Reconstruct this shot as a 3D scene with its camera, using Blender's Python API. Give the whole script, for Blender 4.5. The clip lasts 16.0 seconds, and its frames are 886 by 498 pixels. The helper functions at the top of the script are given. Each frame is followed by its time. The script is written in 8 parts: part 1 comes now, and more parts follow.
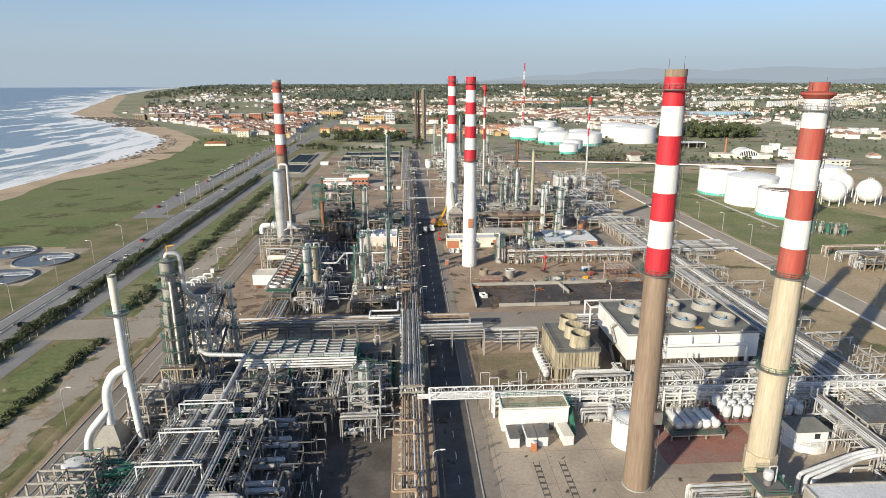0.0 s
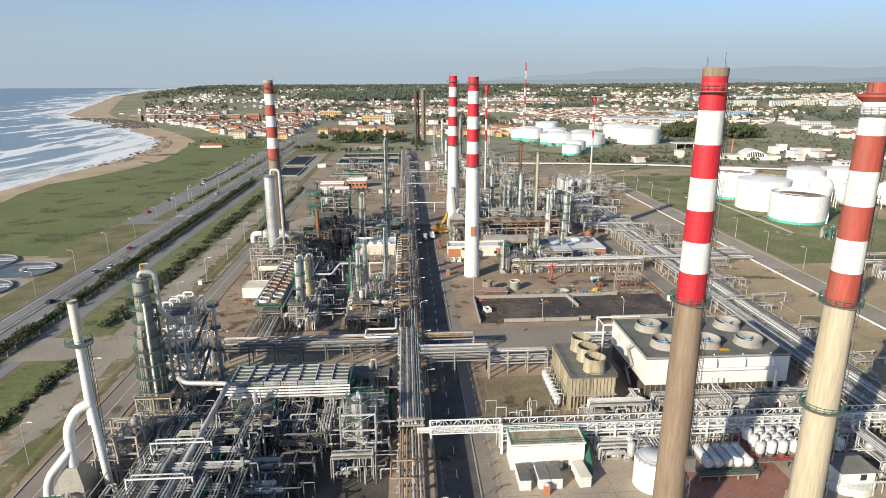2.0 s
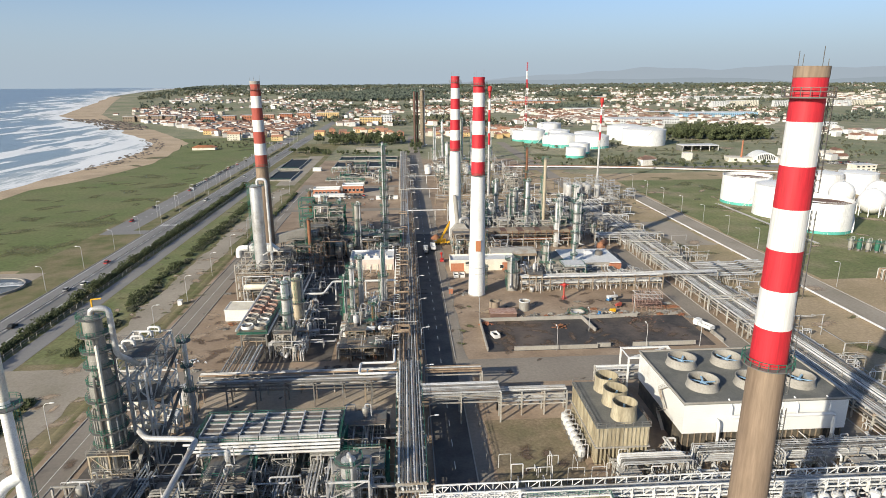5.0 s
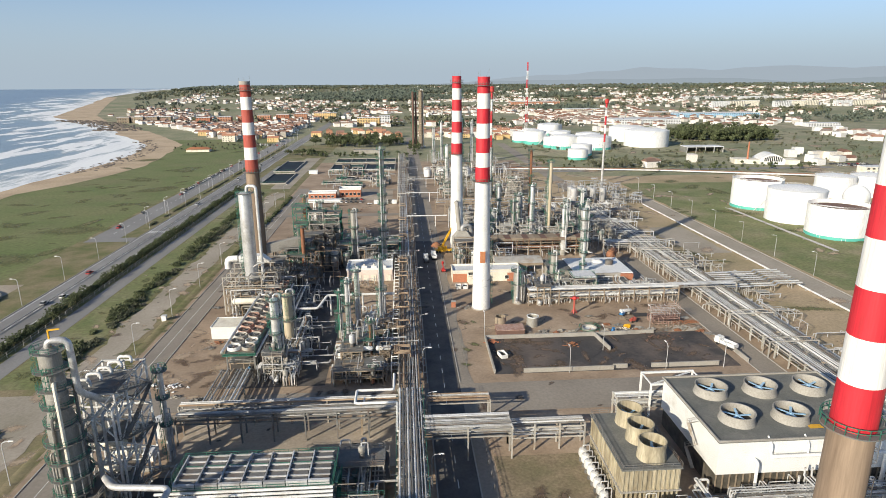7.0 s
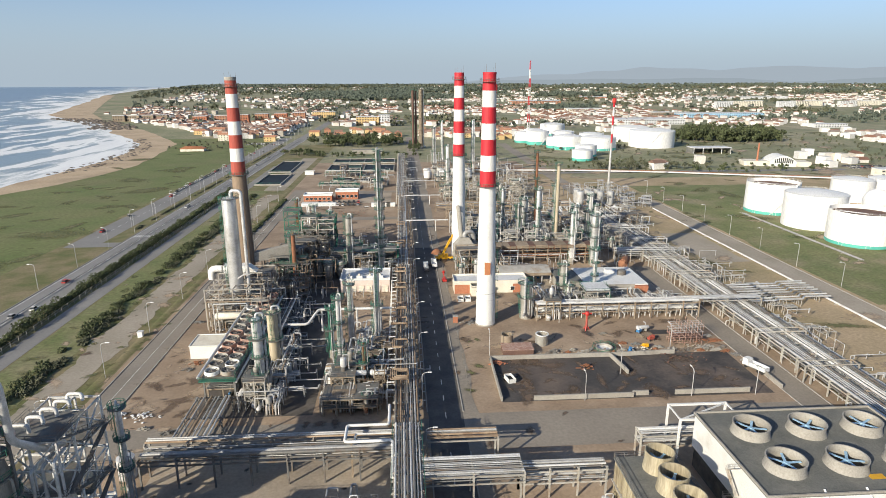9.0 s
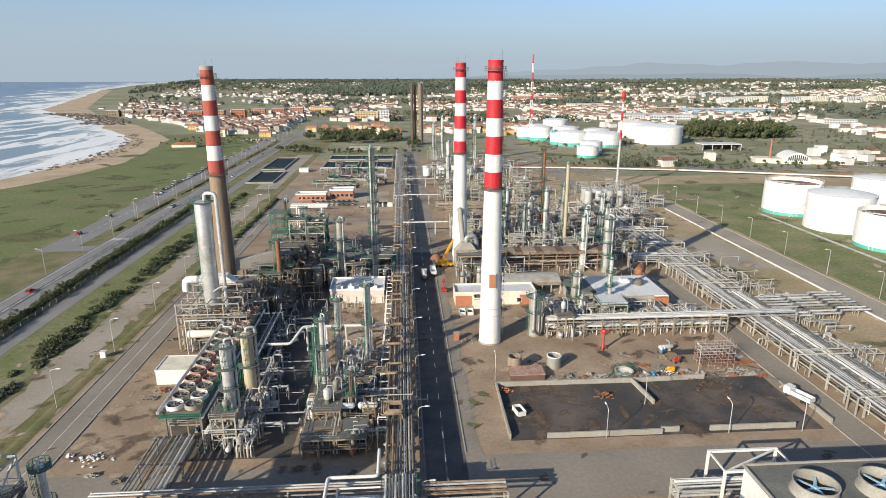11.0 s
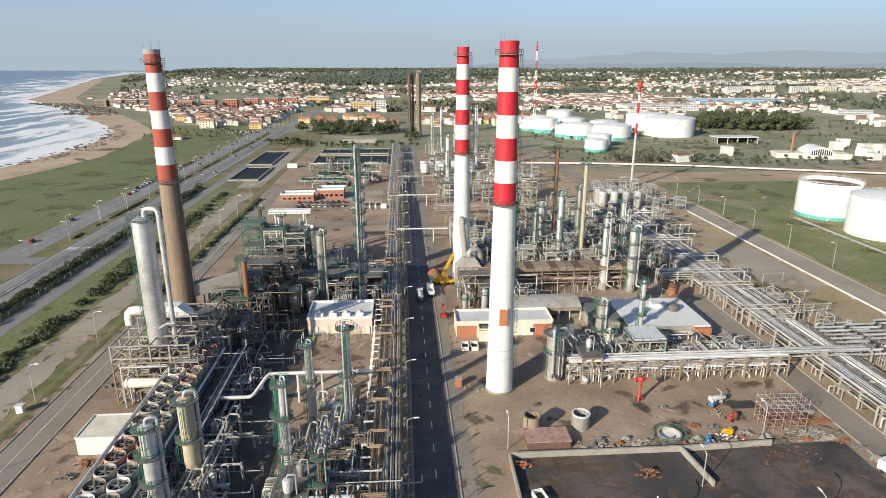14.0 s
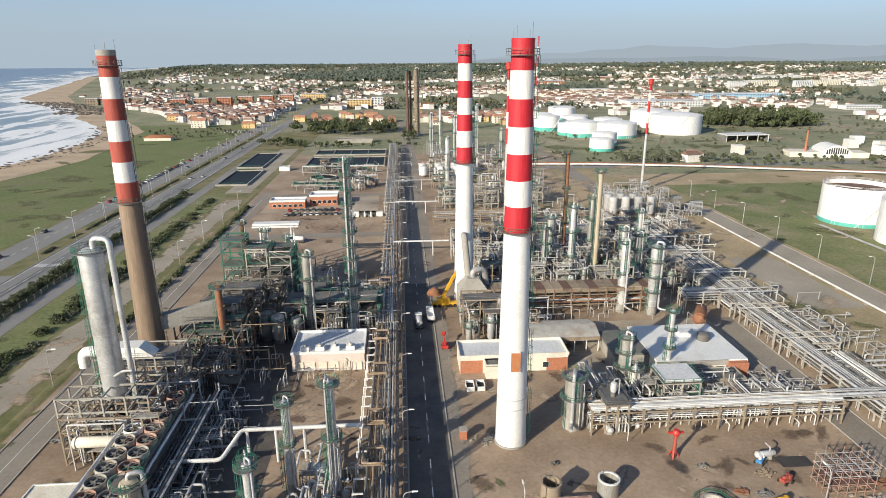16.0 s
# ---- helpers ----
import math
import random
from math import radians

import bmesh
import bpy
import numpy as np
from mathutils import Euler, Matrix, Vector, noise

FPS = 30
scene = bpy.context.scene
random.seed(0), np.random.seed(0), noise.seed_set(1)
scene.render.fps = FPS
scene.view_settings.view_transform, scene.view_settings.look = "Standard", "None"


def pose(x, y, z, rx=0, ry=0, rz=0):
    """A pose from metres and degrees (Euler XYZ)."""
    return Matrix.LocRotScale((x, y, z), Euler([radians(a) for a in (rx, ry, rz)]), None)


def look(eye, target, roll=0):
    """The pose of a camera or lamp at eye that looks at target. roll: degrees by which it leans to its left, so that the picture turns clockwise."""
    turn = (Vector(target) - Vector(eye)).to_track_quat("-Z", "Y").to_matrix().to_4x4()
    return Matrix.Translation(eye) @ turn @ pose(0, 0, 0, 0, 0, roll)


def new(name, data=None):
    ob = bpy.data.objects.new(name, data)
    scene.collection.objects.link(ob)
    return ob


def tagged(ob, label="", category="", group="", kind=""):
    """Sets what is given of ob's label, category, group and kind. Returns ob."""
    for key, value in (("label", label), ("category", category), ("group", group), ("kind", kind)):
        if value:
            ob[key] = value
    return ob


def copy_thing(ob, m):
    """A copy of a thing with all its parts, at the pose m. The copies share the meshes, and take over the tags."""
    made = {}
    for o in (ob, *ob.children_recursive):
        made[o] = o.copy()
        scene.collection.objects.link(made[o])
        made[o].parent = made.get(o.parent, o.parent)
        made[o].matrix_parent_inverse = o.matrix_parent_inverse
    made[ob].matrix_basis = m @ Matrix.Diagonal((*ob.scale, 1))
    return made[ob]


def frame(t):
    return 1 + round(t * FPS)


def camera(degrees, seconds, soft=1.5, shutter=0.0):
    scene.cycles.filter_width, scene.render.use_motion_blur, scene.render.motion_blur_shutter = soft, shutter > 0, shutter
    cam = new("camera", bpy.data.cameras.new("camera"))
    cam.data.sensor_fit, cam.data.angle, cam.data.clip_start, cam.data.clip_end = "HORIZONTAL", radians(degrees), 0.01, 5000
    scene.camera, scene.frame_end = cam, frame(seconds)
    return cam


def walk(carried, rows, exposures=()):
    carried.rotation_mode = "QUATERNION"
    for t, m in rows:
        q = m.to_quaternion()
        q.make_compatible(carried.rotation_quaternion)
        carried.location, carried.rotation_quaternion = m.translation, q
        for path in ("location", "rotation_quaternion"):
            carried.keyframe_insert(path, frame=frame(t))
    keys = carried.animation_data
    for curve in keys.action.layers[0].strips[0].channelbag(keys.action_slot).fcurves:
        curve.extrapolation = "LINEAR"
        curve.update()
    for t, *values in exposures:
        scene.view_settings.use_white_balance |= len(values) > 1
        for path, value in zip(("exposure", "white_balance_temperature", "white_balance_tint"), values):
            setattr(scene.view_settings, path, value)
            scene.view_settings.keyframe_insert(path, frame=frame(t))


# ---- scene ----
cam = camera(72.0, 16.0, 0.75)
PATH = [
    (0, (-1.783, 6.624, 85.77), (-1.668, 8.547, 85.231), -0.1),
    (1.5, (-1.421, 18.357, 85.791), (-1.306, 20.28, 85.252), -0.2),
    (3.5, (-1.079, 34.379, 86.114), (-0.963, 36.302, 85.574), -0.2),
    (7, (-1.936, 61.893, 85.872), (-1.81, 63.815, 85.334), -0.3),
    (9, (-1.264, 80.613, 84.709), (-1.137, 82.535, 84.169), -0.1),
    (12.5, (1.795, 122.28, 81.994), (1.921, 124.193, 81.425), -0.0),
    (14.5, (3.242, 147.266, 81.881), (3.371, 149.172, 81.292), -0.0),
    (16, (4.044, 164.704, 83.144), (4.174, 166.608, 82.545), -0.3),
]
walk(cam, [(t, look(eye, target, roll)) for t, eye, target, roll in PATH], [(0.0, 0.22, 7000, 7)])

# ---- world and sun ----
SUN_EL = radians(22.0)
SUN_FROM = Vector((-0.725, -0.689, 0)).normalized()
world = bpy.data.worlds.new("sky")
scene.world = world
world.use_nodes = True
_n = world.node_tree.nodes
_sky = _n.new("ShaderNodeTexSky")
_sky.sky_type = "NISHITA"
_sky.sun_disc = False
_sky.sun_elevation = SUN_EL
_sky.sun_rotation = math.atan2(SUN_FROM.x, SUN_FROM.y)
_sky.altitude = 80
_sky.air_density = 0.6
_sky.dust_density = 0.7
_sky.ozone_density = 3.0
_n["Background"].inputs["Strength"].default_value = 0.14
# pale grey-blue haze low over the horizon, the same all round
_wl = world.node_tree.links
_up = _n.new("ShaderNodeSeparateXYZ")
_wl.new(_n.new("ShaderNodeTexCoord").outputs["Generated"], _up.inputs[0])
_low = _n.new("ShaderNodeMapRange")
_low.interpolation_type = "SMOOTHSTEP"
for _k, _v in (("From Min", 0.0), ("From Max", 0.19), ("To Min", 0.97), ("To Max", 0.0)):
    _low.inputs[_k].default_value = _v
_wl.new(_up.outputs["Z"], _low.inputs["Value"])
_haze = _n.new("ShaderNodeMix")
_haze.data_type = "RGBA"
_haze.inputs[7].default_value = (2.5, 3.12, 3.95, 1)
_wl.new(_low.outputs[0], _haze.inputs[0])
_wl.new(_sky.outputs[0], _haze.inputs[6])
_wl.new(_haze.outputs[2], _n["Background"].inputs["Color"])
_sun = bpy.data.lights.new("sun", "SUN")
_sun.energy = 5.0
_sun.angle = radians(0.5)
_sun.color = (1.0, 0.93, 0.82)
_so = new("sun", _sun)
_dir = SUN_FROM * math.cos(SUN_EL) + Vector((0, 0, math.sin(SUN_EL)))
_so.matrix_world = look(_dir * 500, (0, 0, 0))


# ---- materials ----
def mat(name, a, b, scale=0.5, rough=0.8, metal=0.0, bump=0.15, fine=12.0, c=None, amount=0.35, streak=1.0, coarse=0.12, grain=0.2):
    """Two tones by a middle noise, speckle by a fine one, and stains of tone c by a coarse one."""
    m = bpy.data.materials.new(name)
    m.use_nodes = True
    n, l = m.node_tree.nodes, m.node_tree.links
    p = n["Principled BSDF"]
    p.inputs["Roughness"].default_value = rough
    p.inputs["Metallic"].default_value = metal
    tc = n.new("ShaderNodeTexCoord")
    mp = n.new("ShaderNodeMapping")
    mp.inputs["Scale"].default_value = (1, 1, streak)
    l.new(tc.outputs["Object"], mp.inputs["Vector"])

    def noise_node(s, det):
        t = n.new("ShaderNodeTexNoise")
        t.inputs["Scale"].default_value = s
        t.inputs["Detail"].default_value = det
        t.inputs["Roughness"].default_value = 0.6
        l.new(mp.outputs[0], t.inputs["Vector"])
        return t

    def ramp(src, lo, hi):
        r = n.new("ShaderNodeMapRange")
        r.inputs["From Min"].default_value = lo
        r.inputs["From Max"].default_value = hi
        l.new(src, r.inputs["Value"])
        return r.outputs[0]

    def mix(fac, x, y):
        k = n.new("ShaderNodeMix")
        k.data_type = "RGBA"
        if isinstance(fac, float):
            k.inputs[0].default_value = fac
        else:
            l.new(fac, k.inputs[0])
        for sock, v in ((k.inputs[6], x), (k.inputs[7], y)):
            if isinstance(v, tuple):
                sock.default_value = (*v, 1)
            else:
                l.new(v, sock)
        return k.outputs[2]

    mid = noise_node(scale, 6)
    col = mix(ramp(mid.outputs[0], 0.35, 0.65), a, b)
    fin = noise_node(fine, 5)
    if c:
        big = noise_node(coarse, 5)
        col = mix(ramp(big.outputs[0], 0.62 - amount * 0.4, 0.74), col, c)
    spk = mix(ramp(fin.outputs[0], 0.3, 0.7), (1 - grain, 1 - grain, 1 - grain), (1 + grain * 0.8, 1 + grain * 0.8, 1 + grain * 0.8))
    mul = n.new("ShaderNodeMix")
    mul.data_type, mul.blend_type = "RGBA", "MULTIPLY"
    mul.inputs[0].default_value = 1.0
    l.new(col, mul.inputs[6])
    l.new(spk, mul.inputs[7])
    l.new(mul.outputs[2], p.inputs["Base Color"])
    if bump:
        bn = n.new("ShaderNodeBump")
        bn.inputs["Strength"].default_value = bump
        bn.inputs["Distance"].default_value = 0.1
        l.new(fin.outputs[0], bn.inputs["Height"])
        l.new(bn.outputs[0], p.inputs["Normal"])
    return m


def varied(m, lo=0.75, hi=1.2, island=False):
    """Lets a material's tone differ from piece to piece."""
    n, l = m.node_tree.nodes, m.node_tree.links
    p = n["Principled BSDF"]
    src = p.inputs["Base Color"].links[0].from_socket
    r = n.new("ShaderNodeMapRange")
    r.inputs["To Min"].default_value, r.inputs["To Max"].default_value = lo, hi
    if island:
        l.new(n.new("ShaderNodeNewGeometry").outputs["Random Per Island"], r.inputs["Value"])
    else:
        l.new(n.new("ShaderNodeObjectInfo").outputs["Random"], r.inputs["Value"])
    v = n.new("ShaderNodeVectorMath")
    v.operation = "SCALE"
    l.new(src, v.inputs[0])
    l.new(r.outputs[0], v.inputs["Scale"])
    l.new(v.outputs[0], p.inputs["Base Color"])
    return m


M = {}
M["field"] = mat("field", (0.215, 0.22, 0.135), (0.37, 0.325, 0.225), 0.022, 0.95, fine=0.25, c=(0.165, 0.2, 0.095), coarse=0.006, amount=0.5, grain=0.3)
M["grass"] = mat("coast_grass", (0.125, 0.165, 0.052), (0.18, 0.195, 0.078), 0.03, 0.95, fine=0.5, c=(0.19, 0.175, 0.09), coarse=0.012, amount=0.3, grain=0.28)
M["tankgrass"] = mat("patchy_meadow", (0.135, 0.168, 0.06), (0.205, 0.208, 0.092), 0.06, 0.95, fine=0.7, c=(0.31, 0.26, 0.17), coarse=0.028, amount=0.32, grain=0.3)
M["verge"] = mat("verge_grass", (0.12, 0.135, 0.045), (0.23, 0.19, 0.1), 0.09, 0.95, fine=1.2, c=(0.27, 0.22, 0.135), coarse=0.045, amount=0.4, grain=0.22)
M["scrub"] = mat("dry_scrub", (0.47, 0.355, 0.235), (0.35, 0.275, 0.165), 0.035, 0.95, fine=0.9, c=(0.2, 0.19, 0.085), coarse=0.014, amount=0.35, grain=0.22)
M["dirt"] = mat("brown_dirt", (0.33, 0.243, 0.17), (0.425, 0.325, 0.237), 0.09, 0.95, fine=1.1, c=(0.2, 0.14, 0.095), coarse=0.04, amount=0.5, grain=0.16)
M["sand"] = mat("beach_sand", (0.48, 0.36, 0.24), (0.55, 0.43, 0.3), 0.03, 0.95, fine=0.6, c=(0.34, 0.26, 0.18), coarse=0.02)
M["rock"] = mat("shore_rock", (0.12, 0.1, 0.085), (0.19, 0.16, 0.13), 0.2, 0.9, fine=2, bump=0.5)
M["gravel"] = mat("gravel_track", (0.345, 0.3, 0.245), (0.42, 0.37, 0.305), 0.1, 0.95, fine=1.2, c=(0.24, 0.215, 0.16), coarse=0.05, amount=0.5, grain=0.14)
M["asphalt"] = mat("asphalt", (0.085, 0.08, 0.076), (0.135, 0.127, 0.118), 0.15, 0.9, fine=1.6, c=(0.17, 0.155, 0.14), coarse=0.07, amount=0.35, grain=0.16)
M["hwy"] = mat("motorway_asphalt", (0.23, 0.225, 0.22), (0.28, 0.272, 0.262), 0.06, 0.9, fine=1.2, c=(0.19, 0.185, 0.18), coarse=0.03, grain=0.1)
M["yard"] = mat("yard_concrete", (0.4, 0.33, 0.255), (0.5, 0.425, 0.335), 0.12, 0.9, fine=1.3, c=(0.2, 0.17, 0.14), coarse=0.06, amount=0.5, grain=0.15)
# stains, with a tone lowered to hold the units' shade as well
M["darkyard"] = mat("stained_shaded_concrete", (0.1, 0.088, 0.076), (0.155, 0.137, 0.12), 0.15, 0.8, fine=1.3, c=(0.065, 0.057, 0.05), coarse=0.07, amount=0.55, grain=0.16)
M["pit"] = mat("coal_black_paving", (0.045, 0.042, 0.042), (0.085, 0.077, 0.073), 0.12, 0.85, fine=1.2, c=(0.17, 0.13, 0.105), coarse=0.06, amount=0.4, grain=0.2)
M["redfloor"] = mat("red_paving", (0.3, 0.13, 0.1), (0.36, 0.18, 0.14), 0.2, 0.9, fine=2, c=(0.25, 0.18, 0.15), coarse=0.1)
M["oldroad"] = mat("worn_plant_road", (0.27, 0.235, 0.195), (0.34, 0.3, 0.25), 0.1, 0.9, fine=1.2, c=(0.19, 0.165, 0.14), coarse=0.05, amount=0.5, grain=0.14)
M["paint"] = mat("road_paint", (0.7, 0.7, 0.68), (0.8, 0.8, 0.78), 0.5, 0.7, bump=0)
M["kerb"] = mat("kerb_concrete", (0.36, 0.34, 0.31), (0.44, 0.41, 0.37), 0.5, 0.9)
M["white"] = mat("white_paint", (0.74, 0.74, 0.72), (0.8, 0.8, 0.78), 0.3, 0.55, fine=4, bump=0.03, c=(0.6, 0.58, 0.53), coarse=0.15, amount=0.15)
M["tankwhite"] = mat("tank_white_paint", (0.8, 0.8, 0.79), (0.84, 0.84, 0.83), 0.1, 0.5, fine=2, bump=0.02, c=(0.7, 0.69, 0.66), coarse=0.06, amount=0.15, streak=0.15)
M["bandwhite"] = mat("chimney_white_paint", (0.72, 0.71, 0.68), (0.8, 0.79, 0.77), 0.8, 0.6, fine=5, c=(0.5, 0.47, 0.43), coarse=0.35, amount=0.25, streak=0.06)
M["bandred"] = mat("chimney_red_paint", (0.5, 0.018, 0.03), (0.58, 0.025, 0.04), 0.8, 0.6, fine=5, c=(0.42, 0.03, 0.035), coarse=0.35, amount=0.2, streak=0.06)
M["oldred"] = mat("faded_red_paint", (0.36, 0.065, 0.045), (0.43, 0.09, 0.065), 0.8, 0.7, fine=5, c=(0.3, 0.1, 0.075), coarse=0.4, amount=0.35, streak=0.06)
M["brownconc"] = mat("sooty_concrete", (0.235, 0.17, 0.12), (0.29, 0.215, 0.155), 0.5, 0.9, fine=3, c=(0.17, 0.12, 0.085), coarse=0.35, amount=0.4, streak=0.08)
M["beigeconc"] = mat("beige_concrete", (0.47, 0.4, 0.29), (0.53, 0.46, 0.34), 0.5, 0.9, fine=3, c=(0.38, 0.31, 0.21), coarse=0.35, amount=0.3, streak=0.08)
M["towerconc"] = mat("streaked_concrete", (0.4, 0.35, 0.24), (0.5, 0.44, 0.32), 1.0, 0.9, fine=4, c=(0.2, 0.165, 0.11), coarse=0.6, amount=0.55, streak=0.12)
M["conc"] = mat("grey_concrete", (0.33, 0.31, 0.28), (0.4, 0.38, 0.34), 0.4, 0.9, fine=3, c=(0.24, 0.22, 0.19), coarse=0.2)
M["roofgrey"] = mat("grey_roof_felt", (0.13, 0.135, 0.125), (0.18, 0.18, 0.165), 0.2, 0.9, fine=3, c=(0.22, 0.215, 0.19), coarse=0.1)
M["galv"] = varied(mat("galvanised_steel", (0.5, 0.5, 0.5), (0.6, 0.6, 0.59), 0.8, 0.5, 0.15, fine=5, bump=0.05, c=(0.3, 0.27, 0.24), coarse=0.25), 0.7, 1.15)
M["alu"] = varied(mat("aluminium_cladding", (0.58, 0.58, 0.58), (0.68, 0.68, 0.67), 0.7, 0.38, 0.35, fine=4, bump=0.06, c=(0.4, 0.38, 0.35), coarse=0.3), 0.8, 1.15)
M["pipewhite"] = varied(mat("white_pipe_cladding", (0.7, 0.7, 0.69), (0.78, 0.78, 0.76), 0.6, 0.5, 0.05, fine=4, bump=0.05, c=(0.48, 0.45, 0.41), coarse=0.3), 0.75, 1.1)
M["pipebrown"] = varied(mat("rusty_pipe", (0.3, 0.215, 0.145), (0.38, 0.285, 0.2), 0.5, 0.75, 0.05, fine=5, c=(0.16, 0.09, 0.05), coarse=0.4), 0.8, 1.25)
M["steel"] = varied(mat("weathered_steel", (0.15, 0.15, 0.145), (0.21, 0.205, 0.195), 0.5, 0.7, 0.2, fine=5, c=(0.17, 0.11, 0.07), coarse=0.3), 0.8, 1.3)
M["pale"] = varied(mat("pale_steel_frame", (0.36, 0.35, 0.32), (0.45, 0.43, 0.39), 0.5, 0.75, 0.0, fine=5, c=(0.3, 0.22, 0.15), coarse=0.3), 0.8, 1.15)
M["beam"] = varied(mat("rusty_frame", (0.27, 0.215, 0.16), (0.33, 0.27, 0.2), 0.5, 0.85, 0.0, fine=5, c=(0.2, 0.13, 0.08), coarse=0.3), 0.8, 1.15)
M["green"] = mat("green_rail_paint", (0.02, 0.13, 0.085), (0.04, 0.18, 0.125), 1.0, 0.6, 0.0, fine=5, bump=0.03, c=(0.07, 0.14, 0.1), coarse=0.4)
M["tealband"] = mat("teal_paint", (0.08, 0.42, 0.35), (0.11, 0.47, 0.4), 0.2, 0.6, fine=3, bump=0.02)
M["grating"] = mat("steel_grating", (0.15, 0.155, 0.15), (0.21, 0.21, 0.2), 0.6, 0.75, 0.2, fine=6, c=(0.2, 0.14, 0.1), coarse=0.3)
M["vessel"] = varied(mat("dull_vessel_paint", (0.36, 0.35, 0.32), (0.44, 0.425, 0.39), 0.6, 0.55, 0.25, fine=4, bump=0.06, c=(0.28, 0.24, 0.19), coarse=0.35, streak=0.3), 0.75, 1.15)
M["rust"] = mat("rust", (0.24, 0.1, 0.055), (0.32, 0.15, 0.08), 1.0, 0.9, fine=5, c=(0.15, 0.075, 0.05), coarse=0.4)
M["fanred"] = mat("faded_red_primer", (0.4, 0.25, 0.2), (0.5, 0.37, 0.31), 1.0, 0.8, fine=4, c=(0.3, 0.14, 0.1), coarse=0.6, amount=0.5)
M["deckrust"] = mat("rusty_deck", (0.13, 0.075, 0.06), (0.19, 0.11, 0.085), 0.2, 0.9, fine=2, c=(0.09, 0.055, 0.045), coarse=0.1)
M["brick"] = mat("orange_brick", (0.4, 0.15, 0.085), (0.47, 0.2, 0.115), 1.0, 0.9, fine=6)
M["cream"] = mat("cream_render", (0.72, 0.67, 0.56), (0.78, 0.74, 0.64), 0.4, 0.8, fine=4, c=(0.6, 0.53, 0.43), coarse=0.25)
M["pinkwall"] = mat("pinkish_render", (0.68, 0.56, 0.5), (0.74, 0.64, 0.58), 0.4, 0.8, fine=4, c=(0.58, 0.47, 0.41), coarse=0.25)
M["louvre"] = mat("dark_louvre", (0.06, 0.055, 0.045), (0.1, 0.09, 0.075), 0.6, 0.85, fine=5, c=(0.17, 0.14, 0.1), coarse=0.4)
M["glass"] = mat("window_glass", (0.03, 0.035, 0.04), (0.045, 0.05, 0.055), 0.5, 0.12, 0.0, bump=0)
# rubber black, which also paints the shade inside the fan openings
M["dark"] = mat("black_rubber_and_shade", (0.02, 0.02, 0.02), (0.035, 0.035, 0.035), 2.0, 0.8, bump=0.05)
M["yellow"] = mat("machine_yellow", (0.68, 0.36, 0.02), (0.75, 0.42, 0.03), 1.0, 0.5, bump=0.02)
M["redpaint"] = mat("signal_red", (0.5, 0.03, 0.025), (0.58, 0.05, 0.04), 1.0, 0.5, bump=0.02)
M["orangepaint"] = mat("orange_paint", (0.46, 0.18, 0.08), (0.54, 0.22, 0.1), 1.0, 0.6, bump=0.02)
M["bluepaint"] = mat("blue_paint", (0.05, 0.2, 0.42), (0.08, 0.26, 0.5), 1.0, 0.5, bump=0.02)
M["water"] = mat("dark_water", (0.02, 0.024, 0.028), (0.035, 0.04, 0.042), 0.05, 0.5, 0.0, fine=1.0, bump=0.1)
M["water"].node_tree.nodes["Principled BSDF"].inputs["Specular IOR Level"].default_value = 0.06
# grey-blue base paints in part of the sky's reflection
M["clearwater"] = mat("sky_toned_settling_water", (0.1, 0.115, 0.125), (0.14, 0.155, 0.16), 0.08, 0.25, 0.0, fine=1.0, bump=0.05)
M["leaf"] = varied(mat("evergreen_leaves", (0.05, 0.065, 0.028), (0.085, 0.1, 0.045), 0.2, 0.9, fine=2, bump=0), 0.6, 1.5, island=True)
M["leaf2"] = varied(mat("grey_green_leaves", (0.075, 0.085, 0.05), (0.12, 0.12, 0.075), 0.2, 0.9, fine=2, bump=0), 0.6, 1.5, island=True)
# distant haze is painted into these crowns as a grey-blue tone
M["pine"] = varied(mat("haze_toned_pines", (0.075, 0.095, 0.075), (0.11, 0.13, 0.1), 0.02, 0.95, fine=0.3, bump=0), 0.75, 1.3, island=True)
M["bark"] = mat("bark", (0.12, 0.09, 0.065), (0.17, 0.13, 0.1), 2, 0.9)
M["housewall"] = varied(mat("house_walls", (0.76, 0.74, 0.71), (0.82, 0.81, 0.79), 0.03, 0.85, fine=1, bump=0, c=(0.68, 0.57, 0.42), coarse=0.008, amount=0.3), 0.7, 1.05, island=True)
M["houseroof"] = varied(mat("clay_roof_tiles", (0.27, 0.135, 0.09), (0.33, 0.19, 0.135), 0.04, 0.9, fine=1.5, bump=0, c=(0.33, 0.29, 0.26), coarse=0.01, amount=0.5), 0.6, 1.25, island=True)
M["ochre"] = mat("ochre_render", (0.62, 0.43, 0.2), (0.68, 0.5, 0.26), 0.2, 0.85, fine=2)
M["terracotta"] = mat("terracotta_render", (0.42, 0.2, 0.12), (0.48, 0.25, 0.16), 0.2, 0.85, fine=2)
M["palegrey"] = mat("pale_cladding", (0.6, 0.61, 0.62), (0.68, 0.69, 0.7), 0.1, 0.7, fine=2)
M["skyblue"] = mat("light_blue_cladding", (0.3, 0.5, 0.68), (0.36, 0.56, 0.74), 0.1, 0.7, fine=2)


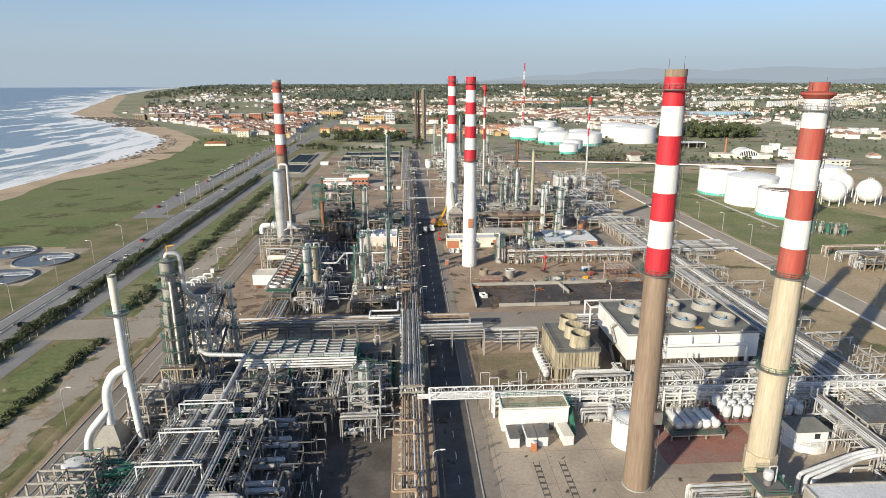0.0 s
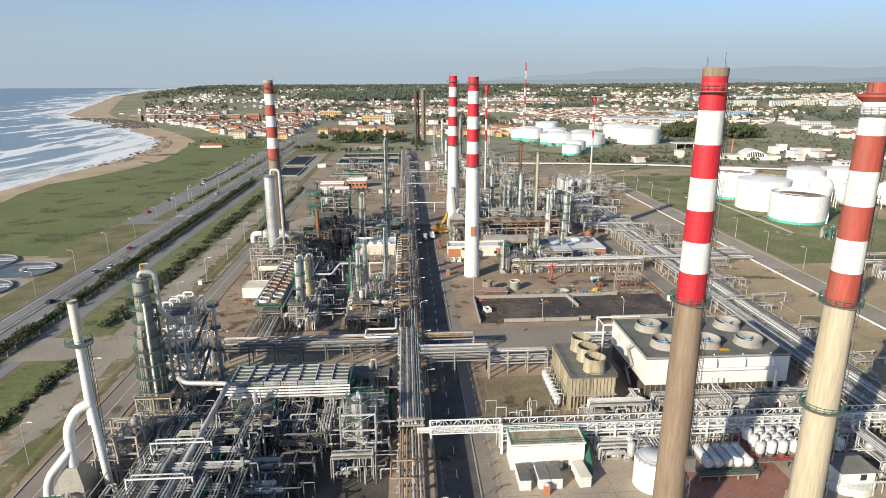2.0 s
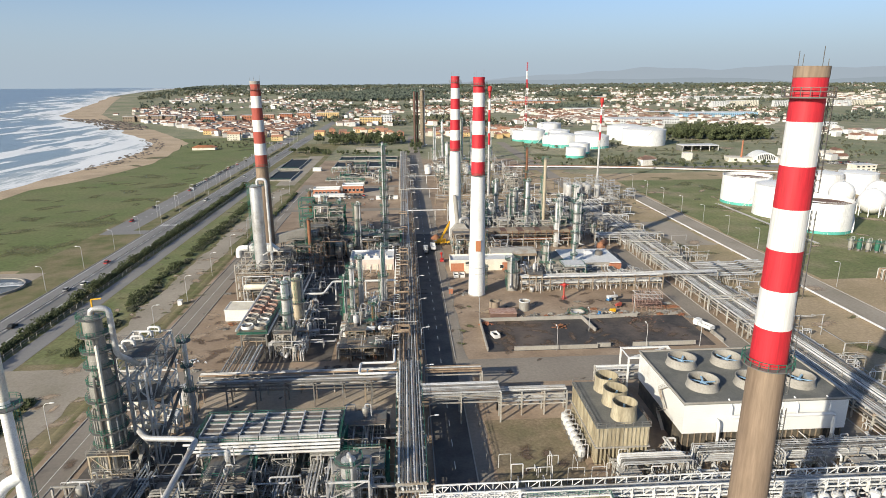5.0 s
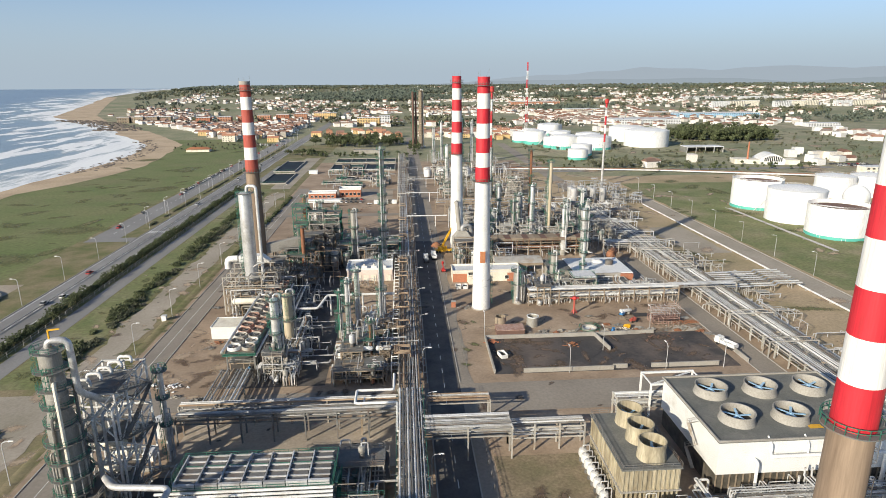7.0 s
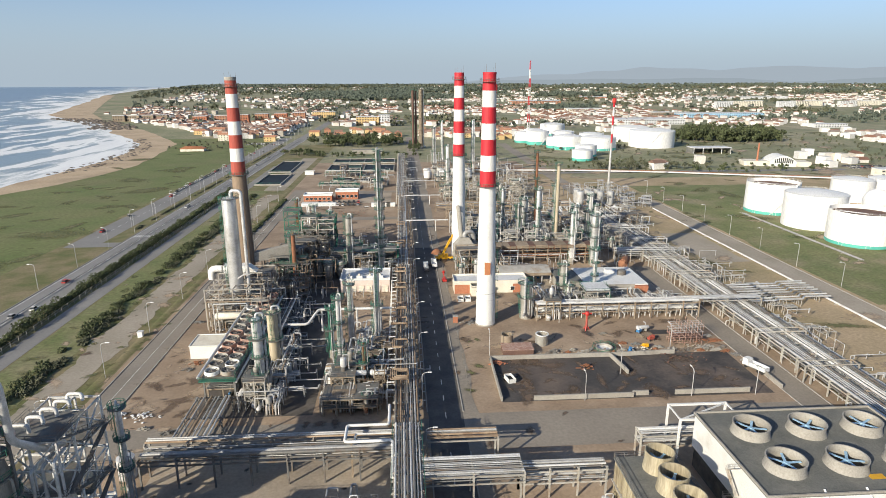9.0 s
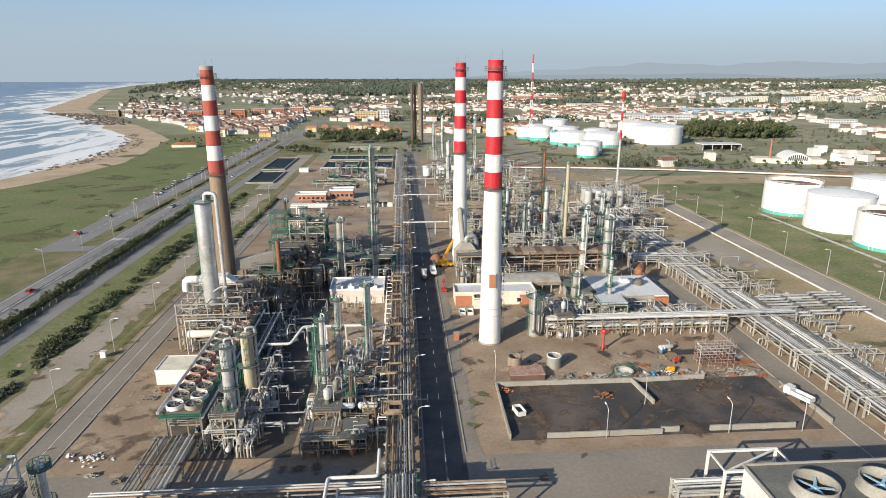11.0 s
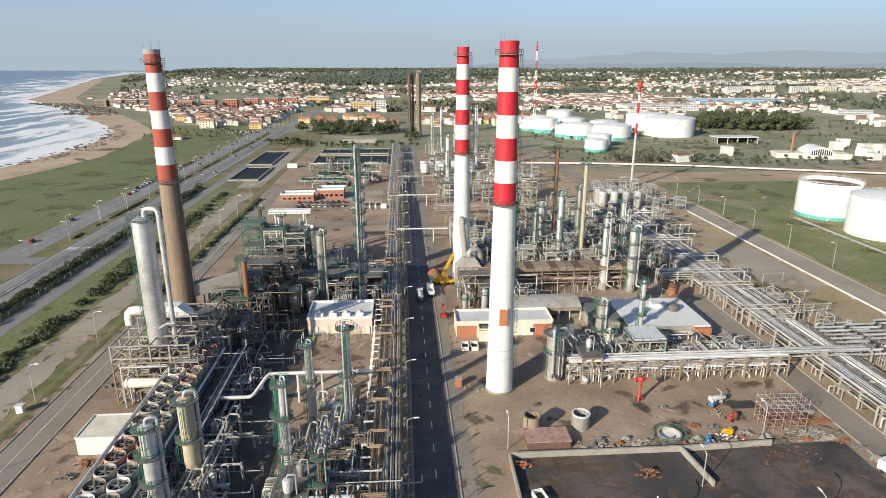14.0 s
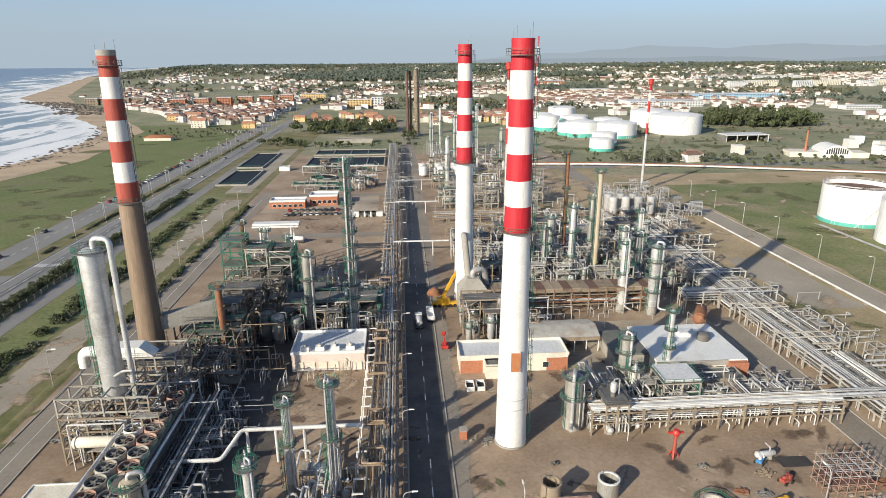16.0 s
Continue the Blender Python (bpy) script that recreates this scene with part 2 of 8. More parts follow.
# ---- mesh building ----
class Geo:
    def __init__(self):
        self.v, self.f = [], []

    def add(self, vs, fs):
        k = len(self.v)
        self.v += [tuple(p) for p in vs]
        self.f += [tuple(i + k for i in q) for q in fs]
        return self

    def box(self, x0, y0, z0, x1, y1, z1):
        vs = [(x, y, z) for z in (z0, z1) for y in (y0, y1) for x in (x0, x1)]
        return self.add(vs, [(0, 2, 3, 1), (4, 5, 7, 6), (0, 1, 5, 4), (2, 6, 7, 3), (0, 4, 6, 2), (1, 3, 7, 5)])

    def beam(self, p, q, w, h=None):
        p, q, h = Vector(p), Vector(q), h or w
        d = q - p
        if d.length < 1e-6:
            return self
        d.normalize()
        s = d.cross(Vector((0, 0, 1)))
        s = Vector((1, 0, 0)) if s.length < 1e-3 else s.normalized()
        u = s.cross(d) * (h / 2)
        s = s * (w / 2)
        vs = [c + a * s + b * u for c in (p, q) for a, b in ((-1, -1), (1, -1), (1, 1), (-1, 1))]
        return self.add(vs, [(3, 2, 1, 0), (4, 5, 6, 7), (0, 1, 5, 4), (1, 2, 6, 5), (2, 3, 7, 6), (3, 0, 4, 7)])

    def tube(self, p, q, r, r2=None, n=8):
        return self.sweep([p, q], [r, r if r2 is None else r2], n)

    def sweep(self, pts, rs, n=8):
        pts = [Vector(p) for p in pts]
        rings = []
        ref = None
        for i, p in enumerate(pts):
            a, b = pts[max(i - 1, 0)], pts[min(i + 1, len(pts) - 1)]
            d = (b - a).normalized()
            if ref is None:
                ref = d.cross(Vector((0, 0, 1)))
                ref = Vector((1, 0, 0)) if ref.length < 1e-3 else ref.normalized()
            s = ref - d * ref.dot(d)
            if s.length < 1e-4:
                s = d.orthogonal()
            s.normalize()
            ref = s
            u = s.cross(d)
            rings.append([p + (s * math.cos(t) + u * math.sin(t)) * rs[i] for t in (2 * math.pi * k / n for k in range(n))])
        vs = [v for r in rings for v in r]
        fs = [(i * n + k, i * n + (k + 1) % n, (i + 1) * n + (k + 1) % n, (i + 1) * n + k) for i in range(len(pts) - 1) for k in range(n)]
        fs += [tuple(range(n))[::-1], tuple(range(len(vs) - n, len(vs)))]
        return self.add(vs, fs)

    def path(self, pts, r, n=6, bend=2.2):
        """A pipe with rounded elbows."""
        pts = [Vector(p) for p in pts]
        out = [pts[0]]
        for a, b, c in zip(pts, pts[1:], pts[2:]):
            k = min(bend * r, (b - a).length * 0.45, (c - b).length * 0.45)
            s, e = b + (a - b).normalized() * k, b + (c - b).normalized() * k
            for w in (0.0, 0.33, 0.67, 1.0):
                out.append((s.lerp(b, w)).lerp(b.lerp(e, w), w))
        out.append(pts[-1])
        return self.sweep(out, [r] * len(out), n)

    def turned(self, x, y, prof, n=24):
        """A solid of revolution about the upright through x, y; prof: (radius, z) upwards."""
        vs, fs = [], []
        for r, z in prof:
            vs += [(x + r * math.cos(2 * math.pi * k / n), y + r * math.sin(2 * math.pi * k / n), z) for k in range(n)]
        m = len(prof)
        for i in range(m - 1):
            fs += [(i * n + k, i * n + (k + 1) % n, (i + 1) * n + (k + 1) % n, (i + 1) * n + k) for k in range(n)]
        fs += [tuple(range(n))[::-1], tuple(range((m - 1) * n, m * n))]
        return self.add(vs, fs)

    def lying(self, p, q, r, n=14):
        """A drum with dished ends from p to q."""
        p, q = Vector(p), Vector(q)
        d = (q - p).normalized()
        pts = [p - d * r * 0.5, p - d * r * 0.4, p - d * r * 0.2, p, q, q + d * r * 0.2, q + d * r * 0.4, q + d * r * 0.5]
        return self.sweep(pts, [r * k for k in (0.15, 0.6, 0.88, 1, 1, 0.88, 0.6, 0.15)], n)

    def hoop(self, x, y, r0, r1, z0, z1, n=24):
        """A flat ring with thickness."""
        vs = [(x + r * math.cos(2 * math.pi * k / n), y + r * math.sin(2 * math.pi * k / n), z) for r, z in ((r0, z0), (r1, z0), (r1, z1), (r0, z1)) for k in range(n)]
        fs = [(i * n + k, i * n + (k + 1) % n, ((i + 1) % 4) * n + (k + 1) % n, ((i + 1) % 4) * n + k) for i in range(4) for k in range(n)]
        return self.add(vs, fs)

    def rail(self, pts, h=1.1, w=0.07, step=2.0, closed=False):
        pts = [Vector(p) for p in pts]
        if closed:
            pts.append(pts[0])
        for a, b in zip(pts, pts[1:]):
            for z in (h, h * 0.55):
                self.beam(a + Vector((0, 0, z)), b + Vector((0, 0, z)), w)
            k = max(1, int((b - a).length / step))
            for i in range(k):
                c = a.lerp(b, i / k)
                self.beam(c, c + Vector((0, 0, h)), w)
        return self

    def hoop_rail(self, x, y, r, z, h=1.1, w=0.07, n=14):
        return self.rail([(x + r * math.cos(2 * math.pi * k / n), y + r * math.sin(2 * math.pi * k / n), z) for k in range(n)], h, w, 9, True)

    def ladder(self, x, y, z0, z1, ang, off=0.0):
        """An upright ladder with a cage of hoops."""
        c, s = math.cos(ang), math.sin(ang)
        for e in (-0.3, 0.3):
            self.beam((x + c * off - s * e, y + s * off + c * e, z0), (x + c * off - s * e, y + s * off + c * e, z1), 0.08)
        z = z0 + 2.2
        while z < z1:
            k = [(x + c * (off + a) - s * b, y + s * (off + a) + c * b, z) for a, b in ((0, -0.4), (0.5, -0.4), (0.8, 0), (0.5, 0.4), (0, 0.4))]
            for a, b in zip(k, k[1:]):
                self.beam(a, b, 0.06)
            z += 1.5
        for a, b in ((0.5, -0.4), (0.8, 0), (0.5, 0.4)):
            self.beam((x + c * (off + a) - s * b, y + s * (off + a) + c * b, z0 + 2.2), (x + c * (off + a) - s * b, y + s * (off + a) + c * b, z1), 0.05)
        return self


def mesh_of(name, geo, material):
    me = bpy.data.meshes.new(name)
    me.from_pydata(geo.v, [], geo.f)
    me.materials.append(M[material] if isinstance(material, str) else material)
    me.polygons.foreach_set("use_smooth", [True] * len(me.polygons))
    me.set_sharp_from_angle(angle=radians(38))
    me.update()
    return me


def part(name, geo, material, parent, label=""):
    ob = new(name, mesh_of(name, geo, material))
    ob.parent = parent
    return tagged(ob, label)


def thing(name, label, category, x=0.0, y=0.0, z=0.0, rz=0.0, group="", kind=""):
    ob = new(name)
    ob.empty_display_size = 0.5
    ob.matrix_basis = pose(x, y, z, 0, 0, rz)
    return tagged(ob, label, category, group, kind)


def solid(name, geo, material, label, category, kind="", group=""):
    return tagged(new(name, mesh_of(name, geo, material)), label, category, group, kind)


R = random.Random(7)


# ---- ground, sea and roads ----
COAST_Y = (-900, 480, 560, 620, 740, 820, 900, 995, 1110, 1300, 1400, 1465, 1650, 2332, 3014, 3775, 5000)
COAST_X = (-330, -322, -318, -314, -316, -318, -334, -380, -460, -560, -640, -705, -850, -1090, -1330, -1480, -1640)
DUNE_Y = (-900, 455, 555, 595, 650, 700, 770, 890, 935, 1170, 1300, 1400, 1480, 1700, 2332, 3014, 5000)
DUNE_X = (-298, -296, -306, -288, -276, -270, -275, -298, -304, -440, -552, -628, -650, -775, -1030, -1290, -1610)


def coast(y):
    return float(np.interp(y, COAST_Y, COAST_X)) + 7 * noise.noise((0, y * 0.022, 3)) + 12 * noise.noise((0, y * 0.006, 9))


def dune(y):
    return float(np.interp(y, DUNE_Y, DUNE_X)) + 5 * noise.noise((5, y * 0.03, 1))


def smooth(a, b, t):
    t = min(max((t - a) / (b - a), 0), 1)
    return t * t * (3 - 2 * t)


def far_rise(x, y):
    return smooth(1700, 4800, math.hypot(x, y))


def land(x, y):
    """The height of the ground: level round the works, rising a little towards the skyline."""
    k = far_rise(x, y)
    hills = 7 + 6 * noise.noise((x * 0.0007, y * 0.0005, 0)) + 4 * noise.noise((x * 0.002, y * 0.002, 5))
    return 24 * k - 0.5 * smooth(0, 30, dune(y) - x) - 4 * smooth(10, 80, coast(y) - x) + k * hills * smooth(-20, 400, x - coast(y))


def sheet(xs, ys, height):
    g = Geo()
    vs = [(x, y, height(x, y)) for y in ys for x in xs]
    w = len(xs)
    return g.add(vs, [(j * w + i, j * w + i + 1, (j + 1) * w + i + 1, (j + 1) * w + i) for j in range(len(ys) - 1) for i in range(w - 1)])


def spread(a, b, n, power=1.0):
    return [a + (b - a) * (i / n) ** power for i in range(n + 1)]


_xs = [-x for x in spread(330, 4800, 34, 1.6)][::-1] + spread(-300, 300, 14)[0:] + spread(330, 4800, 34, 1.6)
_ys = spread(-900, 400, 8) + spread(440, 4950, 90, 1.3)
solid("ground", sheet(_xs, _ys, land), "field", "olive fields and rough land reaching to the hills", "ground", "structure")


def strip(y0, y1, n, left, right, z, cells=6):
    """A sheet between two lines that run with y."""
    g = Geo()
    vs = []
    for j in range(n + 1):
        y = y0 + (y1 - y0) * j / n
        a, b = left(y), right(y)
        for i in range(cells + 1):
            x = a + (b - a) * i / cells
            vs.append((x, y, z(x, y)))
    w = cells + 1
    return g.add(vs, [(j * w + i, j * w + i + 1, (j + 1) * w + i + 1, (j + 1) * w + i) for j in range(n) for i in range(cells)])


def sea_material():
    m = bpy.data.materials.new("sea_water")
    m.use_nodes = True
    n, l = m.node_tree.nodes, m.node_tree.links
    p = n["Principled BSDF"]
    tc = n.new("ShaderNodeTexCoord")
    mp = n.new("ShaderNodeMapping")
    mp.inputs["Rotation"].default_value = (0, 0, radians(-22))
    mp.inputs["Scale"].default_value = (1.0, 0.22, 1)
    l.new(tc.outputs["Object"], mp.inputs["Vector"])

    def tex(s, det, src, dist=0.0):
        t = n.new("ShaderNodeTexNoise")
        t.inputs["Scale"].default_value, t.inputs["Detail"].default_value, t.inputs["Distortion"].default_value = s, det, dist
        l.new(src, t.inputs["Vector"])
        return t.outputs[0]

    def calc(op, a, b):
        k = n.new("ShaderNodeMath")
        k.operation = op
        for i, v in enumerate((a, b)):
            if isinstance(v, (int, float)):
                k.inputs[i].default_value = v
            else:
                l.new(v, k.inputs[i])
        return k.outputs[0]

    def rng(src, a, b, c=0.0, d=1.0):
        r = n.new("ShaderNodeMapRange")
        for key, v in (("From Min", a), ("From Max", b), ("To Min", c), ("To Max", d)):
            r.inputs[key].default_value = v
        l.new(src, r.inputs["Value"])
        return r.outputs[0]

    surf = n.new("ShaderNodeAttribute")
    surf.attribute_name = "offshore"
    near = rng(surf.outputs["Fac"], 0.0, 330.0, 1.0, 0.0)
    swell = tex(0.022, 3, mp.outputs[0], 0.6)
    froth = tex(0.12, 6, mp.outputs[0], 0.4)
    lace = tex(0.5, 5, tc.outputs["Object"], 1.0)
    bands = rng(swell, 0.50, 0.60)
    some = calc("ADD", calc("MULTIPLY", bands, 0.55), calc("ADD", calc("MULTIPLY", froth, 0.55), calc("MULTIPLY", lace, 0.25)))
    foam = rng(calc("ADD", some, calc("MULTIPLY", near, 0.74)), 0.98, 1.12)
    mix = n.new("ShaderNodeMix")
    mix.data_type = "RGBA"
    l.new(foam, mix.inputs[0])
    deep = n.new("ShaderNodeMix")
    deep.data_type = "RGBA"
    l.new(near, deep.inputs[0])
    # offshore tone is raised, with haze over the water painted in
    deep.inputs[6].default_value = (0.2, 0.27, 0.345, 1)
    deep.inputs[7].default_value = (0.29, 0.36, 0.38, 1)
    l.new(deep.outputs[2], mix.inputs[6])
    mix.inputs[7].default_value = (0.8, 0.82, 0.83, 1)
    l.new(mix.outputs[2], p.inputs["Base Color"])
    l.new(rng(foam, 0, 1, 0.28, 0.9), p.inputs["Roughness"])
    b = n.new("ShaderNodeBump")
    b.inputs["Strength"].default_value, b.inputs["Distance"].default_value = 0.6, 1.2
    l.new(calc("ADD", froth, swell), b.inputs["Height"])
    l.new(b.outputs[0], p.inputs["Normal"])
    return m


M["sea"] = sea_material()
_sea = Geo()
_cells = [0, 8, 18, 30, 45, 62, 80, 100, 125, 155, 190, 240, 320, 450, 700, 1100, 1700, 2500, 3400, 4400]
_sy = spread(-900, 400, 10) + spread(415, 1500, 110) + spread(1540, 4950, 60, 1.2)
_off = []
for _y in _sy:
    for _d in _cells:
        _x = max(coast(_y) - _d, -4850)
        _crest = 0.9 * math.sin(_d * 0.14 + 3 * noise.noise((_x * 0.004, _y * 0.006, 2))) * smooth(0, 40, _d) * (1 - smooth(250, 500, _d))
        _sea.v.append((_x, _y, 0.04 + max(_crest, -0.3) + 24 * far_rise(_x, _y)))
        _off.append(float(_d))
_w = len(_cells)
_sea.f = [(j * _w + i + 1, j * _w + i, (j + 1) * _w + i, (j + 1) * _w + i + 1) for j in range(len(_sy) - 1) for i in range(_w - 1)]
_so = solid("sea", _sea, "sea", "grey-blue sea with rows of white breakers", "sea", "structure")
_at = _so.data.attributes.new("offshore", "FLOAT", "POINT")
_at.data.foreach_set("value", _off)
solid("beach", strip(-900, 3000, 260, lambda y: coast(y) - 6, dune, lambda x, y: 0.12 + 24 * far_rise(x, y)), "sand", "pale sandy beach along the breakers", "beach", "structure")
solid("coast_meadow", strip(60, 1000, 120, dune, lambda y: -181, lambda x, y: 0.05), "grass", "green meadow between beach and road", "meadow", "structure")


def patch(name, x0, y0, x1, y1, z, material, label, category="ground", nx=1, ny=1):
    return solid(name, sheet(spread(x0, x1, nx), spread(y0, y1, ny), lambda x, y: z), material, label, category, "structure")


patch("scrub_land", -240, 60, -182, 330, 0.07, "scrub", "dry scrubby land beside the motorway")
patch("verge", -181, 60, -88, 900, 0.07, "verge", "rough grass verges beside the roads")
patch("plant_ground", -88, 30, 118, 720, 0.09, "dirt", "brown packed dirt of the works")
patch("east_land", 118, 30, 420, 600, 0.06, "scrub", "dry brown rough land east of the pipes")
solid("tank_meadow", strip(290, 560, 60, lambda y: 181 + 3 * noise.noise((2, y * 0.05, 0)), lambda y: 300 + 14 * noise.noise((4, y * 0.03, 0)), lambda x, y: 0.1), "tankgrass", "patchy olive grass round the storage tanks", "ground", "structure")
solid("inner_meadow", strip(462, 628, 50, lambda y: 40 + 10 * noise.noise((2, y * 0.05, 4)), lambda y: 150 + 14 * noise.noise((4, y * 0.05, 7)), lambda x, y: 0.12), "scrub", "patchy dry grass behind the process units", "ground", "structure")

# roads
patch("motorway", -152, 40, -138, 2000, 0.13, "hwy", "grey asphalt carriageway with lane markings", "road", 1, 4)
patch("motorway", -178, 405, -162, 1000, 0.13, "hwy", "grey asphalt carriageway with lane markings", "road", 1, 4)
patch("slip_road", -178, 398, -140, 407, 0.15, "hwy", "short grey crossing between carriageways", "road")
patch("frontage_road", -129.5, 40, -123, 700, 0.13, "hwy", "narrow grey frontage road", "road")
solid("gravel_track", strip(40, 540, 160, lambda y: -104.5 + 3.4 * noise.noise((1, y * 0.045, 0)) + 1.2 * noise.noise((2, y * 0.3, 0)), lambda y: -94.5 + 3.2 * noise.noise((7, y * 0.05, 0)) + 1.2 * noise.noise((3, y * 0.3, 0)), lambda x, y: 0.13), "gravel", "wide pale gravel track with ragged edges", "road", "structure")
patch("perimeter_road", -86, 30, -78, 560, 0.14, "oldroad", "grey perimeter road of the works", "road", 1, 4)
patch("link_road", -129, 206, -78, 224, 0.15, "gravel", "short pale link road on gravel", "road")
solid("road_shoulder", strip(40, 1000, 200, lambda y: 13.2, lambda y: 17.2 + 1.2 * noise.noise((3, y * 0.08, 0)), lambda x, y: 0.13), "oldroad", "dusty grey road shoulder", "road", "structure")
patch("main_road", 4.2, 30, 13.2, 385, 0.15, "asphalt", "dark asphalt road down the middle of the works", "road", 1, 4)
patch("main_road", 4.2, 385, 14.6, 1000, 0.15, "oldroad", "pale worn road towards the town", "road", 1, 4)
patch("north_lane", 126, 480, 138, 900, 0.17, "oldroad", "pale lane running north past the tanks", "road", 1, 4)
patch("cross_road", -78, 207, 4.2, 220, 0.14, "oldroad", "grey cross road between units", "road")
patch("cross_road", 14.6, 206, 104, 222, 0.14, "oldroad", "grey cross road between units", "road")
patch("east_road", 104.5, 60, 112, 345, 0.14, "oldroad", "grey road beside the pipe bundle", "road")
patch("inner_road", -78, 452, 4.2, 460, 0.14, "oldroad", "grey inner road of the works", "road")
patch("inner_road", -78, 545, 4.2, 553, 0.14, "oldroad", "grey inner road of the works", "road")
patch("north_road", 14.6, 630, 420, 640, 0.16, "hwy", "grey road behind the works", "road")
patch("tank_road", 167, 60, 178, 500, 0.15, "gravel", "pale grey road beside the tank meadow", "road", 1, 4)
patch("west_road", -110, 560, -94, 760, 0.13, "gravel", "pale road between ponds and basins", "road")

# yards
patch("front_yard", 17, 40, 118, 158, 0.12, "yard", "pale stained concrete yard")
patch("red_yard", 57, 125, 82, 143, 0.14, "redfloor", "worn red paved floor")
M["mud"] = mat("rutted_mud", (0.2, 0.155, 0.1), (0.3, 0.235, 0.155), 0.16, 0.95, fine=1.4, c=(0.16, 0.15, 0.075), coarse=0.09, amount=0.5, grain=0.28)
patch("mud_yard", 18, 158.5, 39, 186, 0.118, "mud", "rutted dark mud with thin grass")
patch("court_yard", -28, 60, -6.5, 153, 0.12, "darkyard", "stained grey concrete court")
# unit floors: oily stains plus shade of frames and furnaces painted dark
patch("unit_floor", -76, 60, -28.1, 183.5, 0.12, "darkyard", "stained concrete floor with painted shade under the process unit")
patch("unit_floor", -57, 224, -26, 345, 0.12, "darkyard", "stained concrete floor with painted shade under the process unit")
patch("grey_lane", -58, 184, -5, 206, 0.125, "yard", "pale concrete lane below the rack")
patch("black_paving", 24.5, 227, 101, 254, 0.13, "pit", "coal-black stained paving inside low walls", "paving")
patch("office_floor", 52, 300, 104, 345, 0.12, "yard", "grey paving round the office")
patch("office_floor", -76, 505, -10, 545, 0.12, "yard", "pale paving before the low office")
solid("bare_slab", strip(349, 405, 40, lambda y: 142 + 4 * noise.noise((2, y * 0.09, 4)), lambda y: 163 + 2 * noise.noise((9, y * 0.09, 4)), lambda x, y: 0.13), "gravel", "pale bare gravel slab", "ground", "structure")


def kerb_line(pts):
    g = Geo()
    for a, b in zip(pts, pts[1:]):
        g.beam((a[0], a[1], 0.15), (b[0], b[1], 0.15), 0.3, 0.3)
    return solid("kerb", g, "kerb", "pale concrete kerb beside the road", "kerb", "structure")


for _x in (3.95, 13.4, -86.3, -77.8):
    kerb_line([(_x, 40), (_x, 205)])
    kerb_line([(_x, 223), (_x, 450)])
kerb_line([(-137.7, 40), (-137.7, 700)])
kerb_line([(-152.3, 40), (-152.3, 1000)])
kerb_line([(104.2, 60), (104.2, 340)])
kerb_line([(112.3, 60), (112.3, 340)])
kerb_line([(178.4, 60), (178.4, 490)])

_g = Geo()
for _y in range(40, 700, 9):
    _g.box(8.6, _y, 0.17, 8.8, _y + 3, 0.18)
    if _y > 330:
        for _x in (-170.1,):
            _g.box(_x, _y + 80, 0.15, _x + 0.25, _y + 84, 0.16)
    _g.box(-145.2, _y, 0.15, -144.95, _y + 4, 0.16)
for _x in (-151.3, -138.8):
    _g.box(_x, 40, 0.15, _x + 0.25, 1000, 0.16)
_g.box(-82.1, 60, 0.16, -81.95, 540, 0.17)
for _i in range(9):
    _g.box(-151 + _i * 1.4, 418, 0.15, -150.3 + _i * 1.4, 422, 0.16)
solid("road_markings", _g, "paint", "worn white road markings", "road marking", "stuff")

# low planted ditch between motorway and works
solid("bank_grass", strip(228, 560, 120, lambda y: -122.5 + 0.8 * noise.noise((1, y * 0.1, 0)), lambda y: -106.5 + 2.0 * noise.noise((8, y * 0.07, 2)), lambda x, y: 0.115), "tankgrass", "olive grass strip beside the track", "ground", "structure")
solid("bank_grass", strip(60, 204, 60, lambda y: -120 + 0.8 * noise.noise((1, y * 0.1, 6)), lambda y: -106 + 2.0 * noise.noise((8, y * 0.07, 9)), lambda x, y: 0.115), "grass", "green grass island beside the road", "ground", "structure")
_g = Geo()
for _x, _w0, _h in ((-90, 1.6, 0.4),):
    _g.add([(_x - _w0, 60, 0.05), (_x, 60, _h), (_x + _w0, 60, 0.05), (_x - _w0, 560, 0.05), (_x, 560, _h), (_x + _w0, 560, 0.05)], [(0, 1, 4, 3), (1, 2, 5, 4), (0, 2, 1), (3, 4, 5)])
solid("grass_bank", _g, "verge", "low grass bank along the road", "bank", "structure")


# ---- foliage ----
def leaf_cloud(g, x, y, z, rx, ry, rz, count, size, rnd):
    """Small leaf clumps in an uneven shell round a centre."""
    for _ in range(count):
        a, b = rnd.uniform(0, 2 * math.pi), rnd.uniform(-0.6, 1)
        k = rnd.uniform(0.55, 1.0)
        c = math.sqrt(max(0, 1 - b * b))
        p = Vector((x + rx * k * c * math.cos(a), y + ry * k * c * math.sin(a), z + rz * k * b))
        s = size * rnd.uniform(0.6, 1.4)
        q = Euler((rnd.uniform(0, 6.3), rnd.uniform(0, 6.3), rnd.uniform(0, 6.3))).to_matrix()
        vs = [p + q @ Vector(o) * s for o in ((-0.6, -0.4, 0.1), (0.6, -0.45, -0.1), (0.05, 0.7, 0.15), (0, 0, -0.5))]
        g.add(vs, [(0, 1, 2), (0, 3, 1), (1, 3, 2), (2, 3, 0)])
    return g


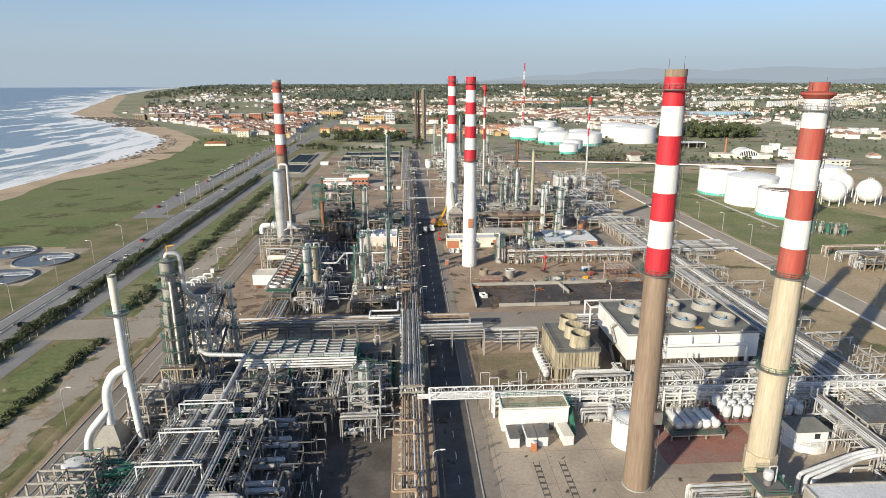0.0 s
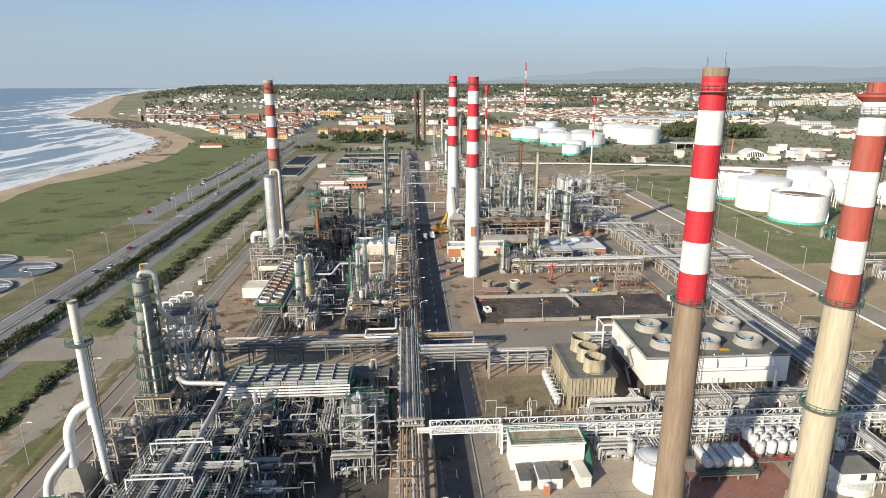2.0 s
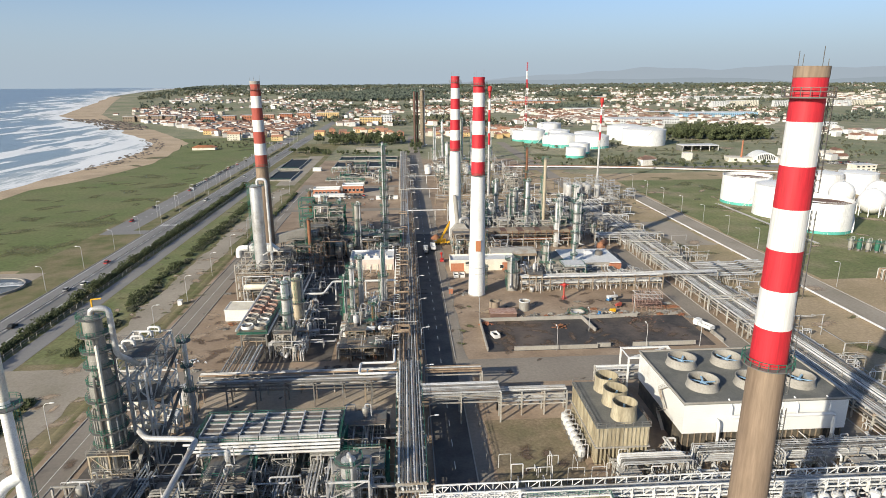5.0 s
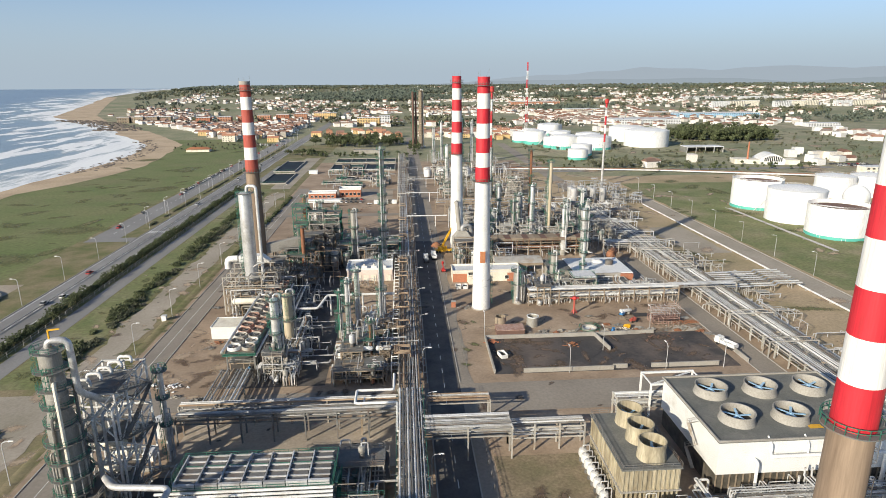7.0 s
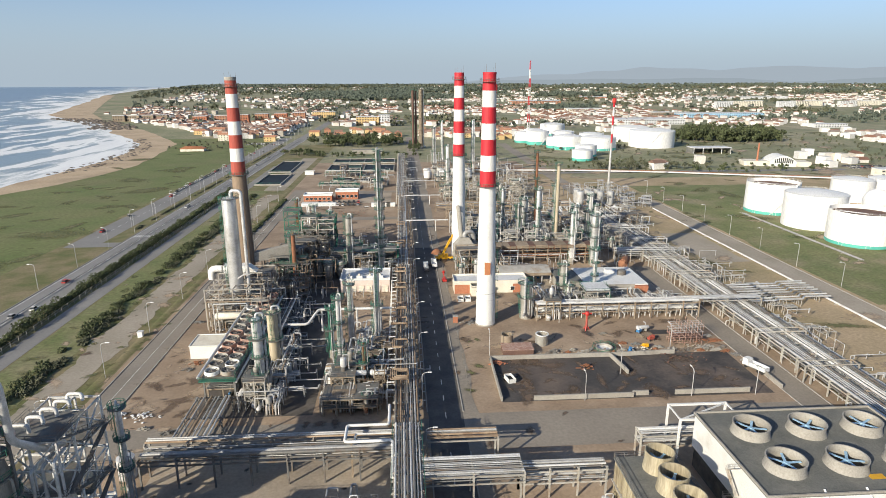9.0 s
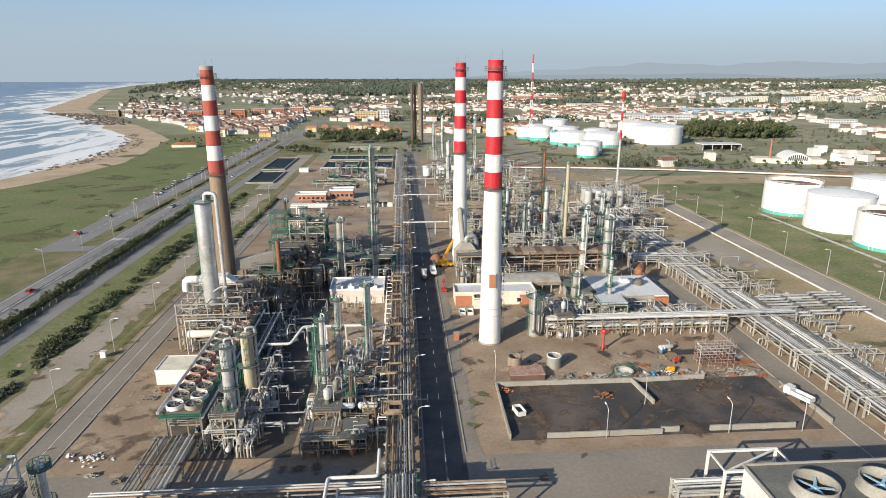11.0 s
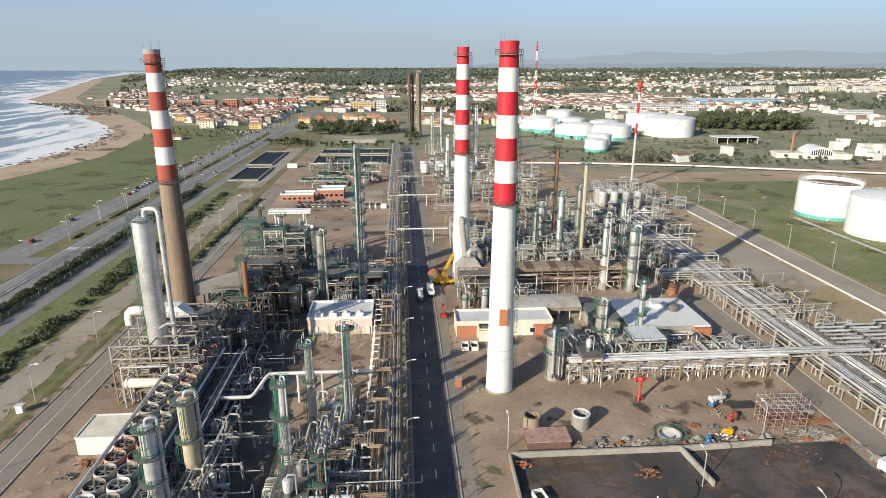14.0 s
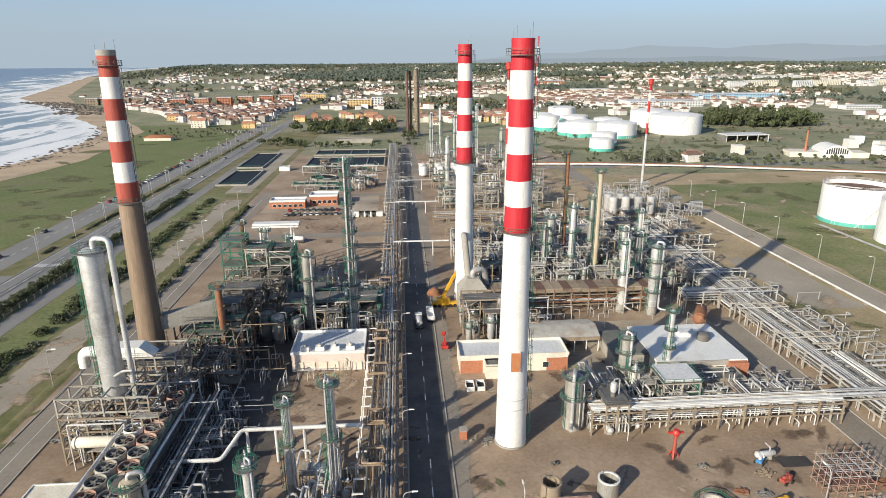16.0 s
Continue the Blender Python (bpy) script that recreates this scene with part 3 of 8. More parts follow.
def hedge(x0, y0, x1, y1, w, h, seed, label, gap=0.1):
    rnd = random.Random(seed)
    g = Geo()
    n = int(math.hypot(x1 - x0, y1 - y0) / 1.6)
    for i in range(n):
        bare = noise.noise((seed * 7.3, i * 0.11, 0.5))
        if rnd.random() < gap + max(0, bare) * gap * 3:
            continue
        f = i / n
        k = rnd.uniform(0.55, 1.1) * (1 - 0.5 * bare)
        leaf_cloud(g, x0 + (x1 - x0) * f + rnd.uniform(-0.3, 0.3) * w, y0 + (y1 - y0) * f, h * 0.45 * k, w * k, 2.3, h * 0.6 * k, 62, 0.6, rnd)
    return solid("hedge", g, "leaf" if seed % 2 else "leaf2", label, "hedge", "stuff")


hedge(-134.3, 120, -134.3, 560, 2.5, 3.5, 1, "dense dark hedge between motorway and frontage road", 0.06)
hedge(-111, 232, -113, 540, 3.0, 2.2, 3, "dark shrubs along the grass bank", 0.3)
hedge(-108, 240, -110, 500, 2.6, 1.4, 6, "brownish scrub below the grass bank", 0.35)
hedge(-108, 150, -106.5, 205, 2.2, 1.5, 7, "dark shrubs on the grass island", 0.2)
hedge(-157, 430, -157, 900, 0.9, 0.8, 4, "low planting between the carriageways", 0.4)
hedge(-88, 350, -86, 520, 1.5, 1.6, 5, "scrubby bushes beside the road", 0.3)


def wood(label, cx, cy, rx, ry, count, h, seed, tri=1.3, per=40, leaf="leaf", low=0.5):
    rnd = random.Random(seed)
    g = Geo()
    for _ in range(count):
        a, r = rnd.uniform(0, 6.3), math.sqrt(rnd.random())
        x, y = cx + rx * r * math.cos(a), cy + ry * r * math.sin(a)
        k = h * rnd.uniform(0.45, 1.2)
        z = land(x, y)
        g.tube((x, y, z), (x, y, z + k * 0.6), 0.25, 0.12, 5)
        for _b in range(3):
            leaf_cloud(g, x + rnd.uniform(-1, 1) * k * 0.2, y + rnd.uniform(-1, 1) * k * 0.2, z + k * rnd.uniform(low, 0.8), k * 0.28, k * 0.28, k * 0.25, per // 3, tri, rnd)
    return solid("wood", g, leaf, label, "trees", "stuff")


wood("dark pine grove behind the basins", -60, 905, 62, 42, 130, 13, 11, 1.5, 60)
wood("trees beside the avenue", -112, 790, 26, 14, 30, 7, 12, 1.1, 42)
wood("trees along the end of the main road", 14, 840, 8, 80, 26, 8, 13, 1.1, 42)
wood("dense dark grove beside the warehouse", 462, 930, 78, 48, 150, 19, 14, 2.2, 96, low=0.28)
wood("leafless grey trees beside the tank farm", 240, 655, 60, 12, 60, 8, 15, 0.9, 40, "leaf2")
wood("scattered bushes on the land north of the works", 420, 860, 280, 210, 330, 4.0, 17, 1.1, 30, "leaf2")
wood("bushes along the lane to the tanks", 200, 690, 80, 40, 60, 3.5, 18, 0.9, 30)
wood("bushes in the meadow behind the beach", -240, 900, 60, 60, 70, 3.0, 19, 1.0, 30, "leaf2")
wood("trees and shrubs round the basins", -40, 775, 60, 14, 40, 5.0, 20, 1.0, 36)
wood("bushes round the warehouse yard", 340, 640, 70, 20, 40, 5, 16, 1.0, 36)


def far_woods(seed, count, leaf, label):
    """Belts of trees in the far country, thick where a slow noise is high."""
    rnd = random.Random(seed)
    g = Geo()
    made = 0
    while made < count:
        y = 1150 + 3600 * rnd.random() ** 1.3
        x = rnd.uniform(-0.75, 0.85) * (y + 200)
        if x < dune(y) + 90:
            continue
        d = noise.noise((x * 0.0022, y * 0.0034, seed)) + 0.35 * smooth(2000, 3400, y)
        if d < 0.12 + 0.25 * rnd.random():
            continue
        made += 1
        k = rnd.uniform(7, 14) * (1 + 0.3 * smooth(2000, 4000, y))
        z = land(x, y)
        leaf_cloud(g, x, y, z + k * 0.45, k * 0.8, k * 0.6, k * 0.5, 12, k * 0.42, rnd)
    return solid("far_woods", g, leaf, label, "woods", "stuff")


# the far belts take the pine tone with haze in its colour
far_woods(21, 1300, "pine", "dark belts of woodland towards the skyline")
far_woods(22, 2300, "leaf2", "grey-green trees among fields and houses")


def pine_belt(cx, cy, rx, ry, count, seed, label):
    """A closed forest far off: crowns side by side over an uneven patch of land."""
    rnd = random.Random(seed)
    g = Geo()
    for _ in range(count):
        a, r = rnd.uniform(0, 6.3), math.sqrt(rnd.random())
        r *= 0.75 + 0.5 * noise.noise((math.cos(a) * 1.4, math.sin(a) * 1.4, seed))
        x, y = cx + rx * r * math.cos(a), cy + ry * r * math.sin(a)
        if x < dune(y) + 120 or y > 4900:
            continue
        k = rnd.uniform(10, 17)
        leaf_cloud(g, x, y, land(x, y) + k * 0.45, k * 0.9, k * 0.8, k * 0.5, 9, k * 0.6, rnd)
    return solid("pine_forest", g, "pine", label, "forest", "stuff")


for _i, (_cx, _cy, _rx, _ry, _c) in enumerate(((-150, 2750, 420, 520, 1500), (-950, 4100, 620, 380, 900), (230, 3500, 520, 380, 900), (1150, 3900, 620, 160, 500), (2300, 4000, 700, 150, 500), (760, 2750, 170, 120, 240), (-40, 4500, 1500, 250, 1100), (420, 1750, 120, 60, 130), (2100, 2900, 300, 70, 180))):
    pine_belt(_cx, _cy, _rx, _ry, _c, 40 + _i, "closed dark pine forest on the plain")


# ---- backdrop hills beyond the plain, their haze painted on ----
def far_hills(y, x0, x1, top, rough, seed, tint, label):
    m = bpy.data.materials.new("painted_haze_glow")
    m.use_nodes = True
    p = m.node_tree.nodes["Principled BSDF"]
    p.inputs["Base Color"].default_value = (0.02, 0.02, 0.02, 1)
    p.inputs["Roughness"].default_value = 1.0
    # an even blue glow paints the haze over the slopes
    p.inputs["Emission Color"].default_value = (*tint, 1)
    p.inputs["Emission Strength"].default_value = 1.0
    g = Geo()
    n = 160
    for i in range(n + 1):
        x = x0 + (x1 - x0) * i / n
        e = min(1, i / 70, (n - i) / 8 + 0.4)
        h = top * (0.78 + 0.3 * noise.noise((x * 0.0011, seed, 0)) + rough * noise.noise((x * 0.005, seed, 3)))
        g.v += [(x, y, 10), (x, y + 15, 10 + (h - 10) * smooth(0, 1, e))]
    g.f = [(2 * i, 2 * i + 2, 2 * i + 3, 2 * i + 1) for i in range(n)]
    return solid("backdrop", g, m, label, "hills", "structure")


far_hills(4930, -300, 4600, 200, 0.05, 3, (0.275, 0.34, 0.43), "hills with pale blue haze painted in")
far_hills(4912, -1250, 4600, 96, 0.08, 8, (0.235, 0.295, 0.37), "low ridge on the skyline with painted haze")


# ---- chimneys and masts ----
def chimney(x, y, h, r0, r1, base_mat, red, white, label, z_band, bands=7, cap="", neck=False):
    t = thing("chimney", label, "chimney", x, y, group="striped chimneys")

    def rad(z):
        return r0 + (r1 - r0) * (z / h)

    k = 8
    part("shaft", Geo().turned(0, 0, [(rad(z_band * i / k), z_band * i / k) for i in range(k + 1)], 40), base_mat, t, "tapering shaft")
    step = (h - z_band) / bands
    for i in range(bands):
        a, b = z_band + step * i, z_band + step * (i + 1)
        part("band", Geo().turned(0, 0, [(rad(a) + 0.01, a), (rad((a + b) / 2) + 0.01, (a + b) / 2), (rad(b) + 0.01, b)], 40), red if i % 2 == 0 else white, t, "red painted band" if i % 2 == 0 else "white painted band")
    if neck:
        part("collar", Geo().turned(0, 0, [(r1 + 0.1, h - 0.5), (r1 + 1.0, h + 0.3), (r1 + 1.0, h + 0.6), (r1 * 0.8, h + 0.9)], 40), red, t)
        part("rim", Geo().hoop(0, 0, r1 * 0.6, r1 * 0.84, h + 0.6, h + 2.5, 36), red, t, "narrow faded red mouth")
    else:
        part("rim", Geo().hoop(0, 0, r1 - 0.45, r1 + 0.06, h - 0.2, h + (1.1 if cap else 0.5), 40), cap or red, t)
    for z in (z_band, h - 2.4):
        p = part("platform", Geo().hoop(0, 0, rad(z) + 0.02, rad(z) + 1.0, z - 0.15, z, 28), "grating", t)
        part("handrail", Geo().hoop_rail(0, 0, rad(z) + 0.95, z, n=18), "green" if z < h - 5 else "steel", p)
    for i in range(6):
        a, b = (h - 2.4) * i / 6, (h - 2.4) * (i + 1) / 6
        part("ladder", Geo().ladder(0, 0, a + 0.1, b, radians(-8), rad(b) + 0.3), "green" if base_mat == "white" else "steel", t)
    for k in range(4):
        c, e = r1 * 0.98 * math.cos(k * 1.57 + 0.4), r1 * 0.98 * math.sin(k * 1.57 + 0.4)
        part("lightning_rod", Geo().beam((c, e, h), (c, e, h + 3.4 - 0.5 * k), 0.06), "steel", t)
    part("plinth", Geo().turned(0, 0, [(r0 + 0.25, 0), (r0 + 0.25, 0.5)], 40), "conc", t)
    return t


CH2 = chimney(27.2, 282.6, 86, 3.45, 2.15, "white", "bandred", "bandwhite", "tall white chimney with red and white bands", 49.7)
part("hatch", Geo().box(-1.0, -3.35, 19.3, 1.0, -2.6, 23.6), "orangepaint", CH2, "rust-orange square panel")
part("hatch_frame", Geo().box(-1.15, -3.2, 19.1, -1.0, -2.6, 23.8).box(1.0, -3.2, 19.1, 1.15, -2.6, 23.8).box(-1.15, -3.2, 23.6, 1.15, -2.6, 23.8), "white", CH2)
_g = Geo()
for _z in (9.6, 12.0):
    for _k in range(40):
        _a = _k * math.pi / 20
        _g.box(3.25 * math.cos(_a) - 0.08, 3.25 * math.sin(_a) - 0.08, _z, 3.25 * math.cos(_a) + 0.08, 3.25 * math.sin(_a) + 0.08, _z + 0.2)
tagged(part("bolt_row", _g, "steel", CH2), "", "", "", "stuff")
CH1 = chimney(25.0, 365, 86.6, 3.45, 2.15, "white", "bandred", "bandwhite", "white chimney with red bands and a side duct", 50)
part("duct", Geo().path([(-0.5, -3.5, 26), (-0.5, -6, 26), (1.0, -7.5, 10), (2.5, -9, 9)], 1.1, 12), "conc", CH1, "grey flue duct")
CH3 = chimney(47.2, 118.6, 86.2, 2.85, 1.9, "brownconc", "bandred", "bandwhite", "sooty brown concrete chimney with red and white bands", 48.8, cap="brownconc")
part("cabinet", Geo().box(1.4, -2.9, 16.5, 3.0, -2.0, 19.2), "steel", CH3, "grey metal box")
CH4 = chimney(74.9, 119.2, 82.5, 3.0, 2.05, "beigeconc", "oldred", "bandwhite", "beige concrete chimney with faded red bands", 47.5, 6, cap="oldred", neck=True)
_p = part("platform", Geo().hoop(0, 0, 2.8, 3.7, 26.8, 27, 28), "grating", CH4)
part("handrail", Geo().hoop_rail(0, 0, 3.6, 27, n=18), "green", _p)
part("plinth", Geo().turned(0, 0, [(3.5, 0), (3.4, 7)], 8), "beigeconc", CH4, "stepped octagonal foot")
CHL = chimney(-64.6, 320.5, 84.2, 3.5, 2.1, "brownconc", "oldred", "bandwhite", "brown concrete chimney with faded red and white bands", 49.0, cap="conc")
part("duct", Geo().beam((0, 0, 15), (17, 6, 17), 3, 4), "conc", CHL, "grey rectangular flue")


def striped_mast(x, y, h, r, n, label, lattice=False):
    t = thing("mast", label, "mast", x, y, group="striped masts")
    if lattice:
        for i in range(n):
            a, b = h * i / n, h * (i + 1) / n
            g = Geo()
            wa, wb = r * (1.6 - a / h), r * (1.6 - b / h)
            for sx, sy in ((-1, -1), (1, -1), (1, 1), (-1, 1)):
                g.beam((sx * wa, sy * wa, a), (sx * wb, sy * wb, b), 0.35)
            for k in range(4):
                z0, z1 = a + (b - a) * k / 4, a + (b - a) * (k + 1) / 4
                s = 1 if k % 2 else -1
                g.beam((-s * wa, -wa, z0), (s * wb, -wb, z1), 0.22)
                g.beam((-s * wa, wa, z0), (s * wb, wb, z1), 0.22)
                g.beam((-wa, -s * wa, z0), (-wb, s * wb, z1), 0.22)
            part("segment", g, "bandred" if (n - i) % 2 else "bandwhite", t)
    else:
        part("shaft", Geo().tube((0, 0, 0), (0, 0, h * 0.52), r * 1.3, r, 14), "galv", t)
        for i in range(n):
            a, b = h * (0.52 + 0.48 * i / n), h * (0.52 + 0.48 * (i + 1) / n)
            part("band", Geo().tube((0, 0, a), (0, 0, b), r, r, 14), "bandred" if (n - i) % 2 else "bandwhite", t)
        part("tip", Geo().turned(0, 0, [(r, h - 4), (r * 2.0, h - 3.2), (r * 2.0, h - 0.5), (r * 1.2, h)], 14), "redpaint", t)
        part("platform", Geo().hoop(0, 0, r, r + 1.1, h - 8, h - 7.8, 16).hoop_rail(0, 0, r + 1.0, h - 7.8, n=10), "steel", t)
        for z in (h * 0.6,):
            for k in range(3):
                a = k * 2.09
                part("guy_wire", Geo().beam((0, 0, z), (26 * math.cos(a), 26 * math.sin(a), 0), 0.05), "steel", t)
    return t


striped_mast(159.5, 545, 70, 0.75, 5, "tall grey flare mast with red and white top")
striped_mast(56.6, 465, 81, 0.75, 5, "tall grey flare mast with red and white top")
striped_mast(179, 957, 108, 1.0, 9, "slender lattice mast in red and white", True)


# ---- columns and vessels ----
def column(x, y, z0, h, d, levels, shell="vessel", label="", seed=0, skirt=3.0, rails="green", pipe=True, taper=None, davit=False):
    rnd = random.Random(seed)
    t = thing("column", label or "grey clad distillation column with green railed platforms", "column", x, y, z0, group="process columns")
    r = d / 2
    part("skirt", Geo().turned(0, 0, [(r * 1.08, 0), (r * 1.02, skirt)], 20), "conc", t)
    prof = [(r, skirt), (r, h * 0.45)]
    if taper:
        prof += [(r, h * taper), (r * 0.72, h * taper + d * 0.7), (r * 0.72, h - d * 0.3)]
        top_r = r * 0.72
    else:
        prof += [(r, h - d * 0.3)]
        top_r = r
    prof += [(top_r * 0.9, h - d * 0.14), (top_r * 0.6, h - d * 0.04), (top_r * 0.15, h)]
    part("shell", Geo().turned(0, 0, prof, 24), shell, t)
    g = Geo()
    z = skirt + 2
    while z < h - d:
        k = top_r if taper and z > h * taper else r
        g.hoop(0, 0, k - 0.02, k + 0.05, z, z + 0.12, 24)
        z += 3.1
    part("seam", g, shell, t)
    zs = [skirt + (h - skirt - 0.6) * (i + 1) / levels for i in range(levels)]
    for i, z in enumerate(zs):
        k = (top_r if taper and z > h * taper else r)
        w = k + rnd.uniform(0.9, 1.35)
        p = part("platform", Geo().hoop(0, 0, k, w, z - 0.12, z, 18), "grating", t)
        part("handrail", Geo().hoop_rail(0, 0, w - 0.05, z, n=12), rails, p)
        part("ladder", Geo().ladder(0, 0, (zs[i - 1] if i else 0.2), z + 1.0, radians(200 + 70 * (i % 2)), k + 0.25), rails, t)
    if pipe:
        a = radians(rnd.choice((-70, -40, -110, 20)))
        c, s = math.cos(a), math.sin(a)
        e = r + 0.55
        pr = max(0.18, d * 0.11)
        part("overhead_pipe", Geo().path([(0, 0, h - 0.3), (0, 0, h + 1.0), (c * e, s * e, h + 1.0), (c * e, s * e, 2.5), (c * (e + 3), s * (e + 3), 2.5)], pr, 10), "alu", t, "shiny overhead pipe")
        for k in range(3):
            a2 = a + 0.7 + 0.5 * k
            zt = skirt + (h - skirt) * rnd.uniform(0.4, 0.85)
            part("side_pipe", Geo().path([(r * math.cos(a2), r * math.sin(a2), zt), ((r + 0.4) * math.cos(a2), (r + 0.4) * math.sin(a2), zt), ((r + 0.4) * math.cos(a2), (r + 0.4) * math.sin(a2), 1.0)], 0.13, 6), "galv", t)
    if davit:
        g = Geo().beam((0.5, 0, h - 0.5), (0.5, 0, h + 3.2), 0.25).beam((0.5, 0, h + 3.2), (2.6, 0, h + 3.4), 0.25)
        part("davit", g, "yellow", t, "yellow and black lifting davit")
    return t


def drum(x, y, z0, h, d, shell="vessel", label="upright steel drum with dished ends", rails=True):
    t = thing("drum", label, "vessel", x, y, z0, group="upright drums")
    r = d / 2
    part("shell", Geo().turned(0, 0, [(r * 0.3, 1.0), (r * 0.85, 1.25), (r, 1.7), (r, h - 0.6), (r * 0.85, h - 0.2), (r * 0.3, h)], 18), shell, t)
    part("skirt", Geo().turned(0, 0, [(r * 0.8, 0), (r * 0.72, 1.4)], 14), "steel", t)
    part("nozzle", Geo().path([(0, 0, h - 0.1), (0, 0, h + 0.7), (r + 0.6, 0, h + 0.7), (r + 0.6, 0, 0.5)], 0.14, 6), "galv", t)
    if rails and h > 5 and y < 400:
        p = part("platform", Geo().hoop(0, 0, r, r + 0.9, h * 0.8, h * 0.8 + 0.1, 14), "grating", t)
        part("handrail", Geo().hoop_rail(0, 0, r + 0.85, h * 0.8 + 0.1, n=9), "green", p)
    return t


def exchanger(x, y, z0, length, d, rz=0.0, shell="vessel", label="lying heat exchanger on two saddles"):
    t = thing("heat_exchanger", label, "heat exchanger", x, y, z0, rz, group="heat exchangers")
    r = d / 2
    zc = r + 0.8
    part("shell", Geo().lying((-length / 2, 0, zc), (length / 2, 0, zc), r).tube((-length / 2 + 0.1, 0, zc), (-length / 2 + 0.45, 0, zc), r * 1.14, n=16), shell, t)
    g = Geo().box(-0.34 * length, -r * 0.5, 0, 0.34 * length, r * 0.5, 0.12)
    for k in (-0.3, 0.3):
        g.box(k * length - 0.2, -r * 0.8, 0.05, k * length + 0.2, r * 0.8, zc - r * 0.6)
    part("cradle", g, "conc", t)
    if y < 400:
        part("nozzle", Geo().path([(length * 0.25, 0, zc + r * 0.8), (length * 0.25, 0, zc + r + 0.8), (length * 0.25, 1.6, zc + r + 0.8)], 0.16, 6), "galv", t)
    return t


def pump(x, y, rz=0.0):
    t = thing("pump", "small motor pump on a concrete base", "pump", x, y, 0.1, rz, group="pumps")
    part("base", Geo().box(-0.9, -0.4, 0, 0.9, 0.4, 0.35), "conc", t)
    part("motor", Geo().lying((-0.7, 0, 0.75), (0.1, 0, 0.75), 0.32, 10), "bluepaint" if R.random() < 0.3 else "galv", t)
    part("casing", Geo().tube((0.35, 0, 0.7), (0.7, 0, 0.7), 0.42, n=10).path([(0.5, 0, 1.0), (0.5, 0, 2.2), (0.5, 1.2, 2.2)], 0.12, 6), "galv", t)
    return t


# ---- steel structures ----
def structure(x, y, w, d, zs, nx=2, ny=2, steel="pale", rails="green", label="open steel frame with railed platforms", brace=True, floors=True, top_rail=True, group="steel structures"):
    t = thing("steel_structure", label, "steel structure", x, y, group=group)
    xs = [w * i / nx for i in range(nx + 1)]
    ys = [d * j / ny for j in range(ny + 1)]
    for a in xs:
        for b in ys:
            if y < 400:
                part("post", Geo().beam((a, b, 0), (a, b, zs[-1]), 0.34), steel, t)
    if y >= 400:
        g = Geo()
        for a in xs:
            for b in ys:
                g.beam((a, b, 0), (a, b, zs[-1]), 0.34)
        tagged(part("post_lattice", g, steel, t), "", "", "", "stuff")
    for i, z in enumerate(zs):
        g = Geo()
        for b in ys:
            g.beam((0, b, z - 0.2), (w, b, z - 0.2), 0.22, 0.4)
        for a in xs:
            g.beam((a, 0, z - 0.25), (a, d, z - 0.25), 0.2, 0.36)
        tagged(part("beam_lattice", g, steel, t), "", "", "", "stuff")
        if floors:
            y0 = -0.3 if len(zs) < 3 else d * (0.45 if i % 2 else -0.02)
            y1 = d + 0.3 if len(zs) < 3 or i % 2 else d * 0.62
            f = part("floor", Geo().box(-0.3, y0, z, w + 0.3, y1, z + 0.07), "grating", t)
            if i < len(zs) - 1 or top_rail:
                part("handrail", Geo().rail([(-0.25, y0, z + 0.07), (w + 0.25, y0, z + 0.07), (w + 0.25, y1, z + 0.07), (-0.25, y1, z + 0.07)], closed=True), rails, f)
    if brace:
        za = 0
        for i, z in enumerate(zs):
            s = i % 2
            part("brace", Geo().beam((xs[s], 0, za), (xs[1 - s], 0, z), 0.18), steel, t)
            za = z
    if floors and len(zs) > 1:
        g = Geo()
        za = 0
        for i, z in enumerate(zs):
            y0, y1 = (0.5, d - 0.5) if i % 2 else (d - 0.5, 0.5)
            g.beam((w + 0.8, y0, za), (w + 0.8, y1, z), 0.8, 0.15)
            g.rail([(w + 1.2, y0, za), (w + 1.2, y1, z)], step=1.5)
            za = z
        part("stair", g, rails, t)
    return t


def pipe_run(x, y, z, dx, dy, count, gap, r, mats, label, drop=True, seed=0, riser=0.0):
    """A bundle of pipes side by side that turn down at their ends."""
    rnd = random.Random(seed)
    t = thing("pipe_run", label, "pipes", x, y, z, group="pipe runs")
    n = Vector((-dy, dx, 0)).normalized()
    for i in range(count):
        o = n * gap * i
        rr = r * rnd.choice((0.6, 0.8, 1.0, 1.25))
        a, b = o, o + Vector((dx, dy, 0)) * rnd.uniform(0.85, 1.0)
        pts = [a, b]
        if drop:
            pts = [a + Vector((0, 0, -z + 0.6)), a, b, b + Vector((0, 0, -z + 0.6 if rnd.random() < 0.6 else 2.0))]
        part("pipe", Geo().path(pts, rr, 6), rnd.choice(mats), t)
    L = math.hypot(dx, dy)
    d = Vector((dx, dy, 0)).normalized()
    k = 0.5
    while k < L * 0.9:
        c = d * k + n * gap * (count - 1) / 2
        hw = n * (gap * (count - 1) / 2 + 0.4)
        part("support", Geo().beam(c - hw + Vector((0, 0, -z)), c - hw, 0.2).beam(c + hw + Vector((0, 0, -z)), c + hw, 0.2).beam(c - hw - Vector((0, 0, 0.3)), c + hw - Vector((0, 0, 0.3)), 0.22), "pale", t)
        k += 12.0 if y < 400 else 20.0
    return t


DULL = ("galv", "steel", "alu", "steel", "galv", "vessel")
MIXED = ("galv", "galv", "alu", "pipewhite", "pipebrown", "steel")
BRIGHT = ("galv", "pipewhite", "alu", "steel", "galv")


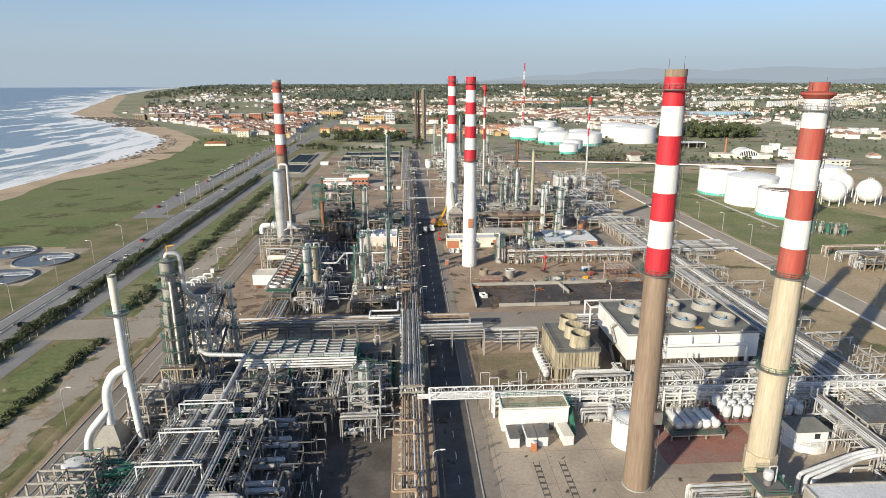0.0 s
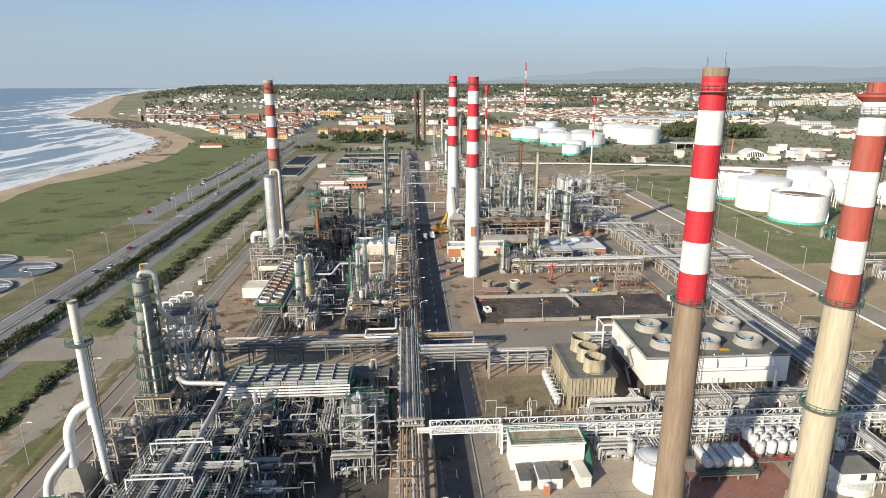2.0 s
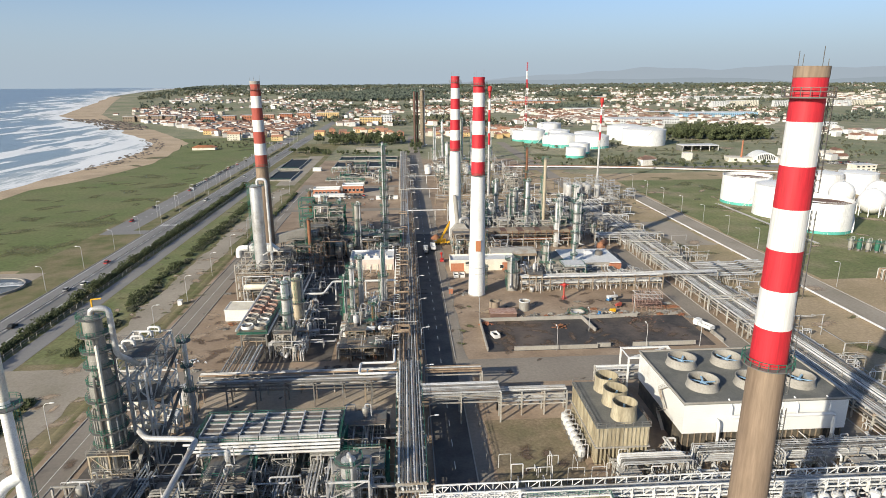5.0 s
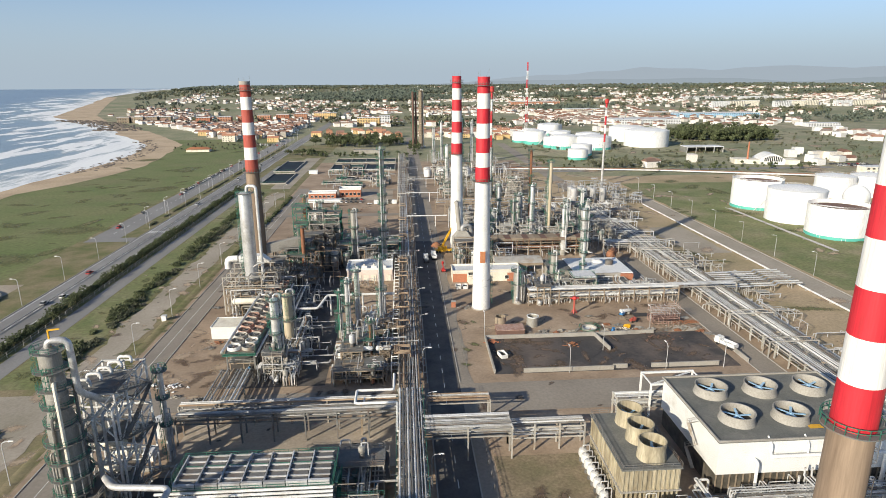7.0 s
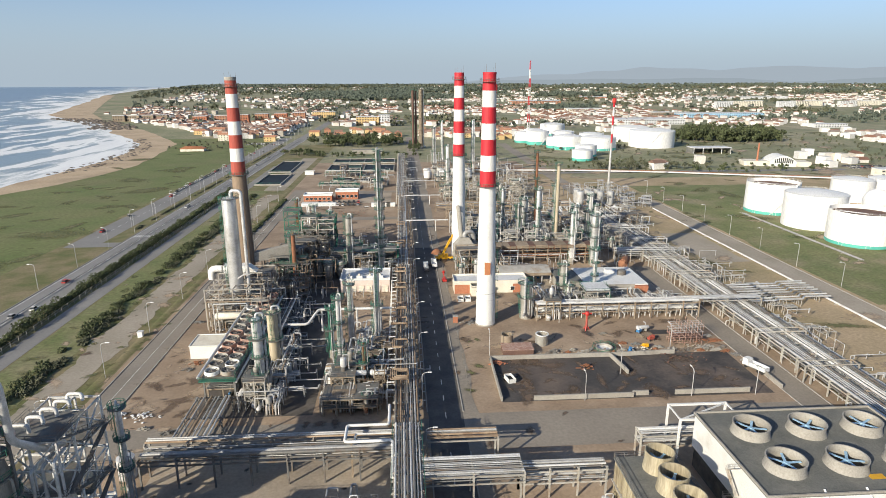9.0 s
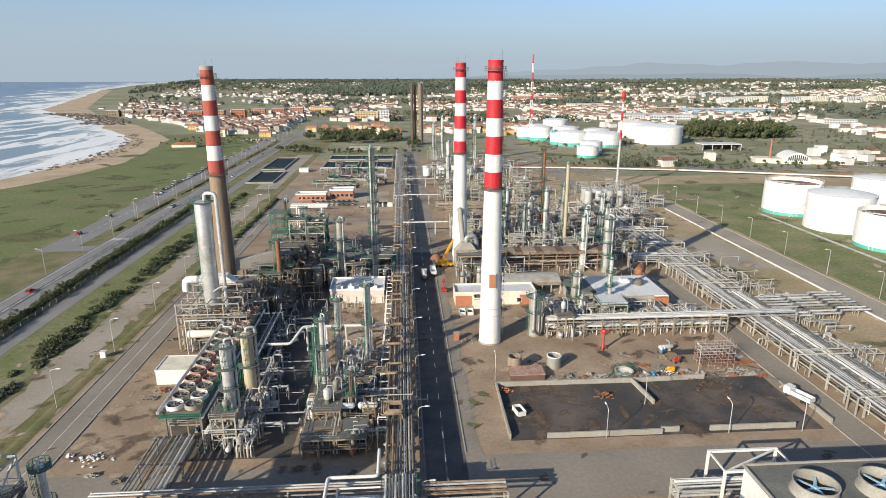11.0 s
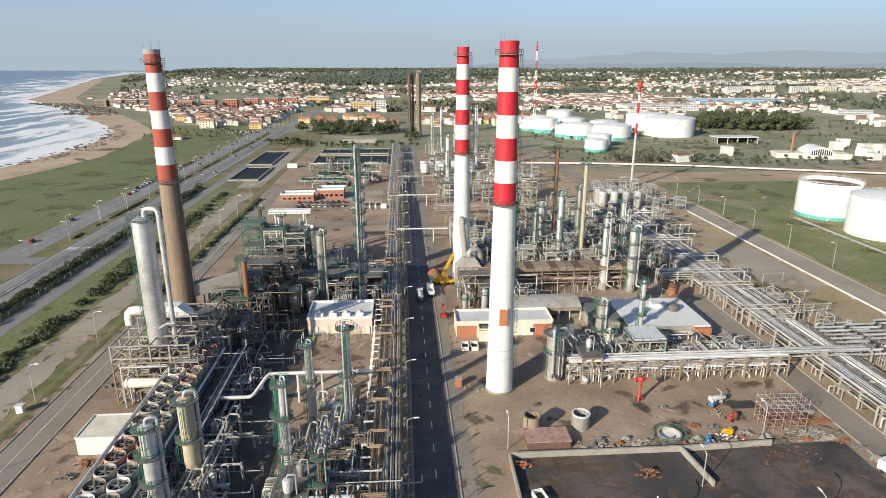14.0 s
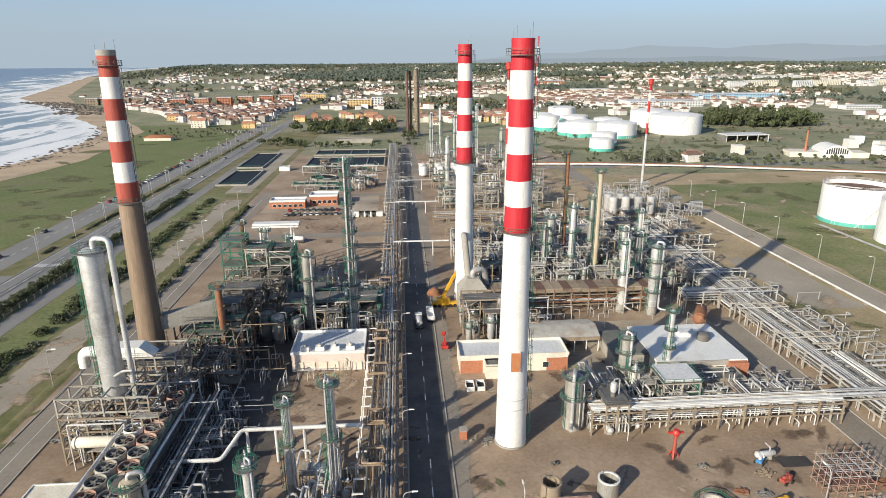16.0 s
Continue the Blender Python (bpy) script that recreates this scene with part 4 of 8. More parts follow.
def process_block(x0, y0, x1, y1, seed, frames=2, drums=5, exch=4, runs=3, pumps=4, top=14, steel="pale", runs_z=(3, 7), mats=MIXED):
    """A dense stretch of plant: frames, drums, exchangers, pumps and pipe bundles."""
    rnd = random.Random(seed)
    w, d = x1 - x0, y1 - y0
    if y0 > 400:
        drums, exch, pumps, runs = drums * 2 // 3, exch // 2, 0, runs * 2 // 3
    for i in range(frames):
        fw, fd = min(rnd.uniform(5, 10), w), min(rnd.uniform(5, 9), d)
        n = rnd.randint(2, max(2, int(top / 4.2)))
        zs = [3.6 + 0.09 * ((i * 7 + seed * 3) % 17) + 3.9 * k for k in range(n)]
        fx, fy = x0 + rnd.random() * (w - fw), y0 + (i + rnd.random() * 0.7) / frames * max(d - fd, 0)
        structure(fx, fy, fw, fd, zs, 2, 1 if fd < 6 else 2, rnd.choice((steel, steel, "beam")), rnd.choice(("green", "steel", "pale")))
        for k, z in enumerate(zs[:-1]):
            if rnd.random() < 0.8:
                exchanger(fx + fw / 2, fy + fd / 2, z + 0.07, fw * 0.6, rnd.uniform(0.8, 1.5), 0, rnd.choice(("vessel", "alu", "pipewhite")))
        if rnd.random() < 0.6:
            drum(fx + fw * 0.5, fy + fd * 0.5, zs[-1] + 0.07, rnd.uniform(2.5, 4), rnd.uniform(1.2, 2.0), rnd.choice(("vessel", "alu", "galv")), rails=False)
    for _ in range(drums):
        drum(rnd.uniform(x0, x1), rnd.uniform(y0, y1), 0.1, rnd.uniform(4, max(5, top * 0.7)), rnd.uniform(1.1, 2.6), rnd.choice(("vessel", "alu", "vessel", "pipewhite", "galv")))
    for _ in range(exch):
        exchanger(rnd.uniform(x0 + 2, x1 - 2), rnd.uniform(y0, y1), 0.1, rnd.uniform(3.5, 6), rnd.uniform(0.8, 1.4), rnd.choice((0, 90)), rnd.choice(("vessel", "alu", "rust", "pipewhite")))
    for _ in range(pumps):
        pump(rnd.uniform(x0, x1), rnd.uniform(y0, y1), rnd.choice((0, 90, 180)))
    for i in range(runs):
        z = rnd.uniform(*runs_z)
        n = rnd.randint(3, 6)
        if rnd.random() < 0.5:
            pipe_run(x0, y0 + rnd.random() * max(1, d - n), z, w, 0, n, 0.75, 0.2, mats, "bundle of parallel grey process pipes", True, seed * 31 + i)
        else:
            pipe_run(x1 - rnd.random() * w * 0.8, y0, z, 0, d, n, 0.75, 0.2, mats, "bundle of parallel grey process pipes", True, seed * 31 + i)


def pipe_rack(x, y, length, along, width, zs, pipes, label, spacing=8.0, steel="pale", mats=MIXED, loops=(), seed=0, walk_rail=False, rmax=0.3):
    """A long rack: bents of two posts and cross-beams, and pipes on each level. along: 'x' or 'y'."""
    rnd = random.Random(seed)
    t = thing("pipe_rack", label, "pipe rack", x, y, group="pipe racks")

    def P(a, b, z):
        return (a, b, z) if along == "x" else (b, a, z)

    n = max(1, int(length / spacing))
    for i in range(n + 1):
        a = length * i / n
        g = Geo()
        for b in (0, width):
            g.beam(P(a, b, 0), P(a, b, zs[-1] + 0.2), 0.36)
        for z in zs:
            g.beam(P(a, -0.5, z - 0.22), P(a, width + 0.5, z - 0.22), 0.3, 0.4)
        part("bent", g, steel, t)
    for b in (0, width):
        g = Geo()
        for z in zs:
            g.beam(P(0, b, z - 0.6), P(length, b, z - 0.6), 0.2, 0.34)
        part("side_beam", g, steel, t)
    for li, z in enumerate(zs):
        k = pipes[li]
        for i in range(k):
            b = width * (i + 0.5) / k + rnd.uniform(-0.08, 0.08)
            r = min(rnd.choice((0.1, 0.14, 0.18, 0.22, rmax)), width / k * 0.42)
            pts = [P(0, b, z + r), P(length, b, z + r)]
            part("pipe", Geo().path(pts, r, 7), rnd.choice(mats), t)
    top = zs[-1]
    for a, out, k in loops:
        for j in range(k):
            o = 0.55 * j
            part("expansion_loop", Geo().path([P(a + o, width * 0.6, top + 0.3), P(a + o, width * 0.6, top + 1.6 + 0.05 * j), P(a + o, -out + o, top + 1.6 + 0.05 * j), P(a + 6 - o, -out + o, top + 1.6 + 0.05 * j), P(a + 6 - o, width * 0.6, top + 1.6 + 0.05 * j), P(a + 6 - o, width * 0.6, top + 0.3)], 0.2, 7), "pipebrown", t, "brown pipe loop")
    if walk_rail:
        part("handrail", Geo().rail([P(0, -0.45, top), P(length, -0.45, top)]).rail([P(0, width + 0.45, top), P(length, width + 0.45, top)]), "green", t)
    return t


# ---- pipe racks of the works ----
pipe_rack(-4.2, 40, 110, "y", 5.6, (4.2, 5.6), (6, 8), "long low rack of brown and white pipes beside the road", 5.0, "pale", ("pipebrown", "pipebrown", "galv", "pipewhite", "pipebrown"), ((70, 1.5, 2), (90, 1.5, 1)), 1)
pipe_rack(-4.2, 150, 54, "y", 5.6, (5.5, 7.2, 8.9), (7, 8, 9), "tall rack packed with grey pipes", 6.0, "pale", BRIGHT, (), 2, True)
pipe_rack(-4.4, 206, 130, "y", 6.0, (4.0, 6.0), (7, 10), "long rack of rusty brown pipes with loops", 6.5, "pale", ("pipebrown", "pipebrown", "galv", "steel", "pipebrown"), ((22, 1.2, 4), (42, 0.8, 2), (60, 1.2, 2), (74, 0.6, 3), (96, 1.0, 2), (116, 0.8, 2)), 3)
pipe_rack(-4.4, 337, 160, "y", 6.0, (4.0, 6.0), (7, 9), "long rack of grey and rusty pipes", 7.0, "pale", MIXED, ((30, 0.8, 2), (70, 0.8, 2), (110, 0.8, 1)), 4)
pipe_rack(-6, 500, 250, "y", 7, (4.0, 6.0), (6, 7), "long rack of grey pipes towards the basins", 10.0, "pale", MIXED, (), 5)
# white cross arms along the rack's west side
for _i in range(26):
    _y = 226 + _i * 4.3
    _t = thing("pipe_support", "white painted pipe support arm beside the rack", "support", -6.6, _y, group="white supports")
    part("arm", Geo().beam((0, 0, 5.6), (2.0, 0, 5.6), 0.3, 0.25), "white", _t)
    part("post", Geo().beam((0, 0, 0), (0, 0, 5.7), 0.25), "white", _t)
for _i in range(30):
    _y = 226 + _i * 4.6
    _t = thing("drip_post", "short white pipe stub beside the road", "post", 2.9, _y, group="white stubs")
    part("stub", Geo().path([(0, 0, 0), (0, 0, 2.2), (0.8, 0, 2.2)], 0.12, 6), "pipewhite", _t)
# east-west racks
pipe_rack(-58, 196, 54, "x", 4.5, (6.4, 7.4), (6, 5), "raised rack of wide grey pipes across the lane", 7.5, "steel", ("galv", "galv", "steel", "alu"), (), 6, False, 0.45)
pipe_rack(-60, 204, 56, "x", 2.5, (6.0,), (3,), "rack of grey pipes beside the lane", 9, "pale", ("galv", "pipebrown"), (), 16)
pipe_rack(1.5, 185, 20.5, "x", 6.0, (6.8, 8.6), (8, 10), "pipe bridge over the road", 9.5, "pale", BRIGHT, (), 7)
pipe_rack(3, 200, 16, "x", 4.0, (7.0,), (6,), "pipe bridge of brown pipes over the road", 15, "pale", ("pipebrown", "galv", "pipebrown"), (), 8)
pipe_rack(22, 188, 18, "x", 3.0, (4.0, 6.8), (4, 5), "rack of grey and green pipes behind the dirt yard", 6.0, "pale", BRIGHT, (), 9)
pipe_rack(52, 200, 52, "x", 3.0, (4.0, 6.2), (4, 4), "rack of grey pipes behind the cooling tower", 8.0, "pale", BRIGHT, (), 19)
# truss bridge
_t = thing("truss_bridge", "white steel truss bridge carrying pipes over the road", "pipe bridge", 3.0, 147.5)
for _b in (0, 2.6):
    _g = Geo()
    for _z in (6.0, 8.0):
        _g.beam((0, _b, _z), (17, _b, _z), 0.25)
    for _i in range(10):
        _a = 17 * _i / 10
        _g.beam((_a, _b, 6.0), (_a, _b, 8.0), 0.14).beam((_a, _b, 6.0 if _i % 2 else 8.0), (_a + 1.7, _b, 8.0 if _i % 2 else 6.0), 0.14)
    part("truss", _g, "white", _t)
for _a in (0.2, 16.8):
    part("portal", Geo().beam((_a, 0, 0), (_a, 0, 8), 0.35).beam((_a, 2.6, 0), (_a, 2.6, 8), 0.35), "white", _t)
for _i in range(4):
    part("pipe", Geo().tube((-3, 0.4 + 0.6 * _i, 6.3), (17, 0.4 + 0.6 * _i, 6.3), 0.2), "pipewhite", _t)
pipe_rack(20, 147.5, 108, "x", 3.0, (4.2, 6.2), (3, 4), "white lattice rack of pipes along the yard", 4.5, "white", ("pipewhite", "alu", "galv", "pipewhite"), (), 10, False, 0.3)
for _b in (147.3, 150.7):
    _t = thing("rack_truss", "white steel truss along the yard rack", "truss", 20, _b, group="rack trusses")
    _g = Geo().beam((0, 0, 7.6), (108, 0, 7.6), 0.22)
    for _i in range(48):
        _a = _i * 2.25
        _g.beam((_a, 0, 5.9), (_a, 0, 7.6), 0.14)
        if _i % 2:
            _g.beam((_a, 0, 5.9), (_a + 2.25, 0, 7.6), 0.12)
    part("truss", _g, "white", _t)
pipe_rack(20, 152, 108, "x", 1.6, (3.4,), (3,), "low line of white pipes along the yard", 7.0, "pale", ("pipewhite", "galv"), (), 20)
# north-south bundle on the east side
pipe_rack(114, 60, 285, "y", 5.0, (3.2, 5.0), (7, 6), "long bundle of grey pipes on low trestles", 7.0, "pale", BRIGHT, (), 11)
pipe_rack(121, 60, 250, "y", 6.0, (2.6, 4.4), (8, 8), "long bundle of grey pipes on low trestles", 7.5, "pale", BRIGHT, (), 12)
pipe_rack(129, 60, 220, "y", 4.0, (1.6,), (6,), "low bundle of white pipes near the ground", 9, "pale", ("pipewhite", "galv"), (), 13)
pipe_rack(112, 345, 110, "y", 8.0, (3.0, 5.2), (8, 8), "wide bundle of grey pipes on trestles", 7.5, "pale", BRIGHT, (), 14)
for _i in range(8):
    _t = thing("pipe_run", "grey pipes stepping sideways across the ground", "pipes", 127, 286 + _i * 2.6, group="crossing pipes")
    part("pipe", Geo().path([(0, 0, 4.6), (10, 0, 4.6), (14, 5, 3.0), (24, 5, 3.0), (27, 9, 2.4), (38, 9, 2.4)], 0.35, 8), R.choice(BRIGHT), _t)
    for _a, _b, _z in ((3, 0, 4.2), (9, 0, 4.2), (17, 5, 2.6), (23, 5, 2.6), (33, 9, 2.0)):
        part("trestle", Geo().beam((_a, _b - 0.8, 0), (_a, _b - 0.8, _z), 0.2).beam((_a, _b + 0.8, 0), (_a, _b + 0.8, _z), 0.2).beam((_a, _b - 1, _z), (_a, _b + 1, _z), 0.2), "pale", _t)
for _y in (232, 256, 318, 340, 365):
    structure(112.5, _y, 16, 3.2, (5.6,), 3, 1, "pale", "pale", "steel cross frame over the pipe bundle", False, False)
# rack along the north side of the dirt yard
pipe_rack(46, 283, 60, "x", 5.0, (3.6, 6.2), (6, 8), "raised rack of pale pipes on brown posts", 5.5, "beam", ("pipewhite", "galv", "alu", "pipewhite"), (), 15, False, 0.4)
pipe_rack(104, 284, 26, "x", 4.0, (6.4,), (5,), "pipe bridge joining the bundle", 12, "pale", ("pipewhite", "alu"), (), 17, False, 0.4)
pipe_rack(30, 352, 60, "x", 7.0, (4.0, 7.5), (6, 8), "long brown rack with air coolers above", 6.0, "beam", ("pipebrown", "beam", "rust", "galv"), (), 18)
pipe_rack(20, 470, 90, "x", 5.0, (4.0, 6.0), (6, 6), "rack of brown and grey pipes", 8.0, "beam", MIXED, (), 28)
# overhead pipe bridges over the main road farther off
for _y, _m in ((420, "pipewhite"), (497, "pipewhite"), (560, "galv")):
    _t = thing("pipe_bridge", "single white pipe on portals over the road", "pipe bridge", 2, _y, group="road bridges")
    for _i in range(3):
        part("pipe", Geo().tube((-2, 0.5 * _i, 6.6), (22, 0.5 * _i, 6.6), 0.22), _m, _t)
    for _a in (0, 15):
        part("portal", Geo().beam((_a, -0.4, 0), (_a, -0.4, 6.4), 0.3).beam((_a, 1.4, 0), (_a, 1.4, 6.4), 0.3).beam((_a, -0.6, 6.3), (_a, 1.6, 6.3), 0.3), "white", _t)

# white pipelines along the eastern road and the north edge
_t = thing("pipeline", "white pipeline on low sleepers beside the road", "pipeline", 0, 0)
part("pipe", Geo().tube((164.8, 60, 0.9), (164.8, 470, 0.9), 0.4, n=10), "pipewhite", _t)
for _i in range(24):
    part("sleeper", Geo().box(164.2, 66 + _i * 15, 0.05, 165.4, 66.6 + _i * 15, 0.55), "conc", _t)
for _k, (_m, _o) in enumerate((("pipewhite", 0), ("pipewhite", 1.6), ("rust", 6.0))):
    _t = thing("pipeline", "long pipeline on sleepers along the north edge", "pipeline", 0, 0, group="north pipelines")
    part("pipe", Geo().path([(18, 655 + _o, 1.4), (160, 640 + _o, 1.4), (240, 622 + _o, 1.4), (420, 560 + _o, 1.4)], 0.6, 10), _m, _t)
    for _i in range(14):
        part("sleeper", Geo().box(25 + _i * 9.5, 651 + _o - _i * 0.95, 0.05, 26 + _i * 9.5, 658 + _o - _i * 0.95, 0.8), "conc", _t)

# ---- front process unit ----
column(-66.8, 168, 0, 39.5, 5.2, 9, "vessel", "wide grey distillation column with green platforms and pipes", 1, 6.0, davit=True, taper=0.6, pipe=False)
for _i in range(10):
    _a = radians(-150 + _i * 29)
    _z = 12 + (_i * 7) % 23
    _r = 3.1 if _z < 25 else 2.9
    _t = thing("riser", "insulated riser pipe clipped to the wide column", "pipe", -66.8, 168, group="column risers")
    part("pipe", Geo().path([(2.0 * math.cos(_a), 2.0 * math.sin(_a), _z), (_r * math.cos(_a), _r * math.sin(_a), _z), (_r * math.cos(_a), _r * math.sin(_a), 3)], 0.14 + 0.07 * (_i % 4), 8), ("galv", "vessel", "steel", "cream")[_i % 4], _t)
structure(-70.5, 164.5, 8.5, 8.5, (4, 8.5), 2, 2, "beigeconc", "pale", "concrete table under the wide column")
part("big_pipe", Geo().path([(0, 0, 38.5), (0, 0, 40.6), (3.4, 0.6, 40.6), (3.6, 0.6, 30), (5.5, 6, 25), (6, 9.5, 24)], 0.62, 12), "alu", thing("overhead_line", "thick shiny overhead line from the column", "pipe", -66.8, 168), "")
structure(-68, 172.5, 9, 15, (6, 12, 17, 22, 27.5), 2, 3, "pipewhite", "steel", "tall braced pale steel tower with railed platforms")
for _i in range(5):
    _t = thing("pipe_hoop", "white bent vent pipe on the tower top", "pipe", -66.8 + _i * 0.9, 174.5 + _i * 2.6, 27.57, group="tower vents")
    part("pipe", Geo().path([(0, 0, 0), (0, 0, 1.8), (2.6, 0, 1.8), (2.6, 0, 0.4)], 0.32, 10), "pipewhite", _t)
for _i in range(4):
    exchanger(-63.5, 177 + (_i % 2) * 6, 6.07 + (_i // 2) * 6, 6, 1.3, 0, "cream", "cream lying drum inside the tower")
for _i in range(5):
    _t = thing("tower_pipe", "long pale riser pipe on the tower side", "pipe", -67.6 + _i * 2.0, 171.9, group="tower risers")
    part("pipe", Geo().path([(0, 0, 0), (0, 0, 20 + _i), (0.8, 2.5, 21 + _i)], 0.3, 8), "galv" if _i % 2 else "alu", _t)
_g = Geo()
for _k in range(5):
    _za, _zb = 5.5 * _k, 5.5 * (_k + 1)
    for _x0, _x1 in ((-68, -63.5), (-63.5, -59)):
        _g.beam((_x0, 172.4, _za), (_x1, 172.4, _zb), 0.22).beam((_x1, 172.4, _za), (_x0, 172.4, _zb), 0.22)
    for _y0, _y1 in ((172.5, 180), (180, 187.5)):
        _g.beam((-58.9, _y0, _za), (-58.9, _y1, _zb), 0.22).beam((-58.9, _y1, _za), (-58.9, _y0, _zb), 0.22)
solid("tower_bracing", _g, "pipewhite", "white cross braces of the steel tower", "bracing", "stuff")
_t = thing("pipe_loop", "white rectangular pipe loop beside the rack", "pipe", -15, 197)
part("pipe", Geo().path([(10.5, -12, 8.6), (10.5, 1, 8.6), (0, 1, 8.6), (0, 7.5, 8.6), (9.5, 7.5, 8.6), (9.5, 16, 8.6)], 0.35, 10), "white", _t)
part("pipe", Geo().path([(10, 3, 7.6), (2, 3, 7.6), (2, 5.5, 7.6), (10, 5.5, 7.6)], 0.2, 8), "white", _t)
part("post", Geo().beam((1.5, 0.5, 0), (1.5, 0.5, 8.4), 0.4), "beam", _t)
column(-57.4, 190, 0, 24, 1.2, 3, "alu", "thin shiny column beside the tower", 31)
# flue stack with white ducts
_t = thing("flue_stack", "slender white flue stack with curved white ducts", "stack", -67.4, 139.2)
part("tip", Geo().tube((0, 0, 36), (0, 0, 44), 0.88, 0.94, 18), "cream", _t, "rust-stained cream tip")
part("shaft", Geo().tube((0, 0, 17), (0, 0, 36), 0.98, 0.86, 18), "white", _t)
part("rim", Geo().hoop(0, 0, 0.8, 1.0, 43.6, 44.1, 18), "steel", _t)
_p = part("platform", Geo().hoop(0, 0, 1.0, 2.6, 34.8, 35, 18), "grating", _t)
part("handrail", Geo().hoop_rail(0, 0, 2.5, 35), "green", _p)
part("duct", Geo().path([(0, 0, 24), (0.3, -0.2, 20), (1.5, -0.6, 2)], 0.82, 14), "white", _t)
part("duct", Geo().path([(0.3, 0, 21.6), (-2.4, -0.8, 20.6), (-4.4, -1.5, 17), (-4.4, -2, 7)], 1.05, 14, 2.6), "white", _t)
part("duct", Geo().path([(-4.4, -2, 12), (-8.4, -4.6, 7.2), (-8.8, -4.9, 3)], 0.85, 12), "white", _t)
part("ladder", Geo().ladder(0, 0, 2, 35, radians(60), 1.3), "green", _t)
structure(-69.5, 141.5, 9, 8, (4, 8, 12), 2, 2, "pale", "pale", "white lattice frame round the furnace", True, False)
_t = thing("furnace", "grey furnace hood beside the flue ducts", "furnace", -71.8, 137.2)
part("hood", Geo().add([(-3, -3, 0), (3, -3, 0), (3, 3, 0), (-3, 3, 0), (-3, -3, 5), (3, -3, 5), (3, 3, 5), (-3, 3, 5), (-1.3, -1.3, 8.5), (1.3, -1.3, 8.5), (1.3, 1.3, 8.5), (-1.3, 1.3, 8.5)], [(0, 1, 5, 4), (1, 2, 6, 5), (2, 3, 7, 6), (3, 0, 4, 7), (4, 5, 9, 8), (5, 6, 10, 9), (6, 7, 11, 10), (7, 4, 8, 11), (8, 9, 10, 11)]), "conc", _t)
part("door", Geo().box(-1, -3.1, 0.3, 1, -2.95, 2.6), "beigeconc", _t)
drum(-72, 121.5, 0.1, 9, 5.0, "pipewhite", "squat white ribbed furnace drum")
structure(-76, 117, 8, 8, (6, 9), 2, 2, "pale", "green", "green steel cage round the furnace drum", True, False)
structure(-76, 108, 11, 8, (4, 8, 11), 2, 2, "pale", "green", "open frame in front of the furnace", True, False)
process_block(-74, 60, -50, 108, 41, 3, 6, 5, 4, 5, 12)
# air cooler deck
_t = structure(-46.5, 163.5, 29.5, 9.5, (4.2, 8.2, 11.2), 6, 2, "pale", "green", "long steel table carrying an air cooler deck", False)
_t = thing("air_cooler", "wide air cooler deck of dark tube panels with green rails", "air cooler", -46.5, 163.5, 11.3)
for _i in range(7):
    _g = Geo()
    for _j in range(5):
        _g.box(_i * 4.2 + 0.4, 0.2 + _j * 1.9, 0.5, _i * 4.2 + 3.8, 1.55 + _j * 1.9, 0.8)
    part("panel", _g, "steel", _t)
    for _j in range(6):
        part("bar", Geo().box(_i * 4.2 + 0.2, -0.15 + _j * 1.9, 0.6, _i * 4.2 + 4.0, 0.1 + _j * 1.9, 1.0), "galv", _t)
    part("header", Geo().box(_i * 4.2 + 0.1, -0.5, 0.2, _i * 4.2 + 4.1, 0.1, 1.3).box(_i * 4.2 - 0.1, 0, 0.4, _i * 4.2 + 0.15, 9.6, 1.25), "galv", _t)
part("handrail", Geo().rail([(-1, -1, 0), (30, -1, 0), (30, 10.4, 0), (-1, 10.4, 0)], closed=True), "green", _t)
for _i in range(4):
    part("pipe", Geo().tube((-3 + _i, -1.2 - _i * 0.4, 0.2 - _i * 0.6), (30, -1.2 - _i * 0.4, 0.2 - _i * 0.6), 0.28), "pipewhite", _t)
process_block(-48, 152, -18, 163, 42, 2, 3, 6, 4, 5, 9, mats=DULL)
# exchanger bank seen from above
for _r in range(6):
    for _c in range(2):
        exchanger(-31.5 - _c * 1.8, 98 + _r * 8 + _c * 2, 4.2 + _c * 0.2, 7.5, 1.3, 0, R.choice(("alu", "vessel", "galv")), "lying shell exchanger on a steel table")
structure(-38, 94, 10.5, 48, (4.1,), 2, 7, "steel", "pale", "steel table under the exchanger bank", False)
for _i in range(7):
    pipe_run(-56, 92 + _i * 8, 7.2 + 0.7 * (_i % 3), 22, 0, 4, 0.7, 0.22, DULL, "parallel grey pipes over the exchangers", True, 60 + _i)
for _i in range(5):
    pipe_run(-40 - _i * 3.3, 84, 5.5 + (_i % 2) * 1.4, 0, 66, 3, 0.7, 0.2, DULL, "long grey pipes along the exchangers", False, 70 + _i)
structure(-56, 96, 13, 46, (4.5, 8.8), 2, 6, "pale", "green", "long two-storey pipe structure with railed floors")
process_block(-56, 96, -43, 142, 44, 1, 4, 5, 2, 3, 9)
part("pipe", Geo().path([(-60, 170, 8), (-60, 166, 13.4), (-57, 162.5, 13.4), (-46.2, 161.5, 13.4), (-47.6, 128, 10.2), (-48.6, 104, 9.4)], 0.6, 12), "galv", thing("transfer_line", "thick grey transfer line over the unit", "pipe"))
